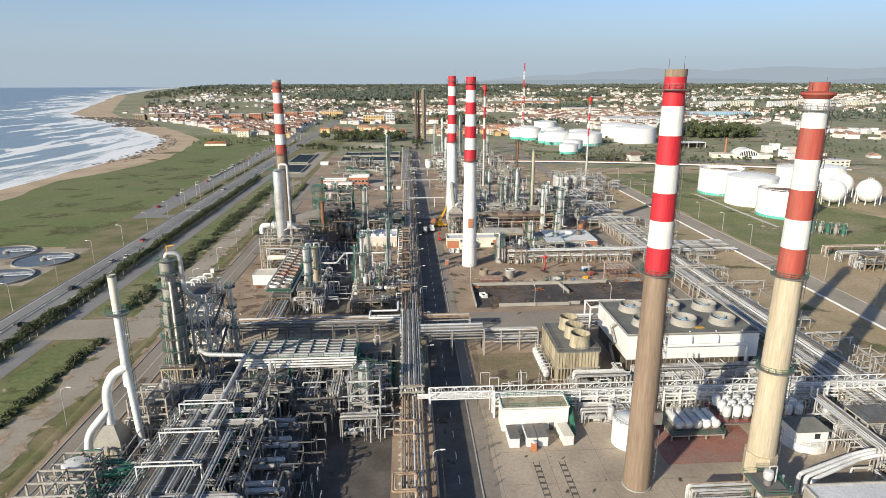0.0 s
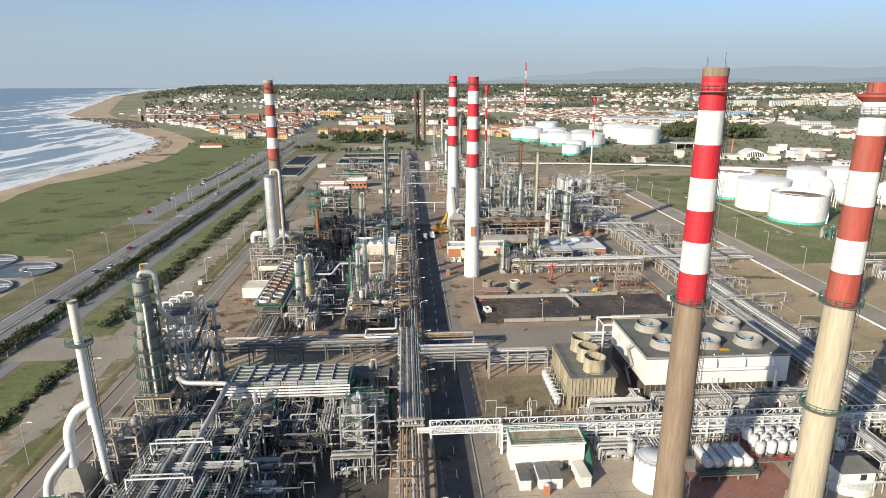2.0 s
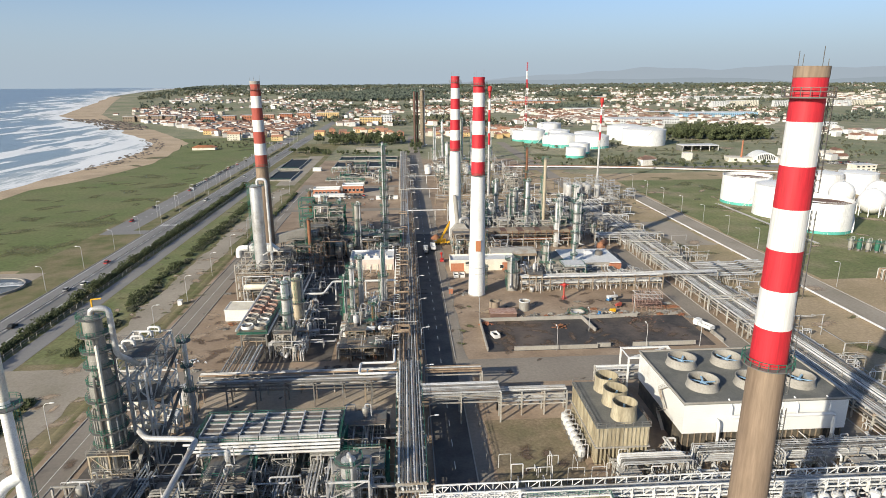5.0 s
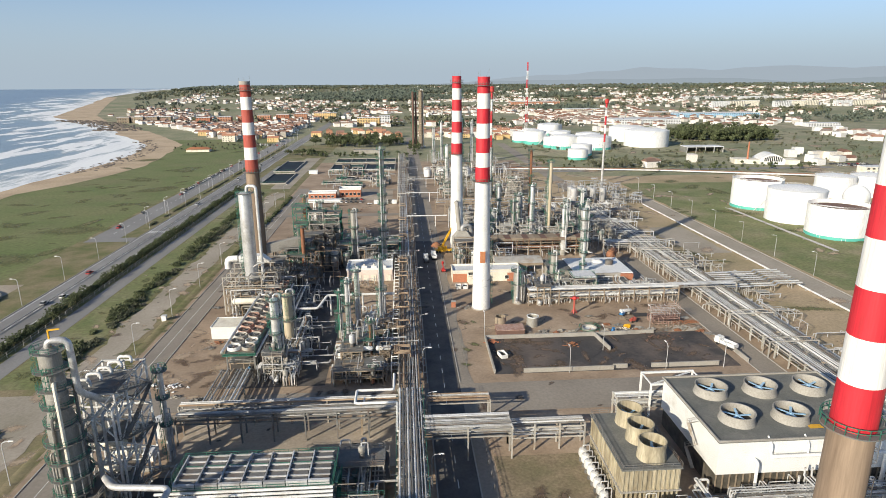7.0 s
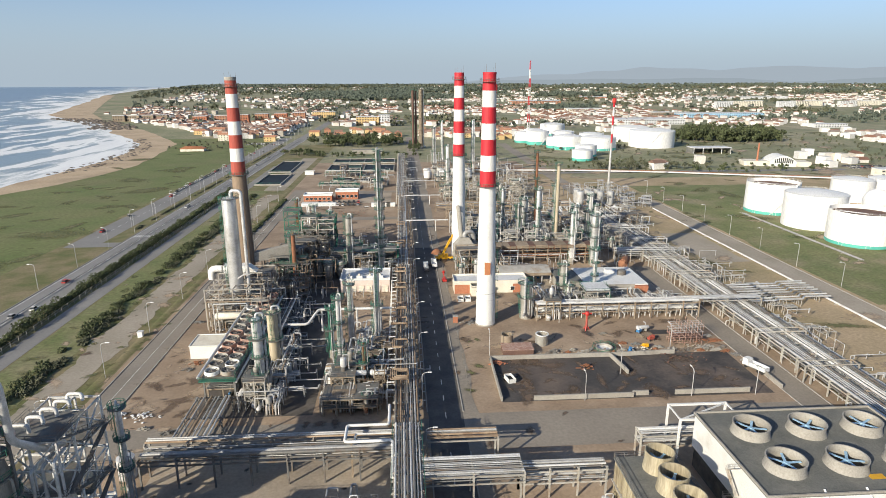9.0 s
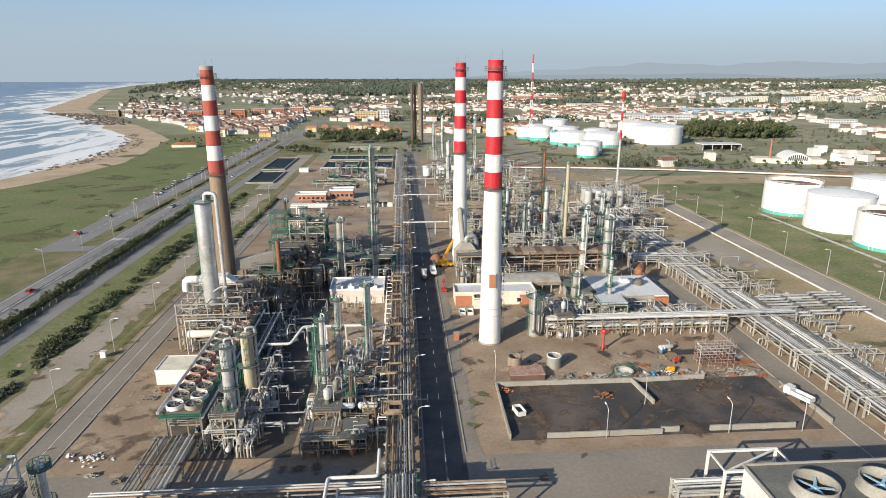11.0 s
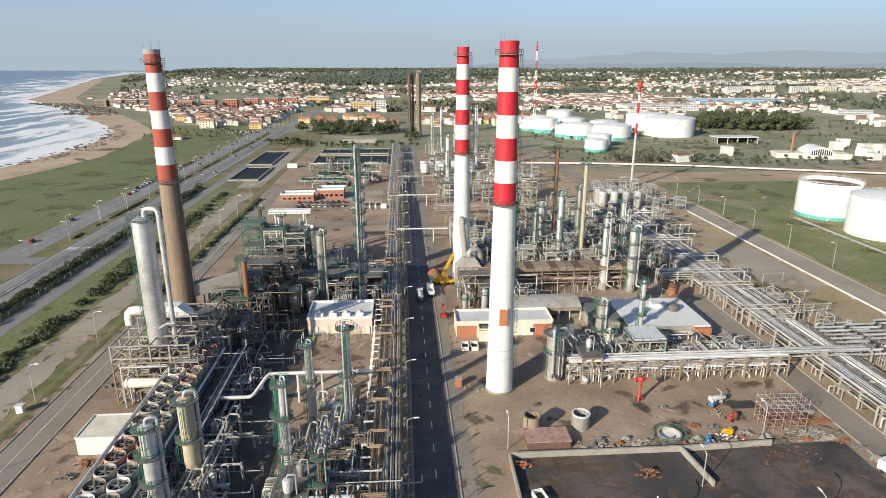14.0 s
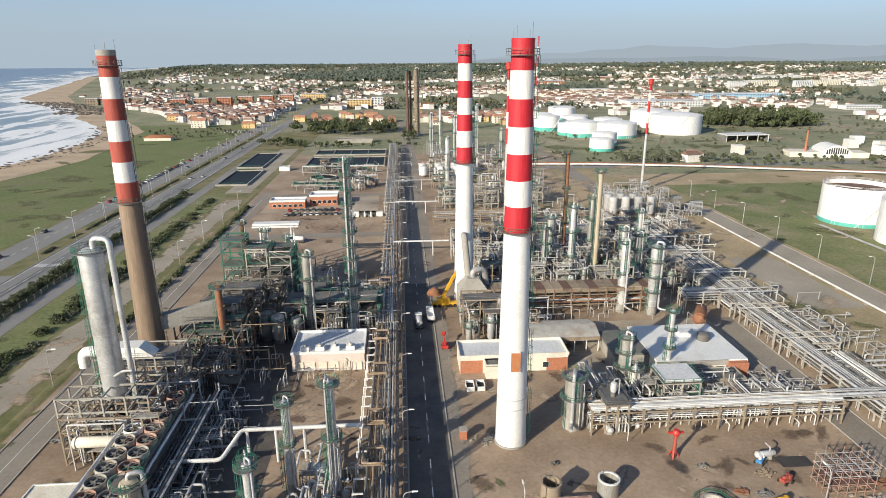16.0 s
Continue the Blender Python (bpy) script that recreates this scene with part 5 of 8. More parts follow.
for _i in range(9):
    pipe_run(-57 + R.uniform(0, 5), 100 + _i * 6.2, R.uniform(8.5, 11.5), R.uniform(16, 26), 0, 3, 0.8, 0.24, DULL, "white and grey pipes crossing over the unit", True, 170 + _i)
for _i in range(8):
    pipe_run(-57 + _i * 3.2, 94 + R.uniform(0, 20), R.uniform(9, 12), 0, R.uniform(26, 50), 3, 0.7, 0.22, DULL, "long white and grey pipes above the unit", True, 180 + _i)
for _i in range(4):
    _t = thing("pipe_gantry", "white painted steel portal over the deck", "frame", -56, 102 + _i * 12, 8.9, group="white portals")
    part("portal", Geo().beam((0, 0, 0), (0, 0, 3.4), 0.25).beam((12.5, 0, 0), (12.5, 0, 3.4), 0.25).beam((-0.2, 0, 3.4), (12.7, 0, 3.4), 0.25), "white", _t)
    part("pipe", Geo().path([(1, 0.6, 0.2), (1, 0.6, 3.9), (11, 0.6, 3.9), (11, 0.6, 0.4)], 0.18, 8), "galv", _t)
process_block(-72, 142, -50, 164, 72, 2, 4, 4, 4, 3, 13, mats=BRIGHT)
process_block(-75, 110, -58, 124, 74, 0, 3, 3, 2, 2, 6, mats=BRIGHT)
# front vessel on a skid
column(-13.6, 150.5, 0, 15, 3.2, 2, "alu", "shiny banded reactor vessel on a cream skirt", 5, 5.0, pipe=True)
structure(-17.5, 146.5, 8, 8, (4, 8.5, 12.5), 1, 1, "galv", "green", "open steel cage round the reactor vessel", True, False)
process_block(-19, 139, -9, 145, 45, 0, 0, 2, 2, 3, 5, mats=BRIGHT)
process_block(-17, 156, -7, 182, 46, 2, 2, 2, 3, 2, 9)

# ---- west unit with fan bank and silver column ----
column(-60.8, 290, 11.5, 34.5, 4.8, 1, "alu", "tall plain silver column with a shiny overhead pipe", 8, 1.0, pipe=False)
_t = thing("overhead_line", "shiny bent overhead line beside the silver column", "pipe", -60, 290, 11.5)
part("pipe", Geo().path([(0, 0, 34), (0, 0, 36.5), (3.6, -0.6, 36.5), (3.6, -0.6, 0)], 0.6, 12), "alu", _t)
part("pipe", Geo().path([(-3.1, 0, 22), (-3.1, 0, 3), (3, -3.2, 7.5), (5, -3.2, 7.5)], 0.3, 8), "alu", _t)
structure(-69, 281, 17, 17, (4.5, 8.2, 11.4), 3, 3, "beam", "beam", "brown concrete and steel table under the silver column", True, False)
structure(-70, 283, 19, 11, (11.6, 15.0), 4, 2, "pale", "pale", "pale railed gallery round the silver column", True, False)
exchanger(-61, 279.5, 4.6, 9, 2.4, 0, "cream", "large cream drum on the table")
exchanger(-61, 292, 4.6, 9, 2.0, 0, "pipebrown")
structure(-70, 300, 19, 9, (6, 11, 15.5), 4, 2, "pale", "pale", "braced pale steel frame behind the column")
_t = thing("duct_house", "white ribbed duct housing beside the chimney", "duct", -68, 300, 15.6)
part("housing", Geo().add([(0, 0, 0), (12, 0, 0), (12, 4, 0), (0, 4, 0), (0, 0, 2.5), (9, 0, 2.5), (9, 4, 2.5), (0, 4, 2.5)], [(0, 3, 2, 1), (4, 5, 6, 7), (0, 1, 5, 4), (2, 3, 7, 6), (0, 4, 7, 3), (1, 2, 6, 5)]), "white", _t)
for _i in range(8):
    part("rib", Geo().box(0.4 + _i * 1.05, -0.12, 0, 0.55 + _i * 1.05, 0, 2.5), "white", _t)
part("duct", Geo().path([(-1, 2, 1), (-5, 2, 1), (-5, 2, -3)], 1.3, 12), "white", _t)


def fan_bank(x, y, nx, ny, pitch, z, label, cone="cream", rz=0.0):
    t = thing("air_cooler", label, "air cooler", x, y, 0, rz, group="fan banks")
    w, d = nx * pitch, ny * pitch
    part("deck", Geo().box(0, 0, z - 0.8, w, d, z - 0.1), "steel", t)
    for i in range(ny // 2 + 1):
        for a in (0.3, w - 0.3):
            b = min(d - 0.3, 0.3 + i * pitch * 2)
            part("leg", Geo().beam((a, b, 0), (a, b, z - 0.8), 0.4), "steel", t)
    part("side_panel", Geo().box(w - 0.08, 0, 2.6, w + 0.08, d, z - 0.8), "steel", t)
    part("pipe", Geo().tube((-0.7, -1, z + 0.2), (-0.7, d + 1, z + 0.2), 0.4, n=10), "alu", t)
    part("pipe", Geo().tube((w + 0.6, -1, z - 1.2), (w + 0.6, d + 1, z - 1.2), 0.35, n=10), "alu", t)
    part("handrail", Geo().rail([(w + 0.2, 0, z - 0.1), (w + 0.2, d, z - 0.1)]), "green", t)
    part("end_platform", Geo().box(-0.5, -1.6, z - 0.9, w + 0.5, 0, z - 0.75).rail([(-0.5, 0, z - 0.75), (-0.5, -1.6, z - 0.75), (w + 0.5, -1.6, z - 0.75), (w + 0.5, 0, z - 0.75)]), "green", t)
    r = pitch * 0.46
    for j in range(ny):
        for i in range(nx):
            cx, cy = (i + 0.5) * pitch, (j + 0.5) * pitch
            g = Geo()
            n = 20
            prof = ((r * 1.05, z - 0.1), (r * 0.99, z + 0.9), (r * 0.93, z + 0.9), (r * 0.93, z - 0.1))
            for rr, zz in prof:
                g.v += [(cx + rr * math.cos(6.2832 * k / n), cy + rr * math.sin(6.2832 * k / n), zz) for k in range(n)]
            g.f = [(q * n + k, q * n + (k + 1) % n, ((q + 1) % 4) * n + (k + 1) % n, ((q + 1) % 4) * n + k) for q in range(4) for k in range(n)]
            s = part("fan_ring", g, "fanred" if R.random() < 0.3 else ("white" if R.random() < 0.35 else cone), t)
            b = Geo().turned(cx, cy, [(r * 0.14, z + 0.5), (r * 0.12, z + 0.9)], 10)
            for k in range(6):
                a = k * 1.047 + j
                b.beam((cx, cy, z + 0.5), (cx + r * 0.88 * math.cos(a), cy + r * 0.88 * math.sin(a), z + 0.5), 0.4, 0.08)
            part("rotor", b, "steel", s)
            # added black disc: paints the shaded depth inside the ring
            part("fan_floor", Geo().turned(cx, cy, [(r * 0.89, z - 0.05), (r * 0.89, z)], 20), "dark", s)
    return t


fan_bank(-55.5, 231, 2, 15, 4.25, 8.6, "long bank of round fan coolers in two rows", "pale")
structure(-55, 233, 8, 60, (4.0,), 2, 8, "beam", "pale", "concrete table under the fan bank", False)
process_block(-54, 234, -47, 290, 47, 0, 0, 8, 2, 4, 6)
process_block(-45, 258, -36, 300, 48, 0, 1, 5, 3, 3, 5, mats=("galv", "steel", "alu", "steel"))
column(-40.5, 232.5, 0, 24.5, 2.6, 4, "alu", "ribbed shiny column with green platforms", 10)
column(-39.8, 248, 0, 20.5, 3.1, 2, "beigeconc", "beige column with brown rings and green platforms", 11)
process_block(-46, 224, -34, 240, 49, 1, 2, 3, 3, 3, 7)
process_block(-38, 240, -33, 262, 50, 0, 3, 3, 2, 2, 6)
# low rack of brown pipes at the fan bank's foot
pipe_rack(-56, 207, 20, "y", 9.0, (4.6,), (10,), "low rack of dark brown pipes at the fan bank", 7, "steel", ("pipebrown", "steel", "galv"), (), 30)
# long pipes across the court
_t = thing("pipe_bridge", "long shiny pipe on white posts across the court", "pipe bridge", -42, 279)
part("pipe", Geo().path([(-2, -6, 5.4), (8, -6, 5.4), (11, 0, 8.2), (36, 0, 8.2)], 0.45, 10), "pipewhite", _t)
for _a in (12, 18, 24, 30):
    part("post", Geo().tube((_a, 0, 0), (_a, 0, 8), 0.35), "pipewhite", _t)
# unit between court and rack
column(-10.4, 265.8, 0, 26.5, 1.9, 2, "alu", "shiny distillation column with green platforms", 12)
column(-19.3, 268, 0, 21.5, 1.5, 2, "alu", "slim shiny column with green platforms", 13)
column(-20.4, 244, 0, 25.5, 1.3, 3, "galv", "slim grey column with green ladder", 14)
column(-24.6, 258, 0, 17, 1.1, 2, "green", "slim green ladder column", 15)
column(-13, 236, 0, 15, 0.9, 2, "rust", "thin rust-brown column with platforms", 16)
process_block(-24, 224, -8, 250, 51, 2, 5, 6, 3, 5, 8, "beam")
process_block(-18, 262, -8, 272, 52, 0, 2, 2, 1, 2, 6)
structure(-23, 223, 14, 8, (2.6, 5.0), 4, 2, "beam", "beam", "low brown frame at the court's corner", False)
for _i in range(3):
    exchanger(-20 + _i * 5.5, 234, 5.2, 4, 1.5, 0, "pipewhite", "white lying drum with dished ends")

# ---- middle units ----
column(-11.5, 337.5, 0, 56, 2.3, 12, "vessel", "very tall grey column with many green platforms", 17, 6)
column(-25.5, 343, 0, 27, 2.8, 3, "vessel", "grey column with green top platforms", 18)
structure(-33, 346, 28, 9, (5, 9.5), 5, 2, "beam", "green", "dark frame of coolers behind the office")
process_block(-36, 340, -6, 372, 53, 4, 8, 6, 4, 4, 11, "steel")
drum(-34.5, 338, 0.1, 9, 4, "vessel")
drum(-29, 338, 0.1, 8, 3.4, "vessel")
drum(-38.5, 340, 0.1, 9, 4.2, "vessel")
# dark unit behind the chimney
for _i, (_x, _y) in enumerate(((-59, 322), (-55, 334), (-52, 346))):
    structure(_x, _y, 11, 9, (5, 10, 15), 2, 2, "steel", "steel", "dark furnace structure with platforms")
column(-46, 322, 0, 25, 1.7, 1, "rust", "rust-brown flue beside the furnace", 19, pipe=False)
column(-49, 330, 0, 22, 1.6, 1, "steel", "dark flue beside the furnace", 20, pipe=False)
process_block(-58, 312, -42, 350, 54, 3, 5, 4, 3, 2, 13, "steel")
for _i in range(3):
    structure(-58 + _i * 8, 368, 7, 10, (5, 10, 15, 20, 24 - 3 * _i), 1, 1, "green" if _i == 0 else "pale", "green", "tall green-railed steel tower")
    column(-54 + _i * 8, 382, 0, 27 - 3 * _i, 1.9, 4, "rust" if _i == 0 else "galv", "", 21 + _i)
process_block(-60, 362, -38, 395, 55, 2, 6, 4, 3, 3, 14)
_t = thing("gantry", "white steel gantry frame over the yard", "gantry", -52, 400)
for _a in (0, 12):
    for _b in (0, 6):
        part("post", Geo().beam((_a, _b, 0), (_a, _b, 20), 0.5), "white", _t)
part("deck", Geo().beam((-3, 0, 20), (15, 0, 20), 0.6).beam((-3, 6, 20), (15, 6, 20), 0.6).beam((0, 0, 20), (0, 6, 20), 0.5).beam((12, 0, 20), (12, 6, 20), 0.5).box(-3, 1, 20.3, 15, 5, 21), "white", _t)
# east units
process_block(22, 334, 42, 350, 56, 2, 4, 3, 2, 2, 12, "beam")
_t = thing("furnace", "grey furnace box with a bent flue duct", "furnace", 22, 352)
part("box", Geo().box(0, 0, 2, 10, 8, 9).add([(0, 0, 9), (10, 0, 9), (10, 8, 9), (0, 8, 9), (3, 2, 13), (7, 2, 13), (7, 6, 13), (3, 6, 13)], [(0, 1, 5, 4), (1, 2, 6, 5), (2, 3, 7, 6), (3, 0, 4, 7), (4, 5, 6, 7)]), "conc", _t)
for _a in (0.4, 9.6):
    for _b in (0.4, 7.6):
        part("leg", Geo().beam((_a, _b, 0), (_a, _b, 2), 0.5), "steel", _t)
part("flue", Geo().path([(5, 4, 12.5), (5, 4, 15), (9, 5, 15.5), (10, 6, 9)], 1.0, 14), "galv", _t)
drum(30, 333, 0.1, 8.5, 2.2, "alu")
drum(23, 330, 0.1, 8, 1.8, "vessel")
structure(22, 338, 16, 8, (4.5, 9, 12), 3, 1, "beam", "steel", "rusty brown frame beside the crane")
column(87, 350, 0, 24.5, 3.4, 4, "alu", "wide ribbed shiny column with green top platform", 24)
column(77.5, 353, 0, 25, 3.0, 2, "alu", "shiny column widening near its foot", 25, taper=0.45)
column(60, 302, 0, 16, 3.0, 3, "vessel", "grey column with green platforms", 26)
column(61.8, 299, 0, 8.5, 2.4, 1, "cream", "short cream column beside the rack", 27)
column(74.8, 309, 0, 19.5, 1.5, 3, "alu", "slim shiny stack with green platforms", 28, pipe=False)
column(42.6, 287, 0, 14, 4.2, 2, "vessel", "squat stained tower ringed with railings", 29)
structure(66, 291, 9, 8, (4, 8.0), 2, 1, "pale", "green", "steel frame with a flat cooler on top")
_t = thing("air_cooler", "flat grey cooler panel on green frame", "air cooler", 66, 291, 8.1)
part("panel", Geo().box(0, 0, 0.2, 9, 8, 0.8), "palegrey", _t)
process_block(46, 283, 66, 292, 57, 1, 2, 3, 2, 3, 6, "beam")
process_block(76, 288, 100, 297, 58, 0, 2, 3, 3, 4, 5)
_t = thing("air_cooler", "long brown air cooler deck with a slatted roof", "air cooler", 30, 351.5, 7.6)
for _i in range(20):
    part("panel", Geo().box(_i * 3, 0, 1.6, _i * 3 + 2.85, 7.6, 1.9), "beam" if _i % 3 else "deckrust", _t)
    part("header", Geo().box(_i * 3 + 0.1, -0.5, 0.6, _i * 3 + 2.7, 0, 1.6), "beam", _t)
    part("leg", Geo().beam((_i * 3, -0.2, 0), (_i * 3, -0.2, 1.6), 0.25), "rust", _t)
part("handrail", Geo().rail([(0, -0.7, 0.4), (60, -0.7, 0.4)]), "beam", _t)
pipe_rack(121, 316, 140, "y", 8.0, (2.6, 4.4), (10, 9), "wide bundle of grey pipes on trestles", 7.5, "pale", BRIGHT, (), 34)
pipe_rack(100, 352, 12, "x", 6.0, (4.2, 6.0), (6, 6), "short rack joining the pipe bundle", 6, "pale", BRIGHT, (), 35)
pipe_rack(88, 398, 34, "x", 5.0, (4.2, 6.4), (6, 6), "rack of pale pipes joining the bundle", 7, "pale", BRIGHT, (), 36)
for _y in (352, 372, 396, 420):
    structure(112, _y, 20, 3.4, (6.4,), 4, 1, "galv", "pale", "steel cross frame over the pipe bundle", False, False)
process_block(32, 366, 72, 410, 59, 5, 12, 6, 5, 4, 16)
process_block(72, 360, 108, 410, 60, 4, 10, 6, 5, 4, 14)
column(76.5, 380, 0, 43.8, 1.9, 1, "beigeconc", "tall plain beige flue stack", 30, pipe=False)
column(71, 405, 0, 47, 1.6, 3, "rust", "tall thin rusty stack", 32, pipe=False)
for _i, (_x, _y, _h, _d) in enumerate(((66, 376, 32, 2.2), (58, 384, 22, 2.4), (46, 380, 18, 3.0), (84, 372, 24, 2.2), (92, 378, 20, 2.4), (97, 390, 26, 2.0), (52, 400, 28, 1.8), (80, 398, 30, 2.0), (62, 392, 24, 3.0), (104, 402, 18, 2.4))):
    column(_x, _y, 0, _h, _d, 3, ("alu", "vessel", "galv")[_i % 3], "", 100 + _i)
process_block(26, 412, 60, 450, 61, 3, 6, 5, 4, 3, 10)
process_block(100, 412, 136, 470, 62, 3, 8, 5, 4, 3, 10)
process_block(60, 420, 100, 455, 63, 2, 6, 4, 4, 3, 9)
exchanger(97, 336, 3, 9, 3.6, 60, "rust", "large rusty white-striped lying drum")
for _i in range(7):
    drum(118 + (_i % 4) * 7, 480 + (_i // 4) * 8, 0.1, 11, 4.5, "galv", "upright grey silo drum")
# far units north of the road
for _i in range(9):
    _x, _y = 24 + (_i % 3) * 22, 500 + (_i // 3) * 62
    if _i not in (4, 5):
        process_block(_x, _y, _x + 18, _y + 34, 80 + _i, 2, 5, 2, 2, 0, 16)
for _i, (_x, _y, _h) in enumerate(((34, 560, 34), (46, 640, 40), (58, 690, 46), (70, 700, 44), (30, 690, 38), (82, 640, 30), (40, 720, 42), (62, 730, 36))):
    column(_x, _y, 0, _h, 2.6, 3, ("alu", "galv", "vessel")[_i % 3], "", 140 + _i)
column(22.5, 850, 0, 72, 5.0, 10, "beam", "very tall scaffolded brown column", 150, rails="beigeconc")
column(12.5, 850, 0, 71, 3.0, 1, "deckrust", "very tall dark rust flare stack", 151, pipe=False)
column(16.3, 853, 0, 70, 2.2, 1, "deckrust", "very tall dark rust flare stack", 152, pipe=False)
for _i in range(8):
    _t = drum(20 + (_i % 4) * 12, 605 + (_i // 4) * 14, 0.1, 8, 6, "pipewhite", "white storage drum beside the road")


# ---- cooling towers ----
def fan_stack(t, cx, cy, z, r, h, material, seed=0):
    n = 28
    g = Geo()
    prof = ((r * 1.06, z), (r * 0.96, z + h * 0.55), (r, z + h), (r * 0.93, z + h), (r * 0.89, z + h * 0.55), (r * 0.98, z))
    m = len(prof)
    for rr, zz in prof:
        g.v += [(cx + rr * math.cos(6.28319 * k / n), cy + rr * math.sin(6.28319 * k / n), zz) for k in range(n)]
    g.f = [(q * n + k, q * n + (k + 1) % n, ((q + 1) % m) * n + (k + 1) % n, ((q + 1) % m) * n + k) for q in range(m) for k in range(n)]
    s = part("fan_cowl", g, material, t)
    # added black disc: shade down the stack, put in as colour
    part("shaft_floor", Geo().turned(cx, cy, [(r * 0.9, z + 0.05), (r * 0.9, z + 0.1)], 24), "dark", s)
    b = Geo().turned(cx, cy, [(0.5, z + 0.5), (0.4, z + h * 0.6)], 10)
    for k in range(5):
        a = k * 1.2566 + seed
        b.beam((cx, cy, z + h * 0.5), (cx + r * 0.82 * math.cos(a), cy + r * 0.82 * math.sin(a), z + h * 0.52), 0.5, 0.1)
    part("rotor", b, "skyblue", s, "pale blue fan rotor")


_t = thing("cooling_tower", "white-walled cooling tower with six round fan stacks", "cooling tower", 62.5, 169)
part("louvre_wall", Geo().box(0.4, 0.4, 0, 39.6, 27.6, 5.0), "louvre", _t, "dark stained louvred base")
_g = Geo()
for _i in range(27):
    _g.box(0.2 + _i * 1.5, 0.1, 0, 0.4 + _i * 1.5, 0.4, 5.0)
part("fins", _g, "beam", _t)
part("wall", Geo().box(0, 0, 5.0, 40, 28, 12.6), "white", _t, "tall plain white wall")
part("roof", Geo().box(-0.2, -0.2, 12.6, 40.2, 28.2, 12.9), "roofgrey", _t)
part("parapet", Geo().box(-0.3, -0.3, 12.9, 40.3, 0, 13.3).box(-0.3, 28, 12.9, 40.3, 28.3, 13.3).box(-0.3, 0, 12.9, 0, 28, 13.3).box(40, 0, 12.9, 40.3, 28, 13.3), "conc", _t)
for _i in range(3):
    for _j in range(2):
        fan_stack(_t, 8 + _i * 12.2, 8 + _j * 12, 12.9, 3.75, 2.2, "conc", _i + _j)
part("pipe", Geo().path([(11, -1.4, 9.8), (36, -1.4, 9.8), (36, -1.4, 0.5)], 0.45, 10), "white", _t)
part("pipe", Geo().path([(8, -1.4, 0.5), (8, -1.4, 8.5), (8, 0.2, 8.5)], 0.35, 10), "white", _t)
for _i in range(4):
    part("vent_pipe", Geo().path([(11 + _i * 8, -0.8, 9.8), (11 + _i * 8, -0.8, 12), (11 + _i * 8, 1, 13.2)], 0.2, 8), "white", _t)
part("marking", Geo().box(22, 3.5, 12.9, 25, 5, 12.93), "yellow", _t, "yellow painted patch")
_g = Geo()
for _i in range(4):
    _g.beam((-0.8, 8 + 4 * (_i % 2), 3 * _i + 1), (-0.8, 12 - 4 * (_i % 2), 3 * _i + 4), 0.8, 0.12)
    _g.rail([(-1.2, 8 + 4 * (_i % 2), 3 * _i + 1), (-1.2, 12 - 4 * (_i % 2), 3 * _i + 4)])
part("stair", _g, "pale", _t)
_t = thing("cooling_tower", "stained beige concrete cooling tower with three fan stacks", "cooling tower", 41, 165.5)
part("wall", Geo().box(0.5, 0.5, 0, 11.5, 20.5, 4.5), "towerconc", _t)
part("wall", Geo().box(0, 0, 4.8, 12, 21, 9.6), "towerconc", _t)
_g = Geo()
for _i in range(13):
    _g.box(_i * 0.95, -0.18, 0, _i * 0.95 + 0.3, 0.02, 9.6)
for _i in range(22):
    _g.box(-0.18, _i * 0.97, 0, 0.02, _i * 0.97 + 0.3, 9.6)
part("ribs", _g, "towerconc", _t)
part("ledge", Geo().box(-0.4, -0.4, 4.5, 12.4, 21.4, 4.8), "conc", _t)
part("roof", Geo().box(-0.3, -0.3, 9.6, 12.3, 21.3, 9.9), "roofgrey", _t)
for _j in range(3):
    fan_stack(_t, 7.3, 3.9 + _j * 6.6, 9.9, 2.9, 4.0, "towerconc", _j)
part("handrail", Geo().rail([(-0.2, -0.2, 9.9), (12.2, -0.2, 9.9), (12.2, 21.2, 9.9), (-0.2, 21.2, 9.9)], closed=True), "steel", _t)
for _i in range(8):
    drum(38.2, 167.5 + _i * 2.2, 0.1, 3.4, 1.9, "pipewhite", "small white filter vessel in a row", False)


# ---- buildings ----
def building(x, y, w, d, h, wall, roof, label, category="building", parapet=0.5, windows=(), doors=(), trim=None, rz=0.0, name="building"):
    t = thing(name, label, category, x, y, 0, rz)
    part("wall", Geo().box(0, 0, 0, w, d, h), wall, t)
    part("roof", Geo().box(-0.15, -0.15, h, w + 0.15, d + 0.15, h + 0.18), roof, t)
    if parapet:
        k = h + 0.18
        part("parapet", Geo().box(-0.2, -0.2, k, w + 0.2, 0.1, k + parapet).box(-0.2, d - 0.1, k, w + 0.2, d + 0.2, k + parapet).box(-0.2, 0.1, k, 0.1, d - 0.1, k + parapet).box(w - 0.1, 0.1, k, w + 0.2, d - 0.1, k + parapet), trim or wall, t)
    for wx, wz, ww, wh in windows:
        o = part("window", Geo().box(wx - 0.08, -0.09, wz - 0.08, wx + ww + 0.08, 0.02, wz + wh + 0.08), "white", t)
        part("pane", Geo().box(wx, -0.12, wz, wx + ww, -0.06, wz + wh), "glass", o)
    for wx, ww, wh in doors:
        part("door", Geo().box(wx, -0.08, 0, wx + ww, 0.02, wh), "steel", t)
    return t


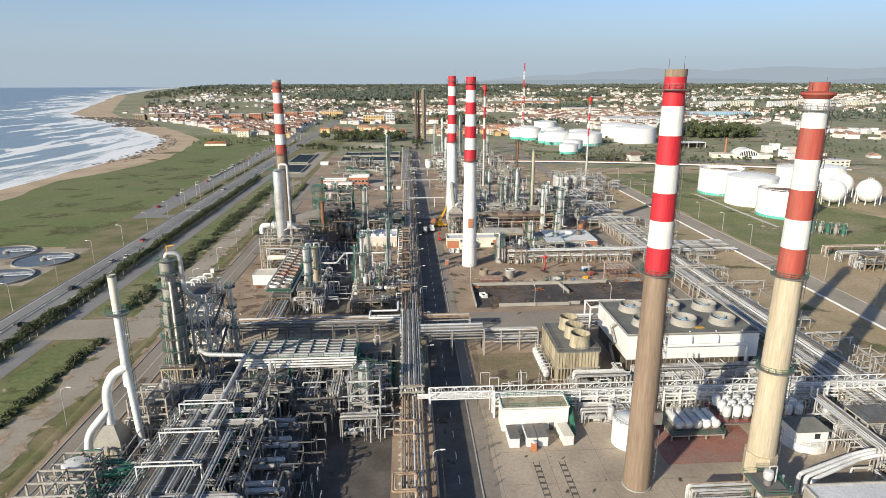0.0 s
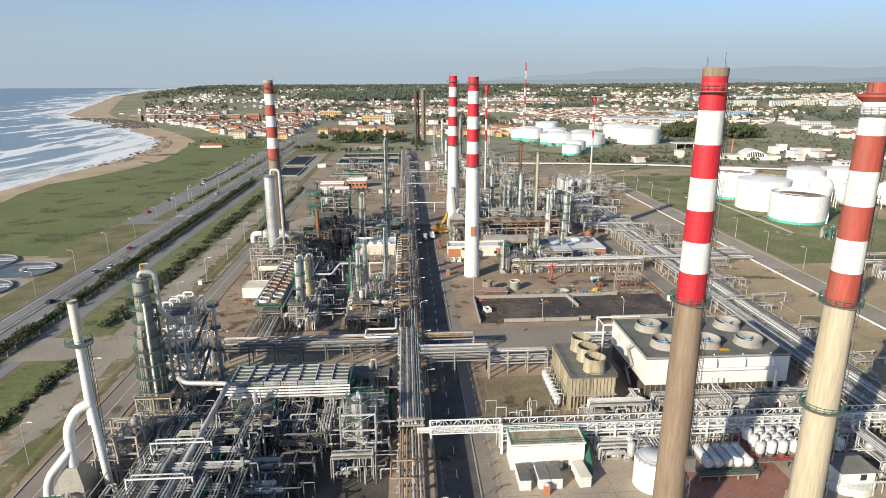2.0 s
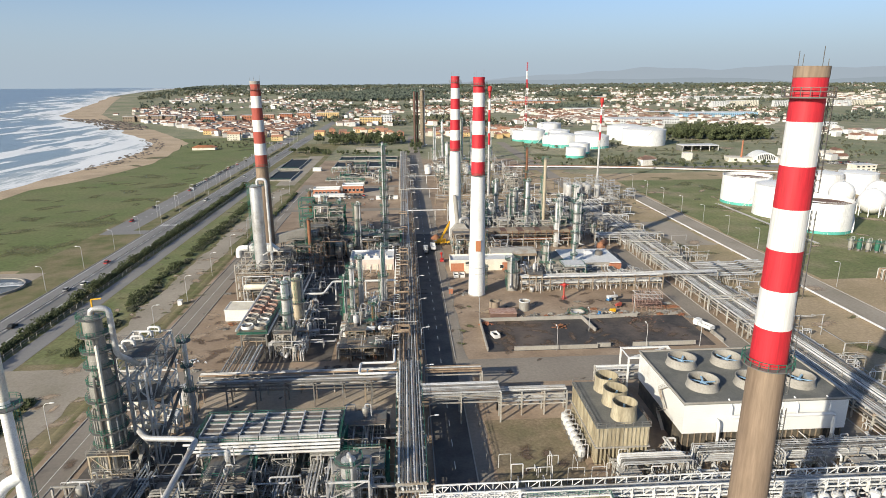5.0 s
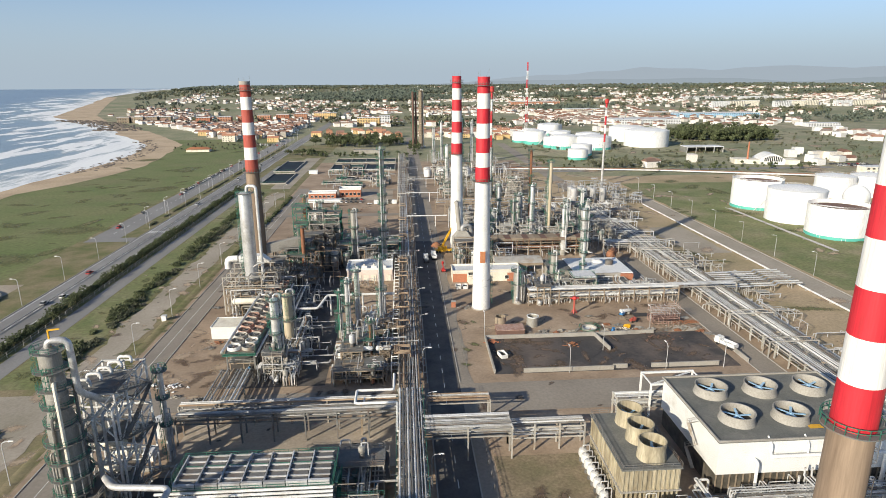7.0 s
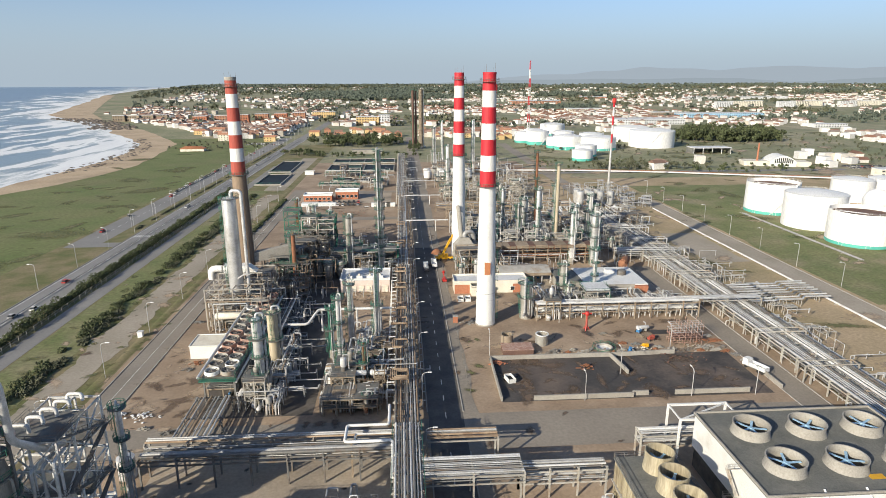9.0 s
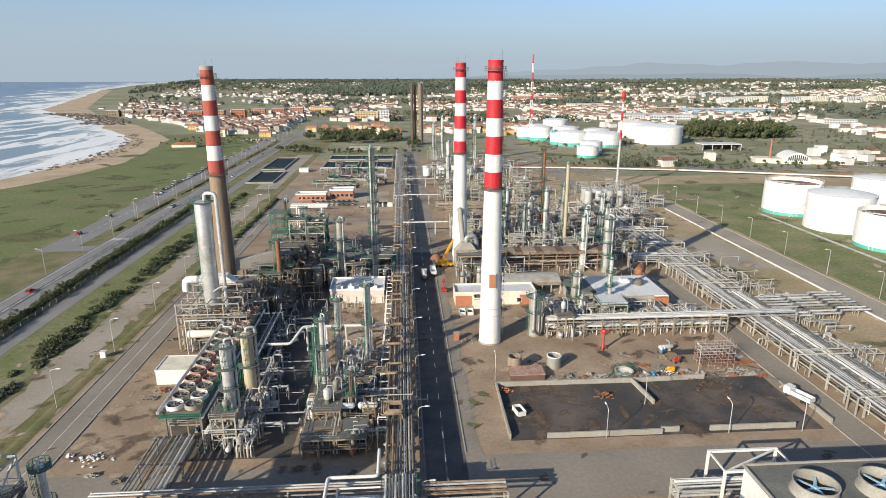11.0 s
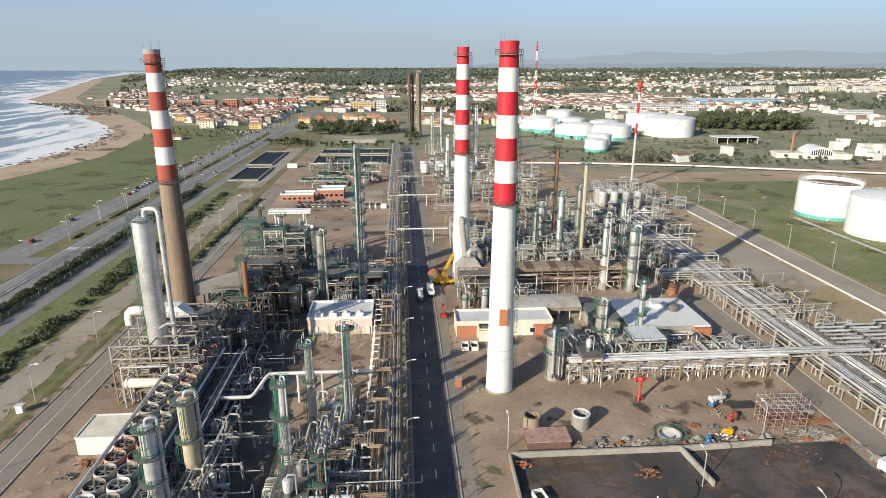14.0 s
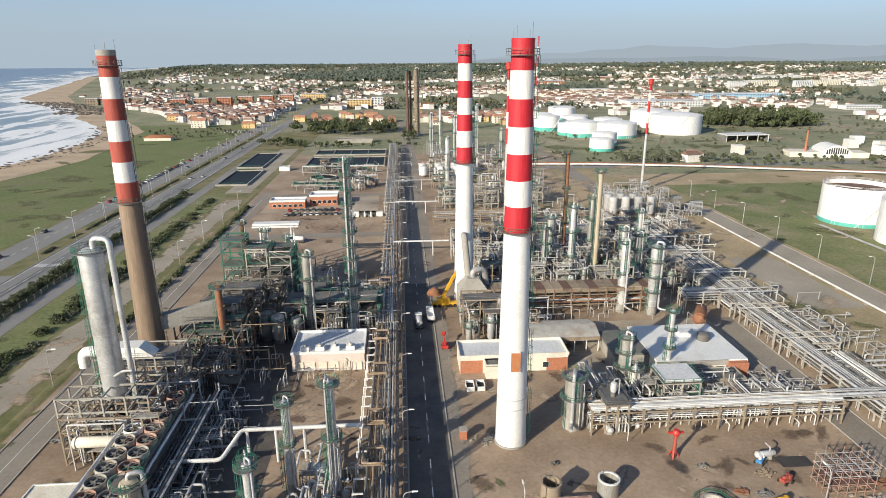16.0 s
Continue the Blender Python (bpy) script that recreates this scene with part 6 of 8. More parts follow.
building(21.0, 141.0, 16.8, 5.8, 6.2, "white", "towerconc", "white flat-roofed switch house with a green rail", "switch house", 0.3, doors=((9, 1.2, 2.2), (12, 1.2, 2.2)))
solid("roof_rail", Geo().rail([(21.1, 141.1, 6.66), (37.7, 141.1, 6.66), (37.7, 146.7, 6.66), (21.1, 146.7, 6.66)], closed=True), "green", "green safety rail on the switch house roof", "railing")
_t = thing("outside_stair", "green steel stair beside the switch house", "stair", 38.6, 140)
part("flight", Geo().beam((0, -2, 0.1), (0, 5, 6.5), 1.0, 0.2), "green", _t)
part("handrail", Geo().rail([(0.5, -2, 0.1), (0.5, 5, 6.5)]), "green", _t)


def container(x, y, rz, wall, roof="conc", label="small steel site container", l=6.0, w=2.45, h=2.6):
    t = thing("container", label, "container", x, y, 0.12, rz, group="site containers")
    part("body", Geo().box(-w / 2, -l / 2, 0.1, w / 2, l / 2, h), wall, t)
    g = Geo()
    for i in range(12):
        b = -l / 2 + 0.3 + i * (l - 0.6) / 11
        g.box(-w / 2 - 0.05, b, 0.2, w / 2 + 0.05, b + 0.22, h - 0.15)
    part("ribs", g, wall, t)
    part("roof", Geo().box(-w / 2 - 0.06, -l / 2 - 0.06, h, w / 2 + 0.06, l / 2 + 0.06, h + 0.08), roof, t)
    part("door", Geo().box(-w / 2 + 0.15, -l / 2 - 0.06, 0.25, -0.03, -l / 2 + 0.02, h - 0.2).box(0.03, -l / 2 - 0.06, 0.25, w / 2 - 0.15, -l / 2 + 0.02, h - 0.2), "redpaint" if wall == "redpaint" else "palegrey", t)
    return t


container(23.0, 136.6, 0, "palegrey", "steel", "grey steel site container in the yard")
container(27.2, 136.8, 0, "palegrey", "steel", "grey site container with rusty edges")
container(29.9, 136.8, 0, "white", "steel", "white site container with red trim")
container(36.0, 136.8, 4, "cream", "cream", "cream steel site container in the yard")
_t = thing("portable_cabin", "small orange portable cabin", "cabin", 27.4, 132.6)
part("body", Geo().box(-0.6, -0.6, 0.1, 0.6, 0.6, 2.3), "orangepaint", _t)
part("roof", Geo().turned(0, 0, [(0.85, 2.3), (0.3, 2.6)], 4), "white", _t)
building(-27.5, 318.5, 20, 14, 5.2, "pinkwall", "palegrey", "low pinkish plant building with a pale flat roof", "plant building", 0.7, (), (), "white")
for _i in range(6):
    _t = thing("wall_panel", "pale framed panel on the plant building wall", "panel", -26.5 + _i * 3.2, 318.4, group="wall panels")
    part("leaf", Geo().box(0, -0.12, 0.2, 2.2, 0.02, 3.0), "cream", _t)
for _i in range(4):
    _t = thing("roof_unit", "pale ventilation unit on the plant building roof", "ventilation unit", -24 + _i * 4.2, 320.8, 5.4, group="roof units")
    part("housing", Geo().box(-1.2, -0.9, 0, 1.2, 0.9, 1.3), "white", _t)
    part("hood", Geo().path([(0, 0, 1.2), (0, 0, 1.9), (0, -1.2, 1.9)], 0.4, 8), "cream", _t)
_b = building(18.8, 314, 30, 9.5, 4.6, "cream", "palegrey", "low cream building with orange brick ends and pale roof", "plant building", 0.7, ((7, 1.2, 1.6, 1.5), (23, 1.2, 1.6, 1.5)), (), "cream")
part("brick_panel", Geo().box(0.05, -0.07, 0.1, 6.2, -0.01, 3.9), "brick", _b, "orange brick facing")
part("brick_panel", Geo().box(24, -0.07, 0.1, 29.95, -0.01, 3.9), "brick", _b, "orange brick facing")
building(25.5, 310.5, 7, 3.6, 3.8, "cream", "roofgrey", "cream annex of the brick building", "annex", 0.4)
_t = thing("open_shed", "long open shed with a pitched grey roof", "shed", 39, 324)
part("roof", Geo().add([(0, 0, 5), (22, 0, 5), (22, 5, 6.6), (0, 5, 6.6), (22, 12, 5.2), (0, 12, 5.2), (0, 0, 4.8), (22, 0, 4.8), (22, 12, 5.0), (0, 12, 5.0)], [(0, 1, 2, 3), (3, 2, 4, 5), (6, 9, 8, 7), (0, 6, 7, 1), (5, 4, 8, 9), (0, 3, 5, 9, 6), (1, 7, 8, 4, 2)]), "pale", _t)
part("fascia", Geo().box(0, -0.1, 3.8, 22, 0, 5), "beam", _t)
for _i in range(7):
    for _b in (0.3, 11.7):
        part("post", Geo().beam((0.3 + _i * 3.56, _b, 0), (0.3 + _i * 3.56, _b, 4.9), 0.25), "white", _t)
for _i in range(4):
    pump(42 + _i * 5, 330)
# office with a white roof
_t = thing("office", "low control building with a white roof and brick ends", "office", 62, 306)
part("wall", Geo().box(10, 2, 0, 34, 24, 4.2), "cream", _t)
part("wall", Geo().box(0, 8, 0, 10, 22, 4.0), "conc", _t)
part("brick_end", Geo().box(29, 0, 0, 34.2, 2, 4.4).box(34, 2, 0, 34.3, 8, 4.4), "brick", _t, "orange brick corner")
part("roof", Geo().box(9.5, 1.5, 4.2, 34.6, 24.5, 4.8), "white", _t, "bright white flat roof")
part("roof", Geo().box(-0.5, 7.5, 4.0, 9.5, 22.5, 4.6), "roofgrey", _t, "grey flat roof")
part("fascia", Geo().box(9.3, 1.2, 3.4, 29, 1.5, 4.85), "conc", _t)
for _i in range(6):
    _o = part("window", Geo().box(12 + _i * 2.8, 1.88, 1.0, 14.2 + _i * 2.8, 2.02, 2.8), "white", _t)
    part("pane", Geo().box(12.1 + _i * 2.8, 1.82, 1.1, 14.1 + _i * 2.8, 1.9, 2.7), "glass", _o)
part("roof_tank", Geo().turned(28, 14, [(1.8, 4.8), (1.8, 6.6), (1.2, 7)], 16), "steel", _t)
part("roof_box", Geo().box(22, 16, 4.8, 26, 19, 6.2), "palegrey", _t)
building(-68.6, 260, 12.6, 9, 4.2, "white", "cream", "white shed with a cream flat roof", "shed", 0.2)
building(76, 300, 16, 6, 3.0, "conc", "roofgrey", "low concrete pump house", "pump house", 0.3)
# low brick offices farther off
building(-72, 514, 20, 9, 4, "brick", "palegrey", "low brick office with a white roof edge", "office", 0.9, tuple((1.5 + _i * 3, 1.2, 2, 1.4) for _i in range(6)), (), "white")
building(-50, 520, 16, 10, 5.5, "brick", "palegrey", "taller brick office with a white roof edge", "office", 1.0, tuple((1.5 + _i * 3, 1.5, 2, 1.8) for _i in range(5)), (), "white")
for _i in range(4):
    container(-20 + _i * 3.4, 492, 90, "white", "white", "white site container in a row")
building(-90, 640, 8, 5, 3, "white", "palegrey", "small white hut beside the ponds", "hut", 0.2)
building(-60, 800, 36, 10, 4, "conc", "roofgrey", "low grey building before the pines", "building", 0.3)
# round control house on a white drum base
_t = thing("control_house", "small white house with dark roof on a round white base", "house", 93.6, 132)
part("base", Geo().turned(0, 0, [(5.4, 0), (5.4, 2.0)], 32), "white", _t)
part("wall", Geo().box(-3.8, -3.2, 2.0, 3.8, 3.2, 5.0), "white", _t)
part("roof", Geo().add([(-4.4, -3.8, 5), (4.4, -3.8, 5), (4.4, 3.8, 5), (-4.4, 3.8, 5), (-2, 0, 6.8), (2, 0, 6.8)], [(0, 1, 5, 4), (1, 2, 5), (2, 3, 4, 5), (3, 0, 4), (3, 2, 1, 0)]), "roofgrey", _t)
part("window", Geo().box(0.5, -3.3, 2.9, 1.8, -3.15, 4.3), "glass", _t)
part("handrail", Geo().hoop_rail(0, 0, 5.3, 2.0, n=20), "white", _t)

# white tank, tank rows and pumps in the front yard
_t = thing("storage_tank", "plain white yard tank with a railed top", "tank", 51.2, 134.4)
part("shell", Geo().turned(0, 0, [(4.2, 0), (4.2, 6.4), (4.0, 6.6), (0.3, 7.1)], 36), "white", _t)
part("handrail", Geo().hoop_rail(0, 0, 4.1, 6.5, n=20), "steel", _t)
for _i in range(5):
    exchanger(64.4 + _i * 2.3, 139, 1.6, 6.5, 2.0, 90, "pipewhite", "white lying gas tank in a row")
structure(62, 134.5, 13, 9, (1.5,), 3, 2, "conc", "green", "low green-railed rack under the gas tanks", False)
for _i in range(7):
    for _j in range(3):
        drum(78 + _i * 2.7 + (2.6 if _i > 3 else 0), 139.5 + _j * 2.7, 2.1, 4.0, 2.1, "pipewhite", "white filter vessel in a cluster", False)
structure(76.5, 138, 22.5, 8.5, (2.0,), 3, 2, "steel", "redpaint", "low steel deck under the filter vessels", False)
process_block(101, 118, 116, 144, 64, 1, 4, 4, 4, 4, 6, mats=BRIGHT)
process_block(42, 142, 60, 146, 65, 0, 2, 2, 2, 4, 4, mats=BRIGHT)
process_block(54, 102, 74, 112, 66, 1, 3, 3, 3, 3, 6)
process_block(44, 156, 60, 163, 67, 0, 2, 2, 2, 3, 4, mats=BRIGHT)
process_block(62, 158, 112, 166, 68, 0, 4, 3, 4, 6, 4, mats=BRIGHT)
_t = thing("u_pipes", "white looped pipes standing over the yard", "pipes", 80.5, 114)
for _i in range(3):
    part("pipe", Geo().path([(_i * 0.9, -_i, 0), (_i * 0.9, -_i, 4.5), (16, 6 - _i, 4.5), (20, 6 - _i, 5.5), (34, 6 - _i, 5.5)], 0.45, 10), "pipewhite", _t)

building(76, 97, 40, 9, 7.6, "conc", "palegrey", "long workshop with a pale grey roof", "workshop", 0.3)

# ---- walls round the black paving ----
_t = thing("yard_wall", "low pale concrete walls round the black paving", "wall", 0, 0, kind="structure")
for _a, _b in (((24.4, 227.6), (24.8, 252.8)), ((33.2, 227.6), (61, 227.6)), ((61, 228.4), (65.5, 228.4)), ((73, 228.2), (94.4, 228.2)), ((24.8, 252.8), (64, 252.8)), ((64, 252.8), (84, 253.6)), ((64.3, 240.8), (62.8, 252.8)), ((104.3, 229), (104.3, 244))):
    part("wall_section", Geo().beam((_a[0], _a[1], 0.75), (_b[0], _b[1], 0.75), 0.45, 1.5), "conc", _t)

building(29.4, 255.4, 9.6, 5.4, 1.9, "deckrust", "fanred", "low shed with a dull red flat roof", "shed", 0)

# ---- storage tanks ----
def tank(x, y, r, h, roof="cone", band=False, label="", seed=0):
    t = thing("storage_tank", label or "large white storage tank with spiral stair", "tank", x, y, group="storage tanks")
    z0 = 0.0
    if band:
        part("base_band", Geo().turned(0, 0, [(r + 0.03, 0), (r + 0.03, h * band)], 48), "tealband", t, "teal painted foot band")
    if roof == "open":
        part("shell", Geo().hoop(0, 0, r - 0.15, r, 0, h, 56), "tankwhite", t)
        part("floating_roof", Geo().turned(0, 0, [(r - 0.3, h - 2.6), (r - 0.3, h - 2.2)], 48), "deckrust", t, "rust-brown floating roof")
        part("rolling_ladder", Geo().beam((-r + 0.5, 0, h), (r * 0.1, 0, h - 2.0), 1.0, 0.3), "white", t)
    else:
        part("shell", Geo().turned(0, 0, [(r, 0), (r, h)], 56), "tankwhite", t)
        part("roof", Geo().turned(0, 0, [(r + 0.08, h), (r + 0.08, h + 0.12), (r * 0.6, h + r * 0.08), (0.3, h + r * 0.12)], 48), "tankwhite", t)
    g = Geo()
    for k in range(2, 5):
        g.hoop(0, 0, r - 0.02, r + 0.07, h * k / 5, h * k / 5 + 0.15, 56)
    part("wind_girder", g, "tankwhite", t)
    part("handrail", Geo().hoop_rail(0, 0, r, h, n=28), "white", t)
    g = Geo()
    a0 = radians(200 + 37 * seed)
    for k in range(10):
        a, b = a0 + k * 0.09 * 18 / r, a0 + (k + 1) * 0.09 * 18 / r
        g.beam(((r + 0.5) * math.cos(a), (r + 0.5) * math.sin(a), h * k / 10), ((r + 0.5) * math.cos(b), (r + 0.5) * math.sin(b), h * (k + 1) / 10), 0.8, 0.25)
    part("stair", g, "palegrey", t)
    return t


tank(240, 460, 16, 19.5, "open", 0.1, "large white tank with a rusty floating roof", 1)
tank(241, 419, 16.5, 19.5, "cone", False, "", 2)
tank(241, 380, 16, 17.5, "open", 0.1, "large white tank with a rusty floating roof", 3)
tank(319, 492, 13.5, 15, "cone", False, "", 4)
tank(347, 492, 13.5, 15, "cone", False, "", 5)
tank(300, 320, 16, 16, "cone", False, "", 6)
for _i, (_x, _y, _r, _h, _b) in enumerate(((316, 922, 24, 19, 0), (317, 850, 28, 20, 0), (178, 890, 15, 17, 0.25), (224, 1000, 18, 18, 0.3), (202, 830, 17, 16, 0.25), (238, 822, 22, 15, 0.2), (190, 722, 11, 11, 0.25), (192, 845, 12, 13, 0.25), (164, 915, 12, 14, 0.2), (205, 760, 12, 12, 0.2), (216, 905, 15, 15, 0.25), (248, 880, 16, 14, 0.2), (186, 955, 13, 14, 0))):
    tank(_x, _y, _r, _h, "cone", _b, "white storage tank with teal foot in the far tank farm" if _b else "", _i)
# ball tanks
for _i in range(4):
    _t = thing("ball_tank", "white ball-shaped gas tank on legs", "tank", 296 + (_i % 2) * 26, 411 + (_i // 2) * 28, group="ball tanks")
    part("ball", Geo().turned(0, 0, [(8 * math.sin(math.pi * k / 14) + 0.01, 9.5 - 8 * math.cos(math.pi * k / 14)) for k in range(15)], 28), "tankwhite", _t)
    for _k in range(8):
        _a = _k * 0.785
        part("leg", Geo().tube((7.6 * math.cos(_a), 7.6 * math.sin(_a), 0), (7.6 * math.cos(_a), 7.6 * math.sin(_a), 9.0), 0.35), "white", _t)
    part("top_platform", Geo().hoop_rail(0, 0, 2, 17.4, n=10).hoop(0, 0, 0.2, 2.1, 17.2, 17.4, 14), "white", _t)
# bunds and tank pipework
pipe_run(218, 346, 0.7, 0, 110, 3, 1.0, 0.16, ("galv", "pipewhite"), "low white pipes on the tank meadow", False, 5)
for _i in range(6):
    drum(226 + _i * 3.2, 334 - _i * 2, 0.1, 6.5, 2.2, "green" if _i % 2 else "vessel", "slim green-grey drum beside the road")
process_block(205, 250, 240, 300, 69, 1, 4, 3, 4, 3, 5)
building(200, 212, 26, 12, 4.0, "cream", "palegrey", "low cream pump building with pipes on its roof", "pump building", 0.4)

# ---- basins, ponds, clarifiers ----
for _x, _y, _r in ((-180, 304, 13.5), (-184, 277, 13.5), (-206, 318, 13.5), (-209, 290, 9)):
    _t = thing("clarifier", "round water clarifier with a concrete rim", "clarifier", _x, _y, group="clarifiers")
    part("rim", Geo().hoop(0, 0, _r - 0.6, _r, 0, 1.0, 48), "conc", _t)
    part("water", Geo().turned(0, 0, [(_r - 0.6, 0.1), (_r - 0.6, 0.6)], 48), "clearwater", _t)
    part("bridge", Geo().beam((0, 0, 1.2), (_r, 2, 1.2), 1.2, 0.2).rail([(0, 0.6, 1.3), (_r, 2.6, 1.3)]).rail([(0, -0.6, 1.3), (_r, 1.4, 1.3)]), "palegrey", _t)
    part("centre", Geo().turned(0, 0, [(1.5, 0.6), (1.5, 1.6)], 16), "conc", _t)
patch("clarifier_paving", -222, 266, -168, 326, 0.09, "yard", "pale paving between the clarifiers")


def pond(x0, y0, x1, y1, label, grid=0, water="water"):
    t = thing("basin", label, "basin", x0, y0, group="basins")
    w, d = x1 - x0, y1 - y0
    part("rim", Geo().box(-0.8, -0.8, 0, w + 0.8, 0, 1.3).box(-0.8, d, 0, w + 0.8, d + 0.8, 1.3).box(-0.8, 0, 0, 0, d, 1.3).box(w, 0, 0, w + 0.8, d, 1.3), "conc", t)
    part("water", Geo().box(0, 0, 0.1, w, d, 0.5), water, t)
    for i in range(1, grid):
        part("divider", Geo().box(w * i / grid - 0.3, 0, 0.1, w * i / grid + 0.3, d, 1.2), "conc", t)
    part("handrail", Geo().rail([(-0.4, -0.4, 1.3), (w + 0.4, -0.4, 1.3)], step=4).rail([(-0.4, d + 0.4, 1.3), (w + 0.4, d + 0.4, 1.3)], step=4), "green", t)
    return t


pond(-122, 585, -102, 640, "dark lined holding pond with concrete rim")
pond(-125, 655, -106, 730, "dark lined holding pond with concrete rim")
pond(-72, 655, -42, 700, "dark settling basin with dividers", 2)
pond(-38, 655, -10, 700, "dark settling basin with dividers", 2)
pond(-72, 715, -10, 745, "long settling basin with concrete dividers", 4)
pond(-50, 560, -36, 572, "green-railed water treatment basin", 3)
pond(-70, 580, -40, 590, "green-railed water treatment basin", 4)
for _x, _y in ((-52, 606), (-28, 600)):
    _t = thing("clarifier", "round clarifier in the water works", "clarifier", _x, _y, group="clarifiers")
    part("rim", Geo().hoop(0, 0, 9, 9.6, 0, 1.6, 36), "conc", _t)
    part("water", Geo().turned(0, 0, [(9, 0.1), (9, 0.9)], 36), "water", _t)
process_block(-70, 622, -12, 650, 70, 2, 3, 4, 5, 2, 5)
process_block(-30, 560, -12, 600, 71, 1, 4, 2, 2, 2, 6)


# ---- loose things in the works ----
def open_tank(x, y, r, h, label, rusty):
    t = thing("open_tank", label, "tank", x, y, group="cut-open tanks")
    part("shell", Geo().hoop(0, 0, r - 0.12, r, 0.1, h, 28), "beam" if rusty else "vessel", t)
    part("rim", Geo().hoop(0, 0, r - 0.3, r + 0.08, h, h + 0.25, 28), "beam" if rusty else "white", t)
    part("bottom", Geo().turned(0, 0, [(r - 0.15, 0.1), (r - 0.15, 0.3)], 28), "dark", t)
    g = Geo()
    for k in range(10):
        a = k * 0.628
        g.beam(((r - 0.3) * math.cos(a), (r - 0.3) * math.sin(a), h), ((r - 0.3) * math.cos(a), (r - 0.3) * math.sin(a), h + R.uniform(0.3, 1.2)), 0.06)
    part("bars", g, "steel", t)
    return t


open_tank(31.6, 262.5, 2.0, 4.2, "rust-brown open steel tank on bare dirt", True)
open_tank(43.4, 263.5, 2.1, 3.6, "pale open steel tank with a ragged rim", False)
_t = thing("hydrant_tower", "red steel fire monitor tower", "fire monitor", 61.5, 274)
part("mast", Geo().tube((0, 0, 0), (0, 0, 6), 0.45, 0.35, 10), "oldred", _t)
part("head", Geo().turned(0, 0, [(0.7, 5.6), (0.9, 6.2), (0.6, 6.8)], 12).beam((-1.8, 0, 6.2), (1.6, 0, 6.2), 0.4), "redpaint", _t)
for _k in range(3):
    part("foot", Geo().beam((1.2 * math.cos(_k * 2.1), 1.2 * math.sin(_k * 2.1), 0), (0, 0, 2.4), 0.2), "redpaint", _t)
_t = thing("ring_pool", "round pit ringed by a green octagonal railing", "pit", 62.8, 258.5)
part("rim", Geo().hoop(0, 0, 2.3, 2.7, 0.1, 0.9, 28), "conc", _t)
part("lining", Geo().turned(0, 0, [(2.3, 0.12), (2.3, 0.2)], 28), "white", _t)
part("handrail", Geo().hoop_rail(0, 0, 3.9, 0.1, n=8, w=0.1), "green", _t)
# scaffold
_t = thing("scaffold", "orange-brown tube scaffold standing on the dirt", "scaffold", 86, 259)
for _i in range(6):
    for _j in range(4):
        part("upright", Geo().beam((_i * 1.9, _j * 1.7, 0), (_i * 1.9, _j * 1.7, 7.2 + (_i % 2) * 0.9), 0.09), "fanred", _t)
for _z in (1.2, 3.0, 4.8, 6.6):
    _g = Geo()
    for _j in range(4):
        _g.beam((-0.3, _j * 1.7, _z), (9.8, _j * 1.7, _z), 0.09)
    for _i in range(6):
        _g.beam((_i * 1.9, -0.3, _z), (_i * 1.9, 5.4, _z), 0.09)
    part("ledger", _g, "fanred" if _z < 4 else "galv", _t)
part("planks", Geo().box(0, 0, 2.7, 9.5, 5.1, 2.76), "deckrust", _t)
# skids and machines
for _i, (_x, _y, _m, _l) in enumerate(((76, 258, "yellow", "small yellow machine on the dirt"), (80.5, 264, "oldred", "small red machine on the dirt"), (79, 270.5, "bluepaint", "small blue tank trailer"), (70, 254.8, "bluepaint", "blue crate stack beside the wall"))):
    _t = thing("machine", _l, "machine", _x, _y, 0.1, 20 * _i, group="yard machines")
    part("body", Geo().box(-1.1, -0.6, 0.4, 0.7, 0.6, 1.1), _m, _t)
    part("hood", Geo().lying((-0.7, 0, 1.35), (0.4, 0, 1.35), 0.35, 10).box(0.5, -0.5, 0.5, 1.2, 0.5, 1.7), "palegrey" if _i == 2 else _m, _t)
    for _a in (-0.9, 0.9):
        for _b in (-0.85, 0.85):
            part("wheel", Geo().tube((_a, _b - 0.12, 0.35), (_a, _b + 0.12, 0.35), 0.35, n=12), "dark", _t)


def heap(x, y, r, h, material, label, seed):
    rnd = random.Random(seed)
    g = Geo()
    for _ in range(40):
        a, k = rnd.uniform(0, 6.3), rnd.random()
        s = rnd.uniform(0.12, 0.38)
        z = h * (1 - k) * rnd.random()
        px, py = x + r * k * math.cos(a), y + r * 0.6 * k * math.sin(a)
        g.beam((px - s, py, 0.1 + z), (px + s, py + rnd.uniform(-s, s), 0.15 + z + rnd.uniform(0, 0.3)), s, s * 0.7)
    return solid("scrap_heap", g, material, label, "scrap", "stuff")


heap(52.8, 245.5, 2.8, 1.3, "rust", "heap of rusty scrap on black paving", 1)
heap(27, 250, 2.8, 1.0, "brick", "reddish rubble heap at the wall", 2)
heap(46, 255.8, 6, 0.8, "conc", "line of grey junk along the wall", 3)
heap(38, 257.5, 4, 0.7, "steel", "scattered dark scrap metal", 4)
heap(84, 250, 9, 0.5, "deckrust", "rusty bars on black paving", 5)
heap(94, 257, 5, 1.0, "conc", "pale junk along the wall", 6)
heap(75, 257, 4, 0.7, "cream", "scattered pale site junk", 7)
heap(98, 262, 4, 0.7, "rust", "reddish site junk beside the scaffold", 8)
heap(22, 283, 4, 0.8, "conc", "pallets and junk beside the chimney", 9)
heap(-70, 226, 5, 0.9, "palegrey", "pale crates on the dirt", 10)
heap(-68, 190, 5, 0.9, "steel", "dark scrap beside the lane", 11)
heap(-40, 470, 16, 1.0, "rust", "lines of rusty scrap in the yard", 12)
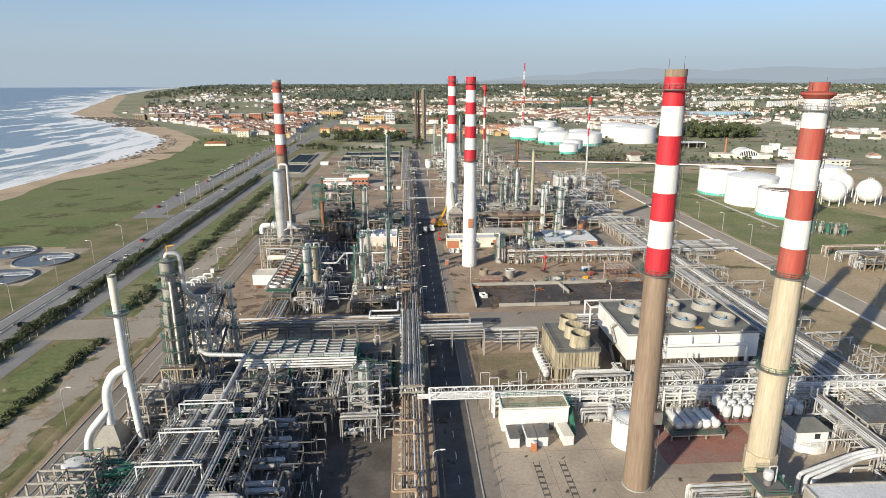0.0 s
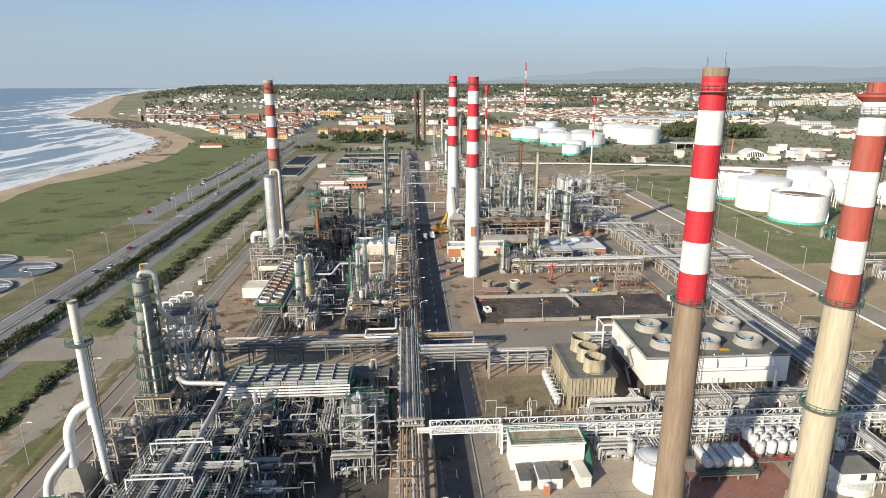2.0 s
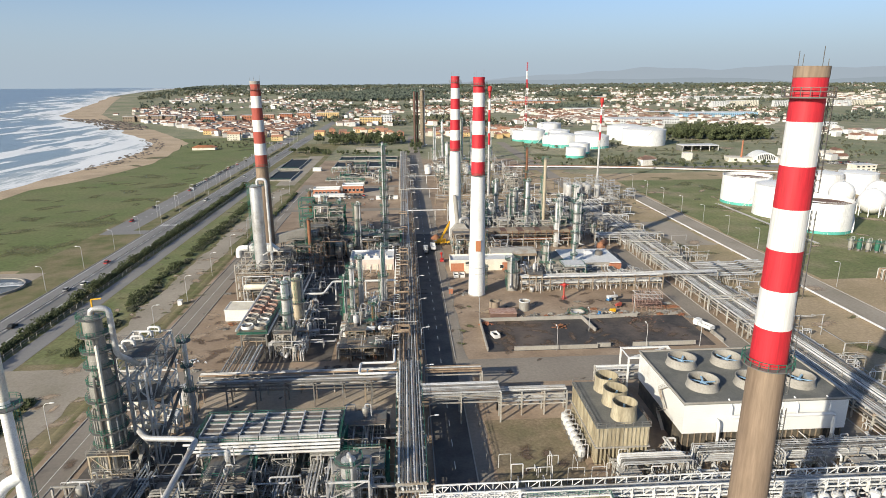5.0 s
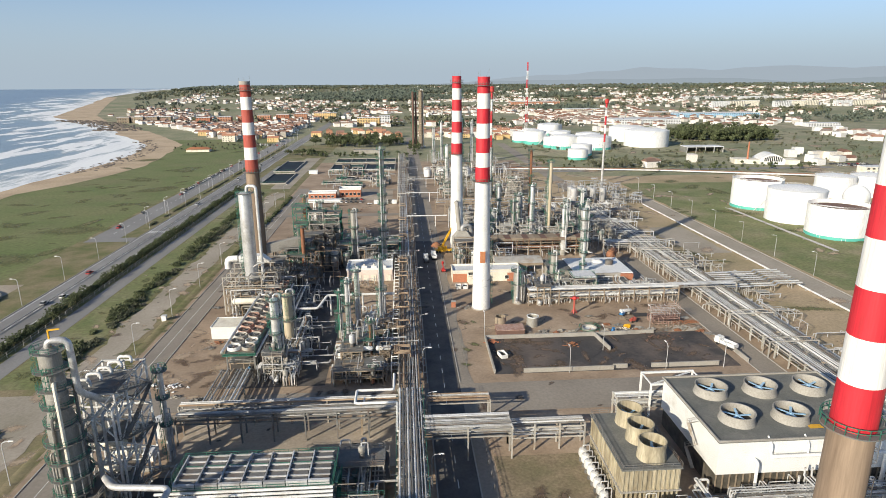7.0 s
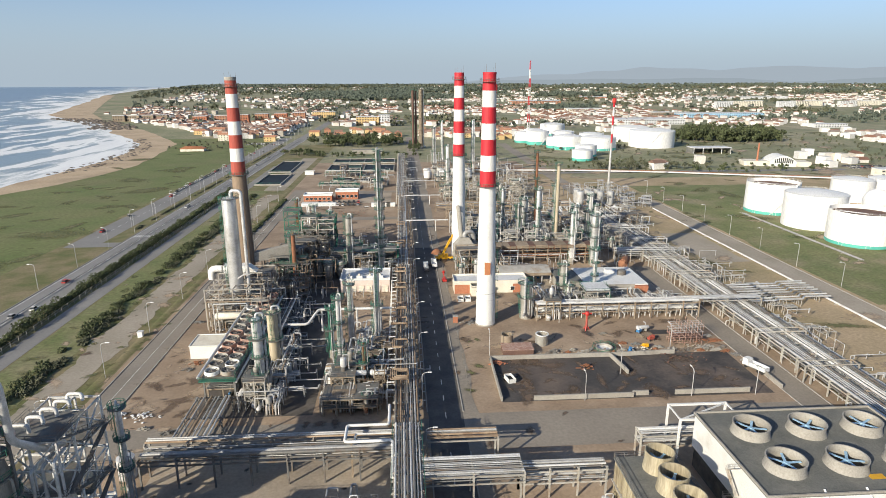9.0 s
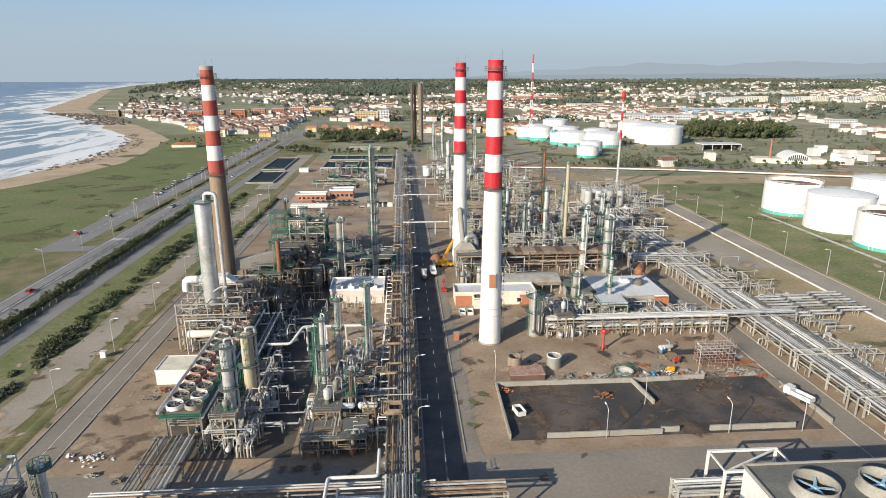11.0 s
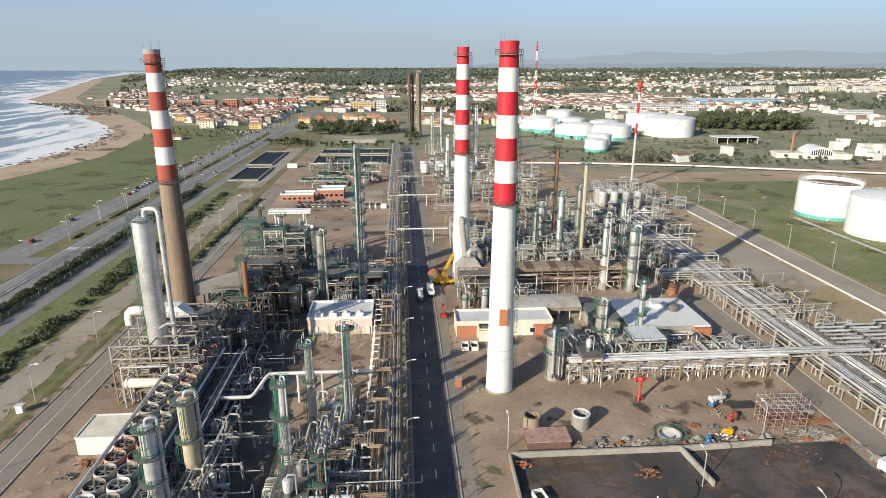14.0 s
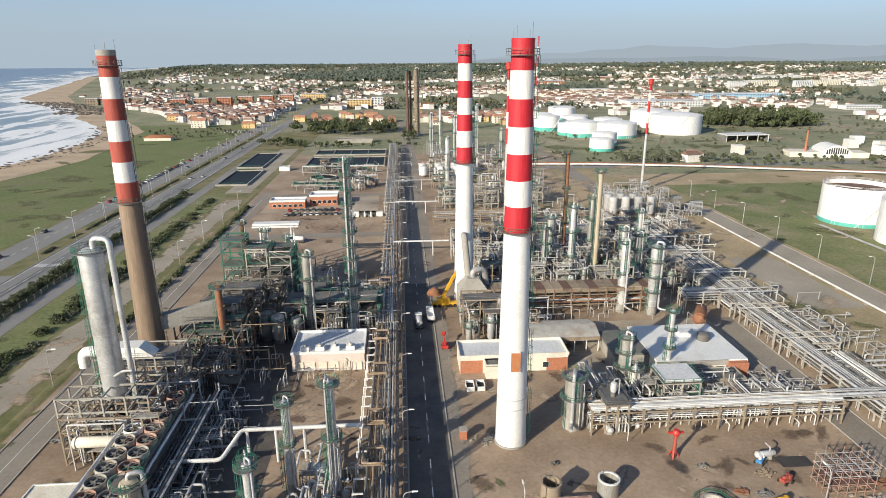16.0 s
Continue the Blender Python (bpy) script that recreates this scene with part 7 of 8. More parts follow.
heap(-84, 420, 6, 1.2, "conc", "grey rubble beside the road", 13)
heap(-86, 450, 6, 1.2, "steel", "dark rubble beside the road", 14)
for _i in range(30):
    _rx = 42 + _i * 2.05
    heap(_rx, 254.6 + (_i * 37 % 11) * 0.32, 0.7 + (_i % 4) * 0.45, 0.5 + (_i % 3) * 0.25, ("conc", "steel", "steel", "beam", "rust", "vessel", "conc")[_i % 7], "pallets and site junk along the wall", 200 + _i)
for _i, (_hx, _hy) in enumerate(((98, 255), (101, 254), (103, 251), (97, 264), (101, 266), (95, 268), (70, 262), (74, 261), (78, 267), (66, 270), (104, 247), (102, 262))):
    heap(_hx, _hy, 1.5 + 0.3 * (_i % 3), 0.6, ("conc", "rust", "steel", "beam", "vessel")[_i % 5], "loose site junk on the dirt", 240 + _i)
for _i in range(24):
    _rx, _ry = R.choice(((R.uniform(-76, -60), R.uniform(208, 300)), (R.uniform(16, 100), R.uniform(255, 281)), (R.uniform(-70, -20), R.uniform(400, 500))))
    heap(_rx, _ry, R.uniform(0.8, 2.4), R.uniform(0.3, 0.8), R.choice(("rust", "conc", "steel", "palegrey", "steel")), "small heap of site junk on dirt", 100 + _i)
for _i in range(5):
    _t = thing("barrier_block", "pale concrete barrier block", "barrier", -62 + _i * 2.2, 186.5, group="barrier blocks")
    part("block", Geo().box(-1, -0.4, 0.1, 1, 0.4, 1.0).box(-1, -0.6, 0.1, 1, 0.6, 0.35), "conc", _t)
building(-64, 190, 2.4, 2.4, 2.6, "white", "palegrey", "small white utility cabinet", "cabinet", 0)
building(-92, 278, 1.6, 1.4, 2.0, "white", "palegrey", "small white roadside cabinet", "cabinet", 0)
_t = thing("storage_drum", "upright dented grey metal silo", "silo", -63, 201)
part("shell", Geo().turned(0, 0, [(1.9, 0.1), (1.9, 5), (0.3, 5.4)], 20), "galv", _t)
building(15.8, 283.5, 1.6, 1.6, 2.4, "brick", "conc", "small brick hut at the chimney foot", "hut", 0)


# ---- vehicles ----
def car(x, y, rz, paint, label, van=False):
    t = thing("car", label, "car", x, y, 0.16, rz, group="parked and passing cars")
    h = 1.0 if van else 0.75
    part("body", Geo().add([(-0.88, -2.1, 0.3), (0.88, -2.1, 0.3), (0.88, 2.1, 0.3), (-0.88, 2.1, 0.3), (-0.86, -2.1, h), (0.86, -2.1, h), (0.82, 2.1, h - 0.1), (-0.82, 2.1, h - 0.1)], [(0, 3, 2, 1), (4, 5, 6, 7), (0, 1, 5, 4), (1, 2, 6, 5), (2, 3, 7, 6), (3, 0, 4, 7)]), paint, t)
    top = 1.9 if van else 1.42
    part("cabin", Geo().add([(-0.82, -1.9, h), (0.82, -1.9, h), (0.8, 0.9, h - 0.05), (-0.8, 0.9, h - 0.05), (-0.66, -1.4, top), (0.66, -1.4, top), (0.64, 0.1, top), (-0.64, 0.1, top)], [(4, 5, 6, 7), (0, 1, 5, 4), (1, 2, 6, 5), (2, 3, 7, 6), (3, 0, 4, 7)]), "glass", t)
    part("roof", Geo().box(-0.66, -1.42, top, 0.66, 0.12, top + 0.05), paint, t)
    for a in (-0.8, 0.8):
        for b in (-1.3, 1.3):
            part("wheel", Geo().tube((a - 0.1, b, 0.32), (a + 0.1, b, 0.32), 0.32, n=12), "dark", t)
    return t


_car = {k: car(-141 - 1.5 * i, 180 + 40 * i, 0, m, "%s car on the road" % k) for i, (k, m) in enumerate((("white", "white"), ("dark grey", "steel"), ("black", "dark"), ("silver", "galv"), ("red", "redpaint")))}
_keys = ("white", "dark grey", "black", "silver", "dark grey", "white", "red")
for _i in range(22):
    _x, _rz = R.choice(((-148.5, 180), (-142, 0), (-173.5, 180), (-166.5, 180), (-176.0, 180)))
    _y = R.uniform(430, 900) if _x < -160 else R.uniform(130, 900)
    copy_thing(_car[R.choice(_keys)], pose(_x, _y, 0.16, 0, 0, _rz))
for _i in range(20):
    copy_thing(_car[R.choice(_keys)], pose(-176.4, 560 + _i * 6.4 + R.uniform(-1, 1), 0.16, 0, 0, 180))
for _i in range(24):
    copy_thing(_car[R.choice(_keys)], pose(-205 + (_i % 15) * 3.2, 905 + (_i // 15) * 14 + R.uniform(-1, 1), 0.16, 0, 0, R.choice((0, 180))))
for _i in range(18):
    copy_thing(_car[R.choice(_keys)], pose(-60 + (_i % 9) * 3.4, 498 + (_i // 9) * 10, 0.16, 0, 0, R.choice((0, 180))))


def truck(x, y, rz, cab, bed, label, tipper=True):
    t = thing("truck", label, "truck", x, y, 0.15, rz, group="trucks")
    part("chassis", Geo().box(-1.0, -3.6, 0.6, 1.0, 3.4, 0.95), "steel", t)
    part("cab", Geo().box(-1.15, 1.9, 0.8, 1.15, 3.7, 2.9), cab, t)
    part("windscreen", Geo().box(-1.0, 3.66, 1.9, 1.0, 3.75, 2.7), "glass", t)
    if tipper:
        part("bed", Geo().box(-1.2, -3.7, 1.0, 1.2, 1.7, 1.15).box(-1.2, -3.7, 1.15, -1.08, 1.7, 2.2).box(1.08, -3.7, 1.15, 1.2, 1.7, 2.2).box(-1.2, -3.7, 1.15, 1.2, -3.58, 2.2).box(-1.2, 1.58, 1.15, 1.2, 1.7, 2.4), bed, t)
    else:
        part("tank_body", Geo().lying((0, -3.2, 2.0), (0, 1.2, 2.0), 1.05, 16), bed, t)
    for a in (-0.95, 0.95):
        for b in (-2.8, -1.6, 2.6):
            part("wheel", Geo().tube((a - 0.2, b, 0.5), (a + 0.2, b, 0.5), 0.5, n=12), "dark", t)
    return t


truck(-46, 445, 80, "white", "white", "white tanker truck in the yard", False)
truck(8.5, 347, 2, "palegrey", "galv", "grey tanker truck on the road", False)
truck(12.5, 352, 2, "white", "palegrey", "white tipper truck on the road")
for _i, (_x, _y, _rz) in enumerate(((20.6, 306, 0), (23.4, 306, 0), (28.6, 239, 14))):
    _t = thing("skip", "open white waste skip on bare ground", "skip", _x, _y, 0.13, _rz, group="skips")
    part("body", Geo().box(-1.1, -1.9, 0.1, 1.1, 1.9, 0.25).box(-1.1, -1.9, 0.25, -0.98, 1.9, 1.4).box(0.98, -1.9, 0.25, 1.1, 1.9, 1.4).box(-1.1, -1.9, 0.25, 1.1, -1.78, 1.4).box(-1.1, 1.78, 0.25, 1.1, 1.9, 1.4), "white", _t)
    part("load", Geo().box(-0.97, -1.77, 0.26, 0.97, 1.77, 0.6), "dark", _t)
truck(103.2, 240.5, 24, "white", "palegrey", "white tipper truck beside the black paving")
exchanger(80.5, 271.5, 0.15, 4.2, 1.3, 8, "galv", "silver vessel lying on low cradles")
# mobile crane
_t = thing("mobile_crane", "yellow mobile crane with raised boom", "crane", 18.5, 362, 0.1)
part("carrier", Geo().box(-5, -1.3, 0.8, 4, 1.3, 1.7), "yellow", _t)
part("cab", Geo().box(-1, -1.2, 1.7, 1.2, 0.2, 3.4), "yellow", _t)
part("counterweight", Geo().box(-3.4, -1.3, 1.7, -1.2, 1.3, 3.0), "yellow", _t)
part("boom", Geo().beam((-1.5, 0.6, 2.6), (2.8, 1.5, 10.5), 0.9, 0.9).beam((2.8, 1.5, 10.5), (4.3, 1.8, 13.4), 0.6, 0.6), "yellow", _t)
for _a in (-4, -2.4, 1.4, 3):
    for _b in (-1.1, 1.1):
        part("wheel", Geo().tube((_a, _b - 0.25, 0.65), (_a, _b + 0.25, 0.65), 0.65, n=14), "dark", _t)
_t = thing("mud_pile", "dark red-brown heap of soil on the road", "soil heap", 15, 374)
part("heap", Geo().turned(0, 0, [(3, 0.1), (2.2, 1.4), (0.8, 2.4), (0.2, 2.6)], 14), "rust", _t)
_t = thing("lift_platform", "red aerial lift folded at the roadside", "lift", 15.8, 330, 0.15)
part("base", Geo().box(-0.9, -1.6, 0.4, 0.9, 1.6, 1.2), "redpaint", _t)
part("boom", Geo().beam((0, -1.4, 1.4), (-0.3, 2.6, 3.0), 0.35).beam((-0.3, 2.6, 3.0), (0, 3.4, 3.4), 0.9), "redpaint", _t)
for _a in (-0.9, 0.9):
    for _b in (-1.1, 1.1):
        part("wheel", Geo().tube((_a - 0.15, _b, 0.4), (_a + 0.15, _b, 0.4), 0.4, n=10), "dark", _t)


for _i in range(26):
    copy_thing(_car[R.choice(_keys)], pose(430 + (_i % 13) * 3.2, 640 + (_i // 13) * 12, 0.2, 0, 0, R.choice((0, 180))))


# ---- street lamps and fences ----
def street_lamp(x, y, rz, h=10.0, group="street lamps", label="tall grey street lamp with a curved arm"):
    t = thing("street_lamp", label, "street lamp", x, y, 0.1, rz, group=group)
    part("pole", Geo().path([(0, 0, 0), (0, 0, h - 0.6), (0.5, 0, h), (1.8, 0, h + 0.2)], 0.1, 6, 8), "galv", t)
    part("head", Geo().add([(1.6, -0.2, h + 0.1), (2.7, -0.14, h + 0.16), (2.7, 0.14, h + 0.16), (1.6, 0.2, h + 0.1), (1.6, -0.12, h + 0.36), (2.6, -0.08, h + 0.3), (2.6, 0.08, h + 0.3), (1.6, 0.12, h + 0.36)], [(0, 3, 2, 1), (4, 5, 6, 7), (0, 1, 5, 4), (1, 2, 6, 5), (2, 3, 7, 6), (3, 0, 4, 7)]), "white", t)
    return t


_l = street_lamp(2.9, 122, 0, 8)
for _i in range(1, 18):
    copy_thing(_l, pose(2.9, 122 + _i * 27, 0.1))
_l2 = street_lamp(-153.5, 200, 180, 11)
for _i in range(24):
    copy_thing(_l2, pose(-153.5, 235 + _i * 32, 0.1, 0, 0, 180))
    copy_thing(_l2, pose(-160.5, 440 + _i * 32, 0.1, 0, 0, 0))
for _i in range(12):
    copy_thing(_l2, pose(-89.5, 150 + _i * 33, 0.1, 0, 0, 0))
    copy_thing(_l2, pose(180.5, 190 + _i * 30, 0.1, 0, 0, 180))
for _x, _y in ((62, 241), (77, 226.8), (95, 226.4), (84, 257), (47, 226.4), (25, 256)):
    copy_thing(_l, pose(_x, _y, 0.1, 0, 0, 90))
_t = thing("fence", "low wire fence on posts along the frontage road", "fence", -130.3, 120)
for _i in range(90):
    part("post", Geo().beam((0, _i * 4.5, 0), (0, _i * 4.5, 2.0), 0.14), "conc", _t)
part("wire", Geo().rail([(0, 0, 0), (0, 405, 0)], 1.9, 0.05, 500), "galv", _t)
_t = thing("fence", "dark mesh fence along the main road", "fence", 16.3, 120)
for _i in range(70):
    if not 18 < _i < 25:
        part("post", Geo().beam((0, _i * 4.5, 0), (0, _i * 4.5, 1.6), 0.16), "steel", _t)

# ---- the town and the country beyond ----
def house_shape(gw, gr, x, y, z, w, d, h, rz, rnd, flat=False):
    m = pose(x, y, z, 0, 0, rz)
    c = [m @ Vector(p) for p in ((-w / 2, -d / 2, -1), (w / 2, -d / 2, -1), (w / 2, d / 2, -1), (-w / 2, d / 2, -1), (-w / 2, -d / 2, h), (w / 2, -d / 2, h), (w / 2, d / 2, h), (-w / 2, d / 2, h))]
    gw.add(c, [(0, 1, 5, 4), (1, 2, 6, 5), (2, 3, 7, 6), (3, 0, 4, 7), (4, 5, 6, 7)])
    if not flat:
        e, k = 0.5, d * 0.28
        r = [m @ Vector(p) for p in ((-w / 2 - e, -d / 2 - e, h), (w / 2 + e, -d / 2 - e, h), (w / 2 + e, d / 2 + e, h), (-w / 2 - e, d / 2 + e, h), (-w / 2 + (e if rnd.random() < 0.5 else -e), 0, h + k), (w / 2 - (e if rnd.random() < 0.5 else -e), 0, h + k))]
        gr.add(r, [(0, 1, 5, 4), (2, 3, 4, 5), (1, 2, 5), (3, 0, 4), (3, 2, 1, 0)])


def house(w, d, h, wall, roof, label):
    t = thing("house", label, "house", 0, 0, group="town houses")
    gw, gr = Geo(), Geo()
    house_shape(gw, gr, 0, 0, 0, w, d, h, 0, random.Random(3))
    part("wall", gw, wall, t)
    part("roof", gr, roof, t)
    g = Geo()
    for i in range(max(2, int(w / 4.2))):
        for k in range(int(h / 2.9)):
            a = -w / 2 + 1.0 + i * 3.8
            if a + 1.3 < w / 2:
                g.box(a, -d / 2 - 0.06, 1.0 + k * 2.9, a + 1.2, -d / 2 + 0.06, 2.3 + k * 2.9)
    tagged(part("windows", g, "glass", t), "", "", "", "stuff")
    return t


_kinds = []
for _w0, _d0, _h0, _wa, _ro, _la in ((11, 9, 6, "white", "terracotta", "white two-storey house with a red tile roof"), (14, 10, 6, "ochre", "houseroof", "ochre house with a clay roof"), (9, 9, 3.2, "cream", "houseroof", "small cream house with a clay roof"), (18, 10, 9, "cream", "terracotta", "long cream terrace house with a red roof"), (12, 10, 6, "terracotta", "houseroof", "terracotta house with a clay roof"), (16, 9, 6, "ochre", "terracotta", "ochre terrace house with a red roof")):
    _kinds.append(house(_w0, _d0, _h0, _wa, _ro, _la))
_rt = random.Random(77)
_spots = []
while len(_spots) < 64:
    _y = _rt.uniform(955, 1110)
    _x = _rt.uniform(-330, 160)
    if _x < dune(_y) + 60 or (abs(_x + 60) < 75 and _y < 965) or abs(_x + 158) < 24 or abs(_x - 9) < 14:
        continue
    if any(abs(_x - a) < 13 and abs(_y - b) < 13 for a, b in _spots):
        continue
    _spots.append((_x, _y))
for _i, (_x, _y) in enumerate(_spots):
    _m = pose(_x, _y, 0, 0, 0, _rt.choice((0, 90, 8, 98, -6)))
    if _i < len(_kinds):
        _kinds[_i].matrix_basis = _m
    else:
        copy_thing(_rt.choice(_kinds), _m)


def town(seed, count, x0, x1, y0, y1, label, flat=0.15, size=1.0):
    rnd = random.Random(seed)
    gw, gr = Geo(), Geo()
    n = 0
    while n < count:
        y = rnd.uniform(y0, y1)
        x = rnd.uniform(x0, x1) * (0.35 + 0.65 * y / y1)
        if x < dune(y) + (25 if seed == 36 else 70) or noise.noise((x * 0.004, y * 0.003, seed)) < -0.05 or (260 < x < 640 and y < 1110 and seed != 35) or (abs(x - 520) < 120 and abs(y - 960) < 60) or (310 < x < 410 and 650 < y < 780) or abs(x + 158) < 24 or abs(x - 9) < 14 or (abs(x + 60) < 80 and y < 1000):
            continue
        n += 1
        w, d = rnd.uniform(7, 13) * size, rnd.uniform(6.5, 9) * size
        house_shape(gw, gr, x, y, land(x, y), w, d, rnd.choice((3, 6, 6, 8)), rnd.uniform(-20, 20) + rnd.choice((0, 90)), rnd, rnd.random() < flat)
    solid("town_walls", gw, "housewall", label, "houses", "stuff")
    solid("town_roofs", gr, "houseroof", "clay roofs of the distant town", "roofs", "stuff")


town(30, 620, -420, 260, 1000, 1300, "pale walls of the near town houses", 0.3)
town(31, 1000, -700, 700, 1220, 1900, "pale walls of the distant town houses")
town(32, 900, -900, 1900, 1500, 2600, "pale walls of distant houses")
town(33, 1300, -1200, 3200, 2300, 4300, "pale walls of far scattered houses", 0.55, 1.4)
town(34, 150, 200, 900, 1150, 1500, "pale walls of houses past the tank farm")

town(36, 160, -1150, -500, 1330, 1900, "pale walls of the seaside houses", 0.35)
town(35, 80, 330, 900, 650, 1110, "pale walls of scattered sheds and houses", 0.5, 1.2)


def block(x, y, w, d, floors, wall, label, rz=0.0, name="apartment_building"):
    t = thing(name, label, "building", x, y, 0, rz, group="far blocks")
    h = floors * 3.0
    part("wall", Geo().box(0, 0, -1, w, d, h), wall, t)
    part("roof", Geo().box(-0.3, -0.3, h, w + 0.3, d + 0.3, h + 0.6), "palegrey", t)
    if name == "apartment_building" and y < 1300:
        for k in range(floors):
            for i in range(int(w / 5)):
                part("window", Geo().box(1 + i * 5, -0.1, 1.0 + k * 3, 3.8 + i * 5, 0.05, 2.4 + k * 3), "glass", t)
    else:
        g = Geo()
        for k in range(floors):
            for i in range(int(w / 5)):
                g.box(1 + i * 5, -0.1, 1.0 + k * 3, 3.6 + i * 5, 0.05, 2.3 + k * 3)
        tagged(part("windows", g, "glass", t), "", "", "", "stuff")
    return t


block(-86, 1250, 44, 16, 5, "ochre", "ochre apartment block with window rows")
block(-44, 1250, 20, 16, 6, "palegrey", "pale grey apartment block in town")
block(-200, 1490, 50, 14, 4, "ochre", "yellow apartment block in the town")
for _i in range(6):
    block(-400 + _i * 34, 1300 + _i * 22, 26, 14, 5, "terracotta" if _i % 2 else "brick", "dark red brick apartment block")
for _i in range(4):
    block(-590 + _i * 27, 1392 + _i * 4, 24, 12, 4, "beam", "brown seaside apartment block")
for _i in range(9):
    block(900 + _i * 62, 1820 + (_i % 3) * 30, 50, 14, 6, "cream" if _i % 3 else "palegrey", "long cream apartment block")
# halls and sheds past the tank farm
_t = thing("warehouse", "open-fronted warehouse with a white roof edge", "warehouse", 333, 765, 0, 0)
_t.scale = (0.8, 0.8, 0.8)
part("roof", Geo().box(0, 0, 8, 56, 24, 9), "palegrey", _t)
part("wall", Geo().box(0, 23, 0, 56, 24, 8).box(0, 0.5, 0, 0.6, 23, 8).box(55.4, 0.5, 0, 56, 23, 8), "roofgrey", _t)
for _i in range(5):
    part("post", Geo().beam((0.5 + _i * 13.7, 0.5, 0), (0.5 + _i * 13.7, 0.5, 8), 0.6), "white", _t)
_t = thing("hangar", "white factory hall with an arched window front", "factory", 352, 664, 0, -14)
_arc = [(-12 + 24 * k / 12, 5 + 5.5 * math.sin(math.pi * k / 12)) for k in range(13)]
_g = Geo()
_g.add([(22 + a, 0, z) for a, z in _arc] + [(22 + a, 26, z) for a, z in _arc] + [(10, 0, 0), (34, 0, 0), (10, 26, 0), (34, 26, 0)], [(i, i + 1, i + 14, i + 13) for i in range(12)] + [tuple([26] + [27] + list(range(12, -1, -1))), tuple([29, 28] + list(range(13, 26))), (26, 0, 13, 28), (27, 29, 25, 12)])
part("hall", _g, "white", _t)
for _i in range(10):
    _a = -8 + _i * 1.75
    part("window", Geo().box(22 + _a, -0.15, 3.2, 23.1 + _a, 0.05, 4.6 + 4.2 * math.sin(math.pi * (_a + 12.5) / 24)), "glass", _t)
part("wing", Geo().box(-14, 1, 0, 10, 20, 4.5), "cream", _t)
part("wing", Geo().box(34, 1, 0, 48, 20, 4.5), "cream", _t)
part("brick_stack", Geo().tube((0, 8, 0), (0, 8, 22), 1.1, 0.7, 12), "brick", _t)
for _i, (_x, _y, _w0, _d0, _f, _wa, _la) in enumerate(((600, 1410, 200, 40, 3, "skyblue", "long light blue industrial hall"), (540, 1400, 50, 30, 4, "beam", "brown office block beside the hall"), (400, 1215, 130, 60, 3, "palegrey", "large pale warehouse hall"), (470, 560, 36, 16, 2, "palegrey", "pale grey workshop hall"), (420, 590, 20, 12, 2, "cream", "cream workshop beside the fields"), (1050, 2350, 420, 40, 5, "palegrey", "very long pale distribution hall"), (700, 2500, 200, 60, 4, "terracotta", "red-roofed factory in the distance"), (360, 2100, 160, 60, 4, "terracotta", "far orange factory hall"), (420, 1640, 90, 40, 3, "cream", "cream factory hall among houses"), (720, 1120, 60, 20, 2, "palegrey", "pale hall beside fields"))):
    block(_x, _y, _w0, _d0, _f, _wa, _la, 0, "hall")
# sports ground by the beach
patch("sports_ground", -255, 700, -195, 830, 0.14, "grass", "green sports ground with goals", "sports ground")
_t = thing("pavilion", "low pavilion with an orange tiled roof", "pavilion", -268, 838)
part("wall", Geo().box(0, 0, 0, 28, 10, 3.4), "cream", _t)
part("roof", Geo().add([(-1, -1, 3.4), (29, -1, 3.4), (29, 11, 3.4), (-1, 11, 3.4), (5, 5, 6), (23, 5, 6)], [(0, 1, 5, 4), (1, 2, 5), (2, 3, 4, 5), (3, 0, 4), (3, 2, 1, 0)]), "orangepaint", _t)
# rocks at the shore
_g = Geo()
_rr = random.Random(5)
for _i in range(560):
    if _i < 190:
        _y = _rr.uniform(660, 1000)
        _x = coast(_y) + _rr.uniform(-14, 12)
    else:
        _y = _rr.uniform(1180, 1500)
        _x = coast(_y) + _rr.uniform(-40, 45)
    _s = _rr.uniform(0.8, 2.6) if _i < 190 else _rr.uniform(1.5, 5.0)
    _g.turned(_x, _y, [(_s, -0.5), (_s * _rr.uniform(0.7, 1.1), _s * 0.2), (_s * 0.4, _s * _rr.uniform(0.3, 0.5))], 6)
solid("shore_rocks", _g, "rock", "dark rocks at the water's edge", "rocks", "stuff")


# ---- stains, tracks and tufts on the ground ----
def blotches(spots, material, label, z, seed, category="ground"):
    """Flat ragged patches; spots: (x, y, half length, half width)."""
    rnd = random.Random(seed)
    g, fade = Geo(), []
    for i, (x, y, a, b) in enumerate(spots):
        n = 26
        turn = rnd.uniform(0, 3.14)
        ring = []
        for k in range(n):
            t = 6.28319 * k / n
            r = 1 + 0.45 * noise.noise((math.cos(t) * 1.3, math.sin(t) * 1.3, seed * 9 + i * 3.7)) + rnd.uniform(-0.09, 0.09)
            px, py = a * r * math.cos(t), b * r * math.sin(t)
            ring.append((x + px * math.cos(turn) - py * math.sin(turn), y + px * math.sin(turn) + py * math.cos(turn), z + i * 0.0004))
        g.add([(x, y, z + i * 0.0004)] + ring, [(0, k + 1, (k + 1) % n + 1) for k in range(n)])
        fade += [1.0] + [0.0] * n
    ob = solid("ground_patch", g, material, label, category, "stuff")
    ob.data.attributes.new("cover", "FLOAT", "POINT").data.foreach_set("value", fade)
    return ob


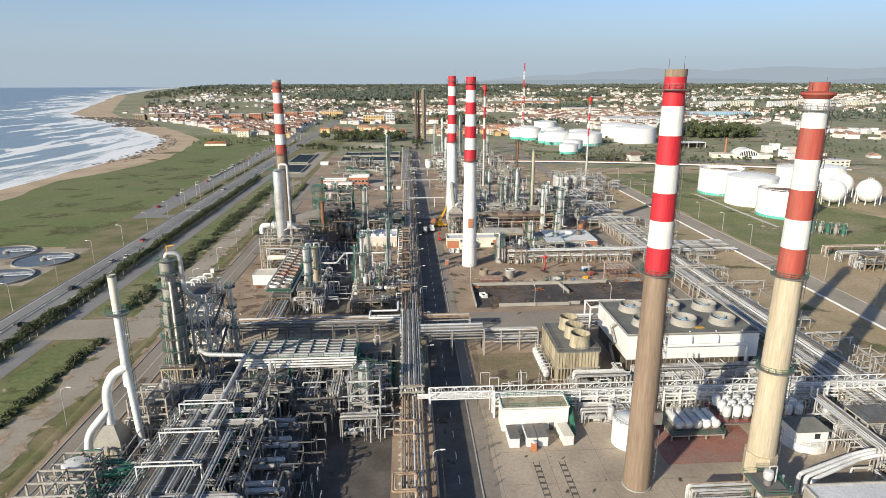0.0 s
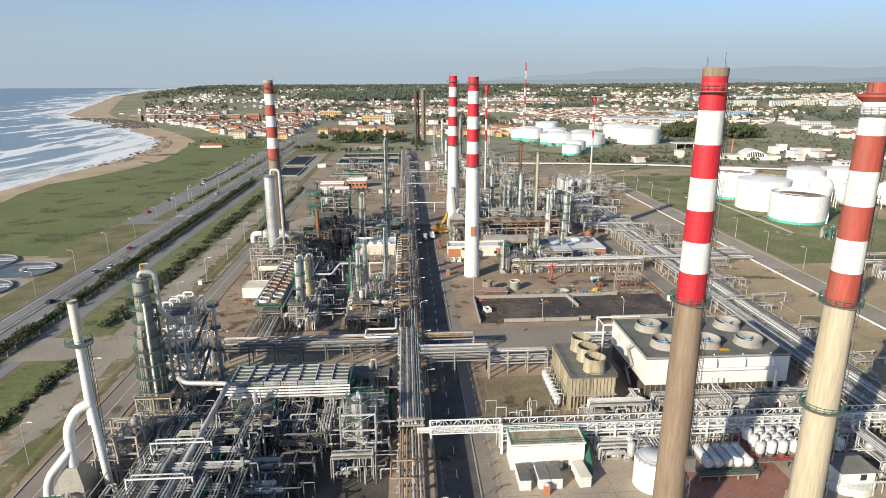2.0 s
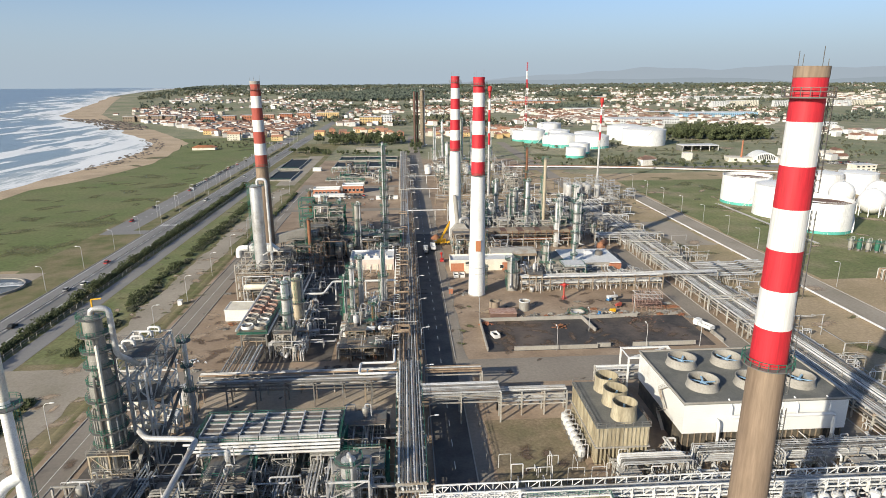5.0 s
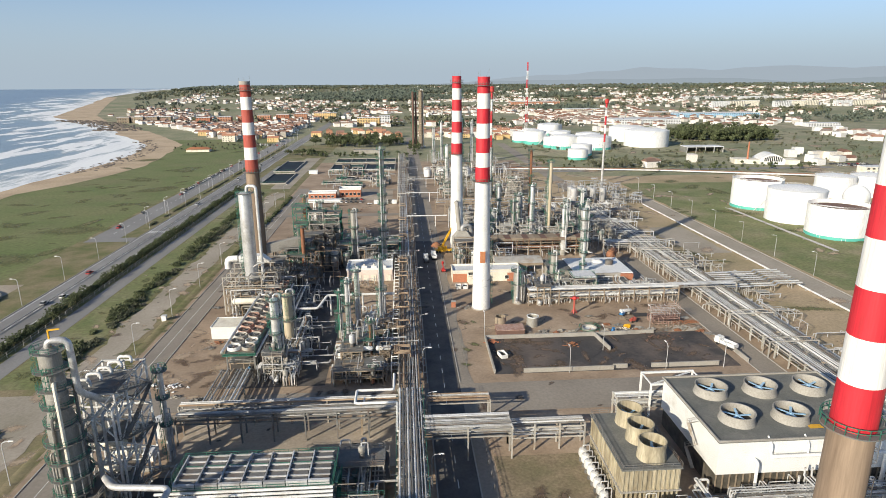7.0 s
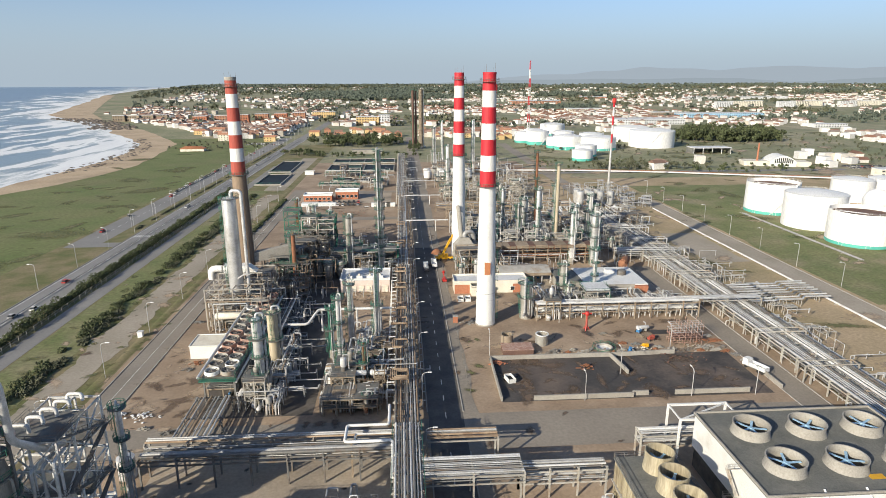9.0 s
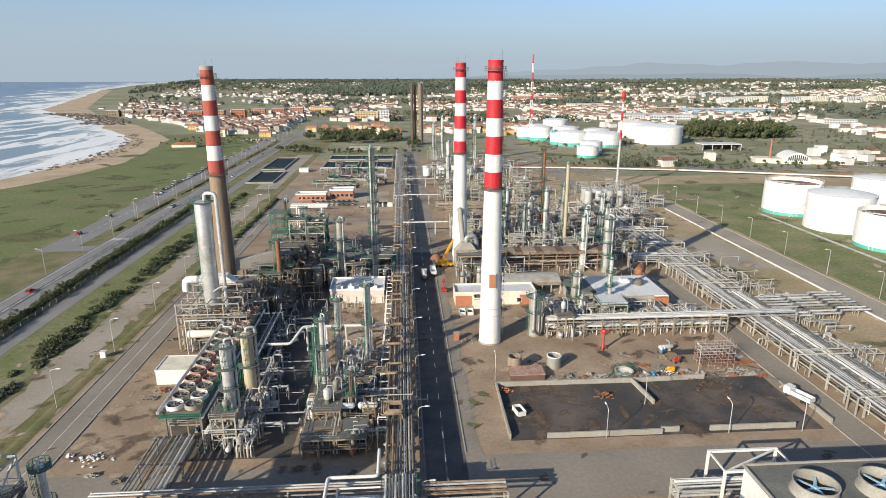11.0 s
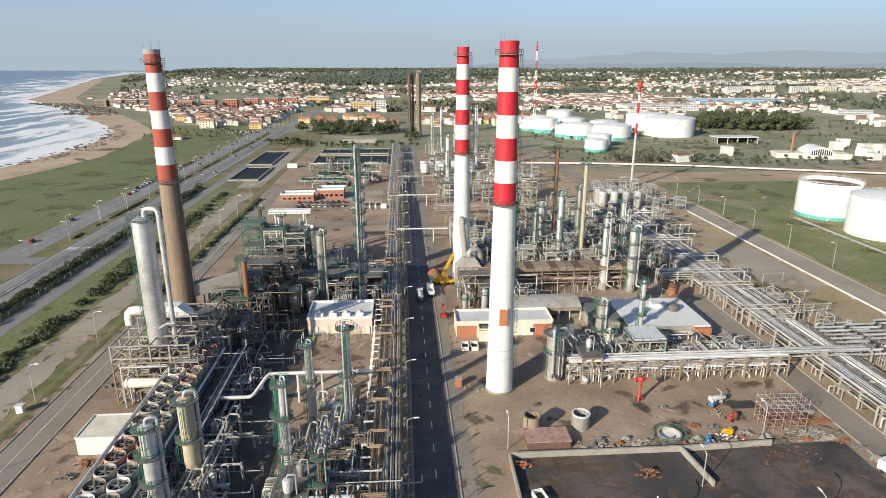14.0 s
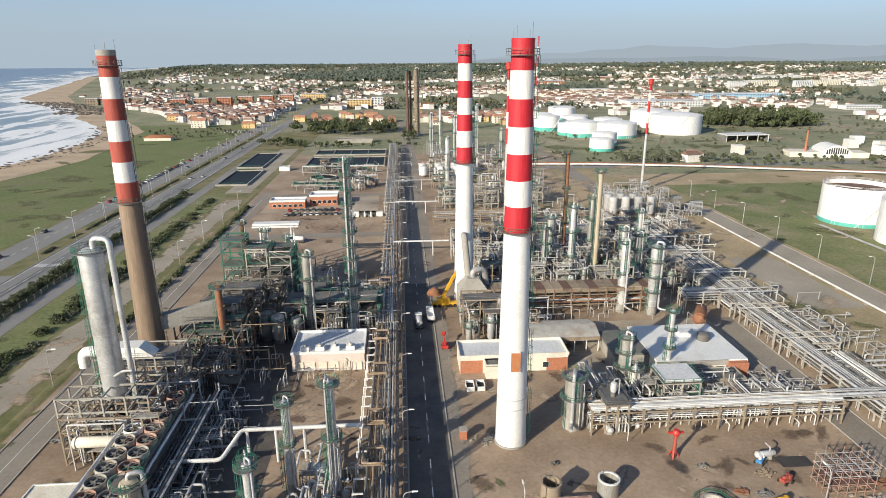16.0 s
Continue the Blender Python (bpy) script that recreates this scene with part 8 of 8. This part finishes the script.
def thinning(m):
    """Lets a stain's edge break up into the ground below."""
    n, l = m.node_tree.nodes, m.node_tree.links
    at = n.new("ShaderNodeAttribute")
    at.attribute_name = "cover"
    tc = n.new("ShaderNodeTexCoord")
    tx = n.new("ShaderNodeTexNoise")
    tx.inputs["Scale"].default_value, tx.inputs["Detail"].default_value = 0.8, 6
    l.new(tc.outputs["Object"], tx.inputs["Vector"])
    add = n.new("ShaderNodeMath")
    add.operation = "ADD"
    l.new(at.outputs["Fac"], add.inputs[0])
    l.new(tx.outputs[0], add.inputs[1])
    r = n.new("ShaderNodeMapRange")
    r.inputs["From Min"].default_value, r.inputs["From Max"].default_value, r.inputs["To Max"].default_value = 0.62, 1.25, 0.8
    l.new(add.outputs[0], r.inputs["Value"])
    l.new(r.outputs[0], n["Principled BSDF"].inputs["Alpha"])
    return m


M["damp"] = thinning(mat("damp_soil", (0.15, 0.105, 0.075), (0.21, 0.15, 0.11), 0.2, 0.85, fine=1.5, c=(0.1, 0.075, 0.055), coarse=0.1, grain=0.15))
M["palesoil"] = thinning(mat("pale_dry_soil", (0.47, 0.36, 0.26), (0.54, 0.43, 0.32), 0.2, 0.95, fine=1.5, c=(0.4, 0.3, 0.21), coarse=0.1, grain=0.15))
M["oil"] = thinning(mat("oil_stain", (0.06, 0.055, 0.05), (0.1, 0.088, 0.08), 0.3, 0.7, fine=2, grain=0.15))
M["tuft"] = thinning(mat("weedy_grass", (0.12, 0.135, 0.055), (0.18, 0.185, 0.08), 0.3, 0.95, fine=2, c=(0.24, 0.2, 0.11), coarse=0.15, grain=0.25))


def scatter(seed, n, boxes, lo, hi):
    rnd = random.Random(seed)
    out = []
    for _ in range(n):
        x0, y0, x1, y1 = rnd.choice(boxes)
        a = rnd.uniform(lo, hi)
        out.append((rnd.uniform(x0, x1), rnd.uniform(y0, y1), a, a * rnd.uniform(0.25, 0.7)))
    return out


_yards = [(-76, 208, -60, 300), (17, 256, 102, 281), (17, 300, 60, 335), (-70, 400, -20, 450), (-70, 462, -10, 500), (-30, 292, -8, 316), (-25, 262, -7, 318), (-76, 222, -58, 258), (38, 255, 102, 281)]
blotches(scatter(1, 130, _yards, 0.6, 5.5), "damp", "dark damp stains on the dirt", 0.115, 1)
blotches(scatter(2, 90, _yards, 0.8, 6.0), "palesoil", "pale dry soil patches on the dirt", 0.175, 2)
blotches(scatter(3, 70, [(18, 60, 112, 112), (20, 112, 60, 132), (-27, 70, -7, 150), (-56, 186, -8, 204), (-42, 226, -6, 328)], 0.3, 1.3), "oil", "dark oil stains on the concrete", 0.135, 3)
blotches(scatter(4, 40, [(16, 222, 23, 280), (114, 60, 140, 340), (-93, 220, -88, 480), (40, 470, 130, 620)], 0.8, 4.0), "tuft", "weedy grass patches on bare soil", 0.165, 4)
blotches(scatter(5, 70, [(136, 60, 184, 360), (140, 430, 184, 560), (200, 60, 300, 300), (210, 540, 400, 620), (60, 480, 130, 620)], 3.0, 13.0), "tuft", "weedy grass patches on the eastern land", 0.145, 5)
blotches(scatter(6, 60, [(136, 60, 184, 360), (140, 430, 200, 620), (205, 300, 300, 520), (60, 480, 130, 620)], 2.0, 11.0), "palesoil", "bare pale patches on the eastern land", 0.19, 6)
blotches(scatter(12, 60, [(-106, 60, -88, 540), (-240, 80, -185, 330)], 1.0, 4.5), "tuft", "weedy tufts along the gravel track", 0.17, 12)
blotches(scatter(31, 110, [(-109, 60, -88, 540)], 1.0, 5.0), "palesoil", "pale dusty soil along the gravel track", 0.176, 31)
blotches(scatter(32, 110, [(-110, 60, -103, 540), (-95, 60, -87, 540)], 0.8, 4.0), "tuft", "olive weeds along the gravel track", 0.225, 32)
blotches(scatter(33, 90, [(-121, 60, -106, 204), (-121, 228, -106, 540)], 1.0, 5.0), "tuft", "rough tufts on the grass bank", 0.14, 33)
blotches(scatter(13, 50, [(-106, 60, -90, 540), (-86, 60, -78, 540), (-78, 207, -5, 220), (15, 206, 104, 222), (4.5, 60, 14, 480)], 0.8, 3.5), "damp", "dark worn stains on roads and tracks", 0.205, 13)
blotches(scatter(14, 60, [(-290, 470, -190, 900), (-260, 300, -185, 480), (205, 300, 300, 540)], 5.0, 22.0), "tuft", "darker rough patches in the meadow", 0.21, 14)
blotches(scatter(7, 40, [(-240, 330, -185, 700), (-290, 470, -190, 700), (-235, 80, -185, 260)], 3.0, 14.0), "tuft", "rough darker tufts on the meadow", 0.12, 7)
blotches(scatter(8, 26, [(-118, 60, -88, 205), (-120, 228, -88, 540)], 1.0, 5.0), "palesoil", "bare pale soil beside the track", 0.145, 8)
blotches(scatter(11, 10, [(18, 158, 38, 184)], 1.5, 4.0), "damp", "dark damp soil in the dirt yard", 0.117, 11)
blotches(scatter(9, 60, [(26, 229, 100, 252)], 0.6, 6.0), "damp", "brown dirt patches on the black paving", 0.15, 9)
blotches([(61, 271, 5, 2.2), (84, 271.5, 3.6, 1.6)], "oil", "dark wet ground at the fire monitor", 0.17, 10)
blotches(scatter(21, 80, [(120, 640, 420, 820), (300, 560, 520, 720), (60, 560, 180, 640), (380, 760, 700, 1000)], 5.0, 26.0), "palesoil", "pale bare soil on the northern land", 0.215, 21)
blotches(scatter(22, 90, [(120, 640, 420, 860), (300, 560, 620, 760), (380, 760, 760, 1050)], 5.0, 24.0), "tuft", "rough green scrub on the northern land", 0.26, 22)
patch("black_mat", 83, 268.5, 90, 272, 0.2, "pit", "black ground sheet on the dirt", "mat")
_g = Geo()
for _x in (27, 33):
    for _k in range(16):
        _g.box(_x - 0.6, 96 + _k * 2.0, 0.125, _x + 0.6, 96.7 + _k * 2.0, 0.14)
    _g.box(_x - 0.75, 95, 0.13, _x - 0.6, 128, 0.15)
    _g.box(_x + 0.6, 95, 0.13, _x + 0.75, 128, 0.15)
solid("drain_channel", _g, "darkyard", "slotted drain covers in the yard", "drain", "stuff")
_g = Geo()
for _k in range(8):
    _g.box(17, 60 + _k * 12, 0.122, 62, 60.06 + _k * 12, 0.128)
for _k in range(4):
    _g.box(18 + _k * 12, 45, 0.122, 18.06 + _k * 12, 157, 0.128)
solid("slab_joints", _g, "darkyard", "dark joints between the yard slabs", "joint", "stuff")
# guard rail along the middle of the motorway
_t = thing("guard_rail", "low dark guard rail along the motorway", "guard rail", -145.1, 60)
part("rail", Geo().beam((0, 0, 0.7), (0, 900, 0.7), 0.15, 0.3), "galv", _t)
# white goal frame beside the cooling tower
for _y in (199.5, 206):
    _t = thing("portal_gantry", "white steel portal frame behind the cooling tower", "frame", 60.5, _y, group="goal frames")
    part("post", Geo().beam((0, 0, 0), (0, 0, 10), 0.45), "white", _t)
    part("post", Geo().beam((14, 0, 0), (14, 0, 10), 0.45), "white", _t)
    part("crossbar", Geo().beam((-0.2, 0, 10), (14.2, 0, 10), 0.5), "white", _t)
_t = thing("portal_bracing", "white steel braces between portal frames", "brace", 60.5, 199.5, 10)
part("brace", Geo().beam((0, 0, 0), (14, 6.5, 0), 0.3), "white", _t)
part("brace", Geo().beam((14, 0, 0), (14, 6.5, 0), 0.3), "white", _t)
part("brace", Geo().beam((0, 0, 0), (0, 6.5, 0), 0.3), "white", _t)
# small upright valves and risers, too many to count
_rv = random.Random(9)
for _bx in ((-22, 224, -8, 262), (-46, 230, -36, 300), (46, 283, 104, 296), (-72, 90, -20, 182), (18, 146, 112, 166), (112, 70, 134, 340), (24, 334, 108, 412), (-58, 310, -8, 395)):
    _g = Geo()
    for _k in range(150):
        _x, _y = _rv.uniform(_bx[0], _bx[2]), _rv.uniform(_bx[1], _bx[3])
        _h = _rv.uniform(1.2, 5.5)
        _dx, _dy = _rv.choice(((1, 0), (0, 1), (-1, 0), (0, -1)))
        _l = _rv.uniform(0.8, 4.5)
        _g.path([(_x, _y, 0.1), (_x, _y, _h), (_x + _dx * _l, _y + _dy * _l, _h), (_x + _dx * _l, _y + _dy * _l, _h * _rv.uniform(0.0, 0.7))], _rv.choice((0.07, 0.1, 0.14)), 5)
    solid("small_pipework", _g, _rv.choice(("galv", "pipewhite", "galv")), "tangle of thin grey risers and valve pipes", "pipes", "stuff")


# ---- dense light steelwork between the units ----
def steelwork(x0, y0, x1, y1, frames, pipes, hmax, steel, pipe, seed, label):
    """Many thin frames and pipes, too small to count."""
    rnd = random.Random(seed)
    g, p = Geo(), Geo()
    for fi in range(frames):
        x, y = rnd.uniform(x0, x1), rnd.uniform(y0, y1)
        w, d, h = rnd.uniform(2.5, 6), rnd.uniform(2.5, 6), rnd.uniform(0.35, 1.0) * hmax
        for a in (0, w):
            for b in (0, d):
                g.beam((x + a, y + b, 0), (x + a, y + b, h), 0.2)
        z = 2.8 + 0.023 * fi
        while z < h + 1:
            k = min(z, h)
            g.beam((x, y, k), (x + w, y, k), 0.2).beam((x, y + d, k), (x + w, y + d, k), 0.2).beam((x, y, k), (x, y + d, k), 0.2).beam((x + w, y, k), (x + w, y + d, k), 0.2)
            if rnd.random() < 0.6:
                g.beam((x, y, k), (x + w, y, max(k - 2.8, 0)), 0.13)
            if rnd.random() < 0.5:
                g.box(x, y, k + 0.1, x + w, y + d * rnd.uniform(0.3, 0.8), k + 0.16)
                g.rail([(x, y, k + 0.15), (x + w, y, k + 0.15)], 1.1, 0.06)
            z += 2.8
    for _ in range(pipes):
        x, y, z = rnd.uniform(x0, x1), rnd.uniform(y0, y1), rnd.uniform(0.25, 0.9) * hmax
        dx, dy = rnd.choice(((1, 0), (0, 1)))
        l, r = rnd.uniform(4, 14), rnd.choice((0.1, 0.14, 0.2, 0.26))
        e = rnd.uniform(0.5, 2.5)
        p.path([(x, y, 0), (x, y, z), (x + dx * l, y + dy * l, z), (x + dx * l + dy * e, y + dy * l + dx * e, z), (x + dx * l + dy * e, y + dy * l + dx * e, z * rnd.uniform(0, 0.6))], r, 6)
    solid("steelwork", g, steel, label, "steelwork", "stuff")
    solid("pipework", p, pipe, "maze of thin process pipes among the frames", "pipes", "stuff")


for _i, (_a, _b, _c, _d, _f, _p, _h, _s, _m) in enumerate((
        (30, 366, 68, 412, 26, 60, 14, "pale", "galv"), (68, 362, 112, 412, 26, 60, 13, "pale", "alu"), (24, 412, 70, 455, 20, 40, 10, "beam", "galv"),
        (70, 412, 140, 470, 26, 50, 9, "pale", "pipewhite"), (22, 333, 44, 352, 10, 22, 11, "beam", "galv"), (46, 284, 80, 300, 10, 26, 7, "pale", "pipewhite"),
        (80, 286, 104, 300, 6, 20, 5, "pale", "galv"), (112, 300, 140, 365, 12, 24, 6, "pale", "galv"), (-58, 308, -40, 360, 16, 34, 15, "steel", "pipebrown"),
        (-60, 362, -38, 396, 12, 26, 16, "steel", "galv"), (-36, 338, -8, 372, 16, 36, 11, "steel", "galv"), (-24, 224, -7, 256, 12, 34, 8, "beam", "galv"),
        (-20, 256, -8, 276, 3, 10, 5, "pale", "pipewhite"), (-46, 258, -37, 302, 6, 22, 5, "steel", "galv"), (-46, 226, -36, 256, 6, 20, 7, "pale", "galv"),
        (-70, 282, -54, 308, 8, 24, 12, "beam", "galv"), (-62, 100, -48, 162, 14, 50, 10, "steel", "galv"), (-50, 92, -28, 150, 16, 44, 9, "steel", "steel"),
        (-48, 150, -16, 164, 14, 40, 9, "pale", "galv"), (-18, 138, -8, 182, 8, 22, 9, "pale", "galv"),
        (42, 145, 112, 167, 16, 60, 5, "pale", "pipewhite"), (96, 100, 118, 146, 10, 34, 6, "pale", "pipewhite"), (22, 490, 96, 720, 40, 60, 14, "pale", "galv"),
        (-70, 279, -52, 300, 9, 26, 13, "pale", "pipewhite"), (-76, 104, -60, 128, 8, 24, 8, "green", "pipewhite"),
        (-72, 556, -12, 650, 14, 24, 4, "green", "galv"), (112, 66, 140, 300, 34, 50, 5, "pale", "galv"), (118, 470, 160, 540, 14, 26, 10, "galv", "galv"), (-4, 500, 2, 740, 12, 20, 7, "pale", "galv"))):
    steelwork(_a, _b, _c, _d, int(_f * 1.3), int(_p * 1.6), _h, _s, _m, 300 + _i, "light steel frames and platforms packed between the units")
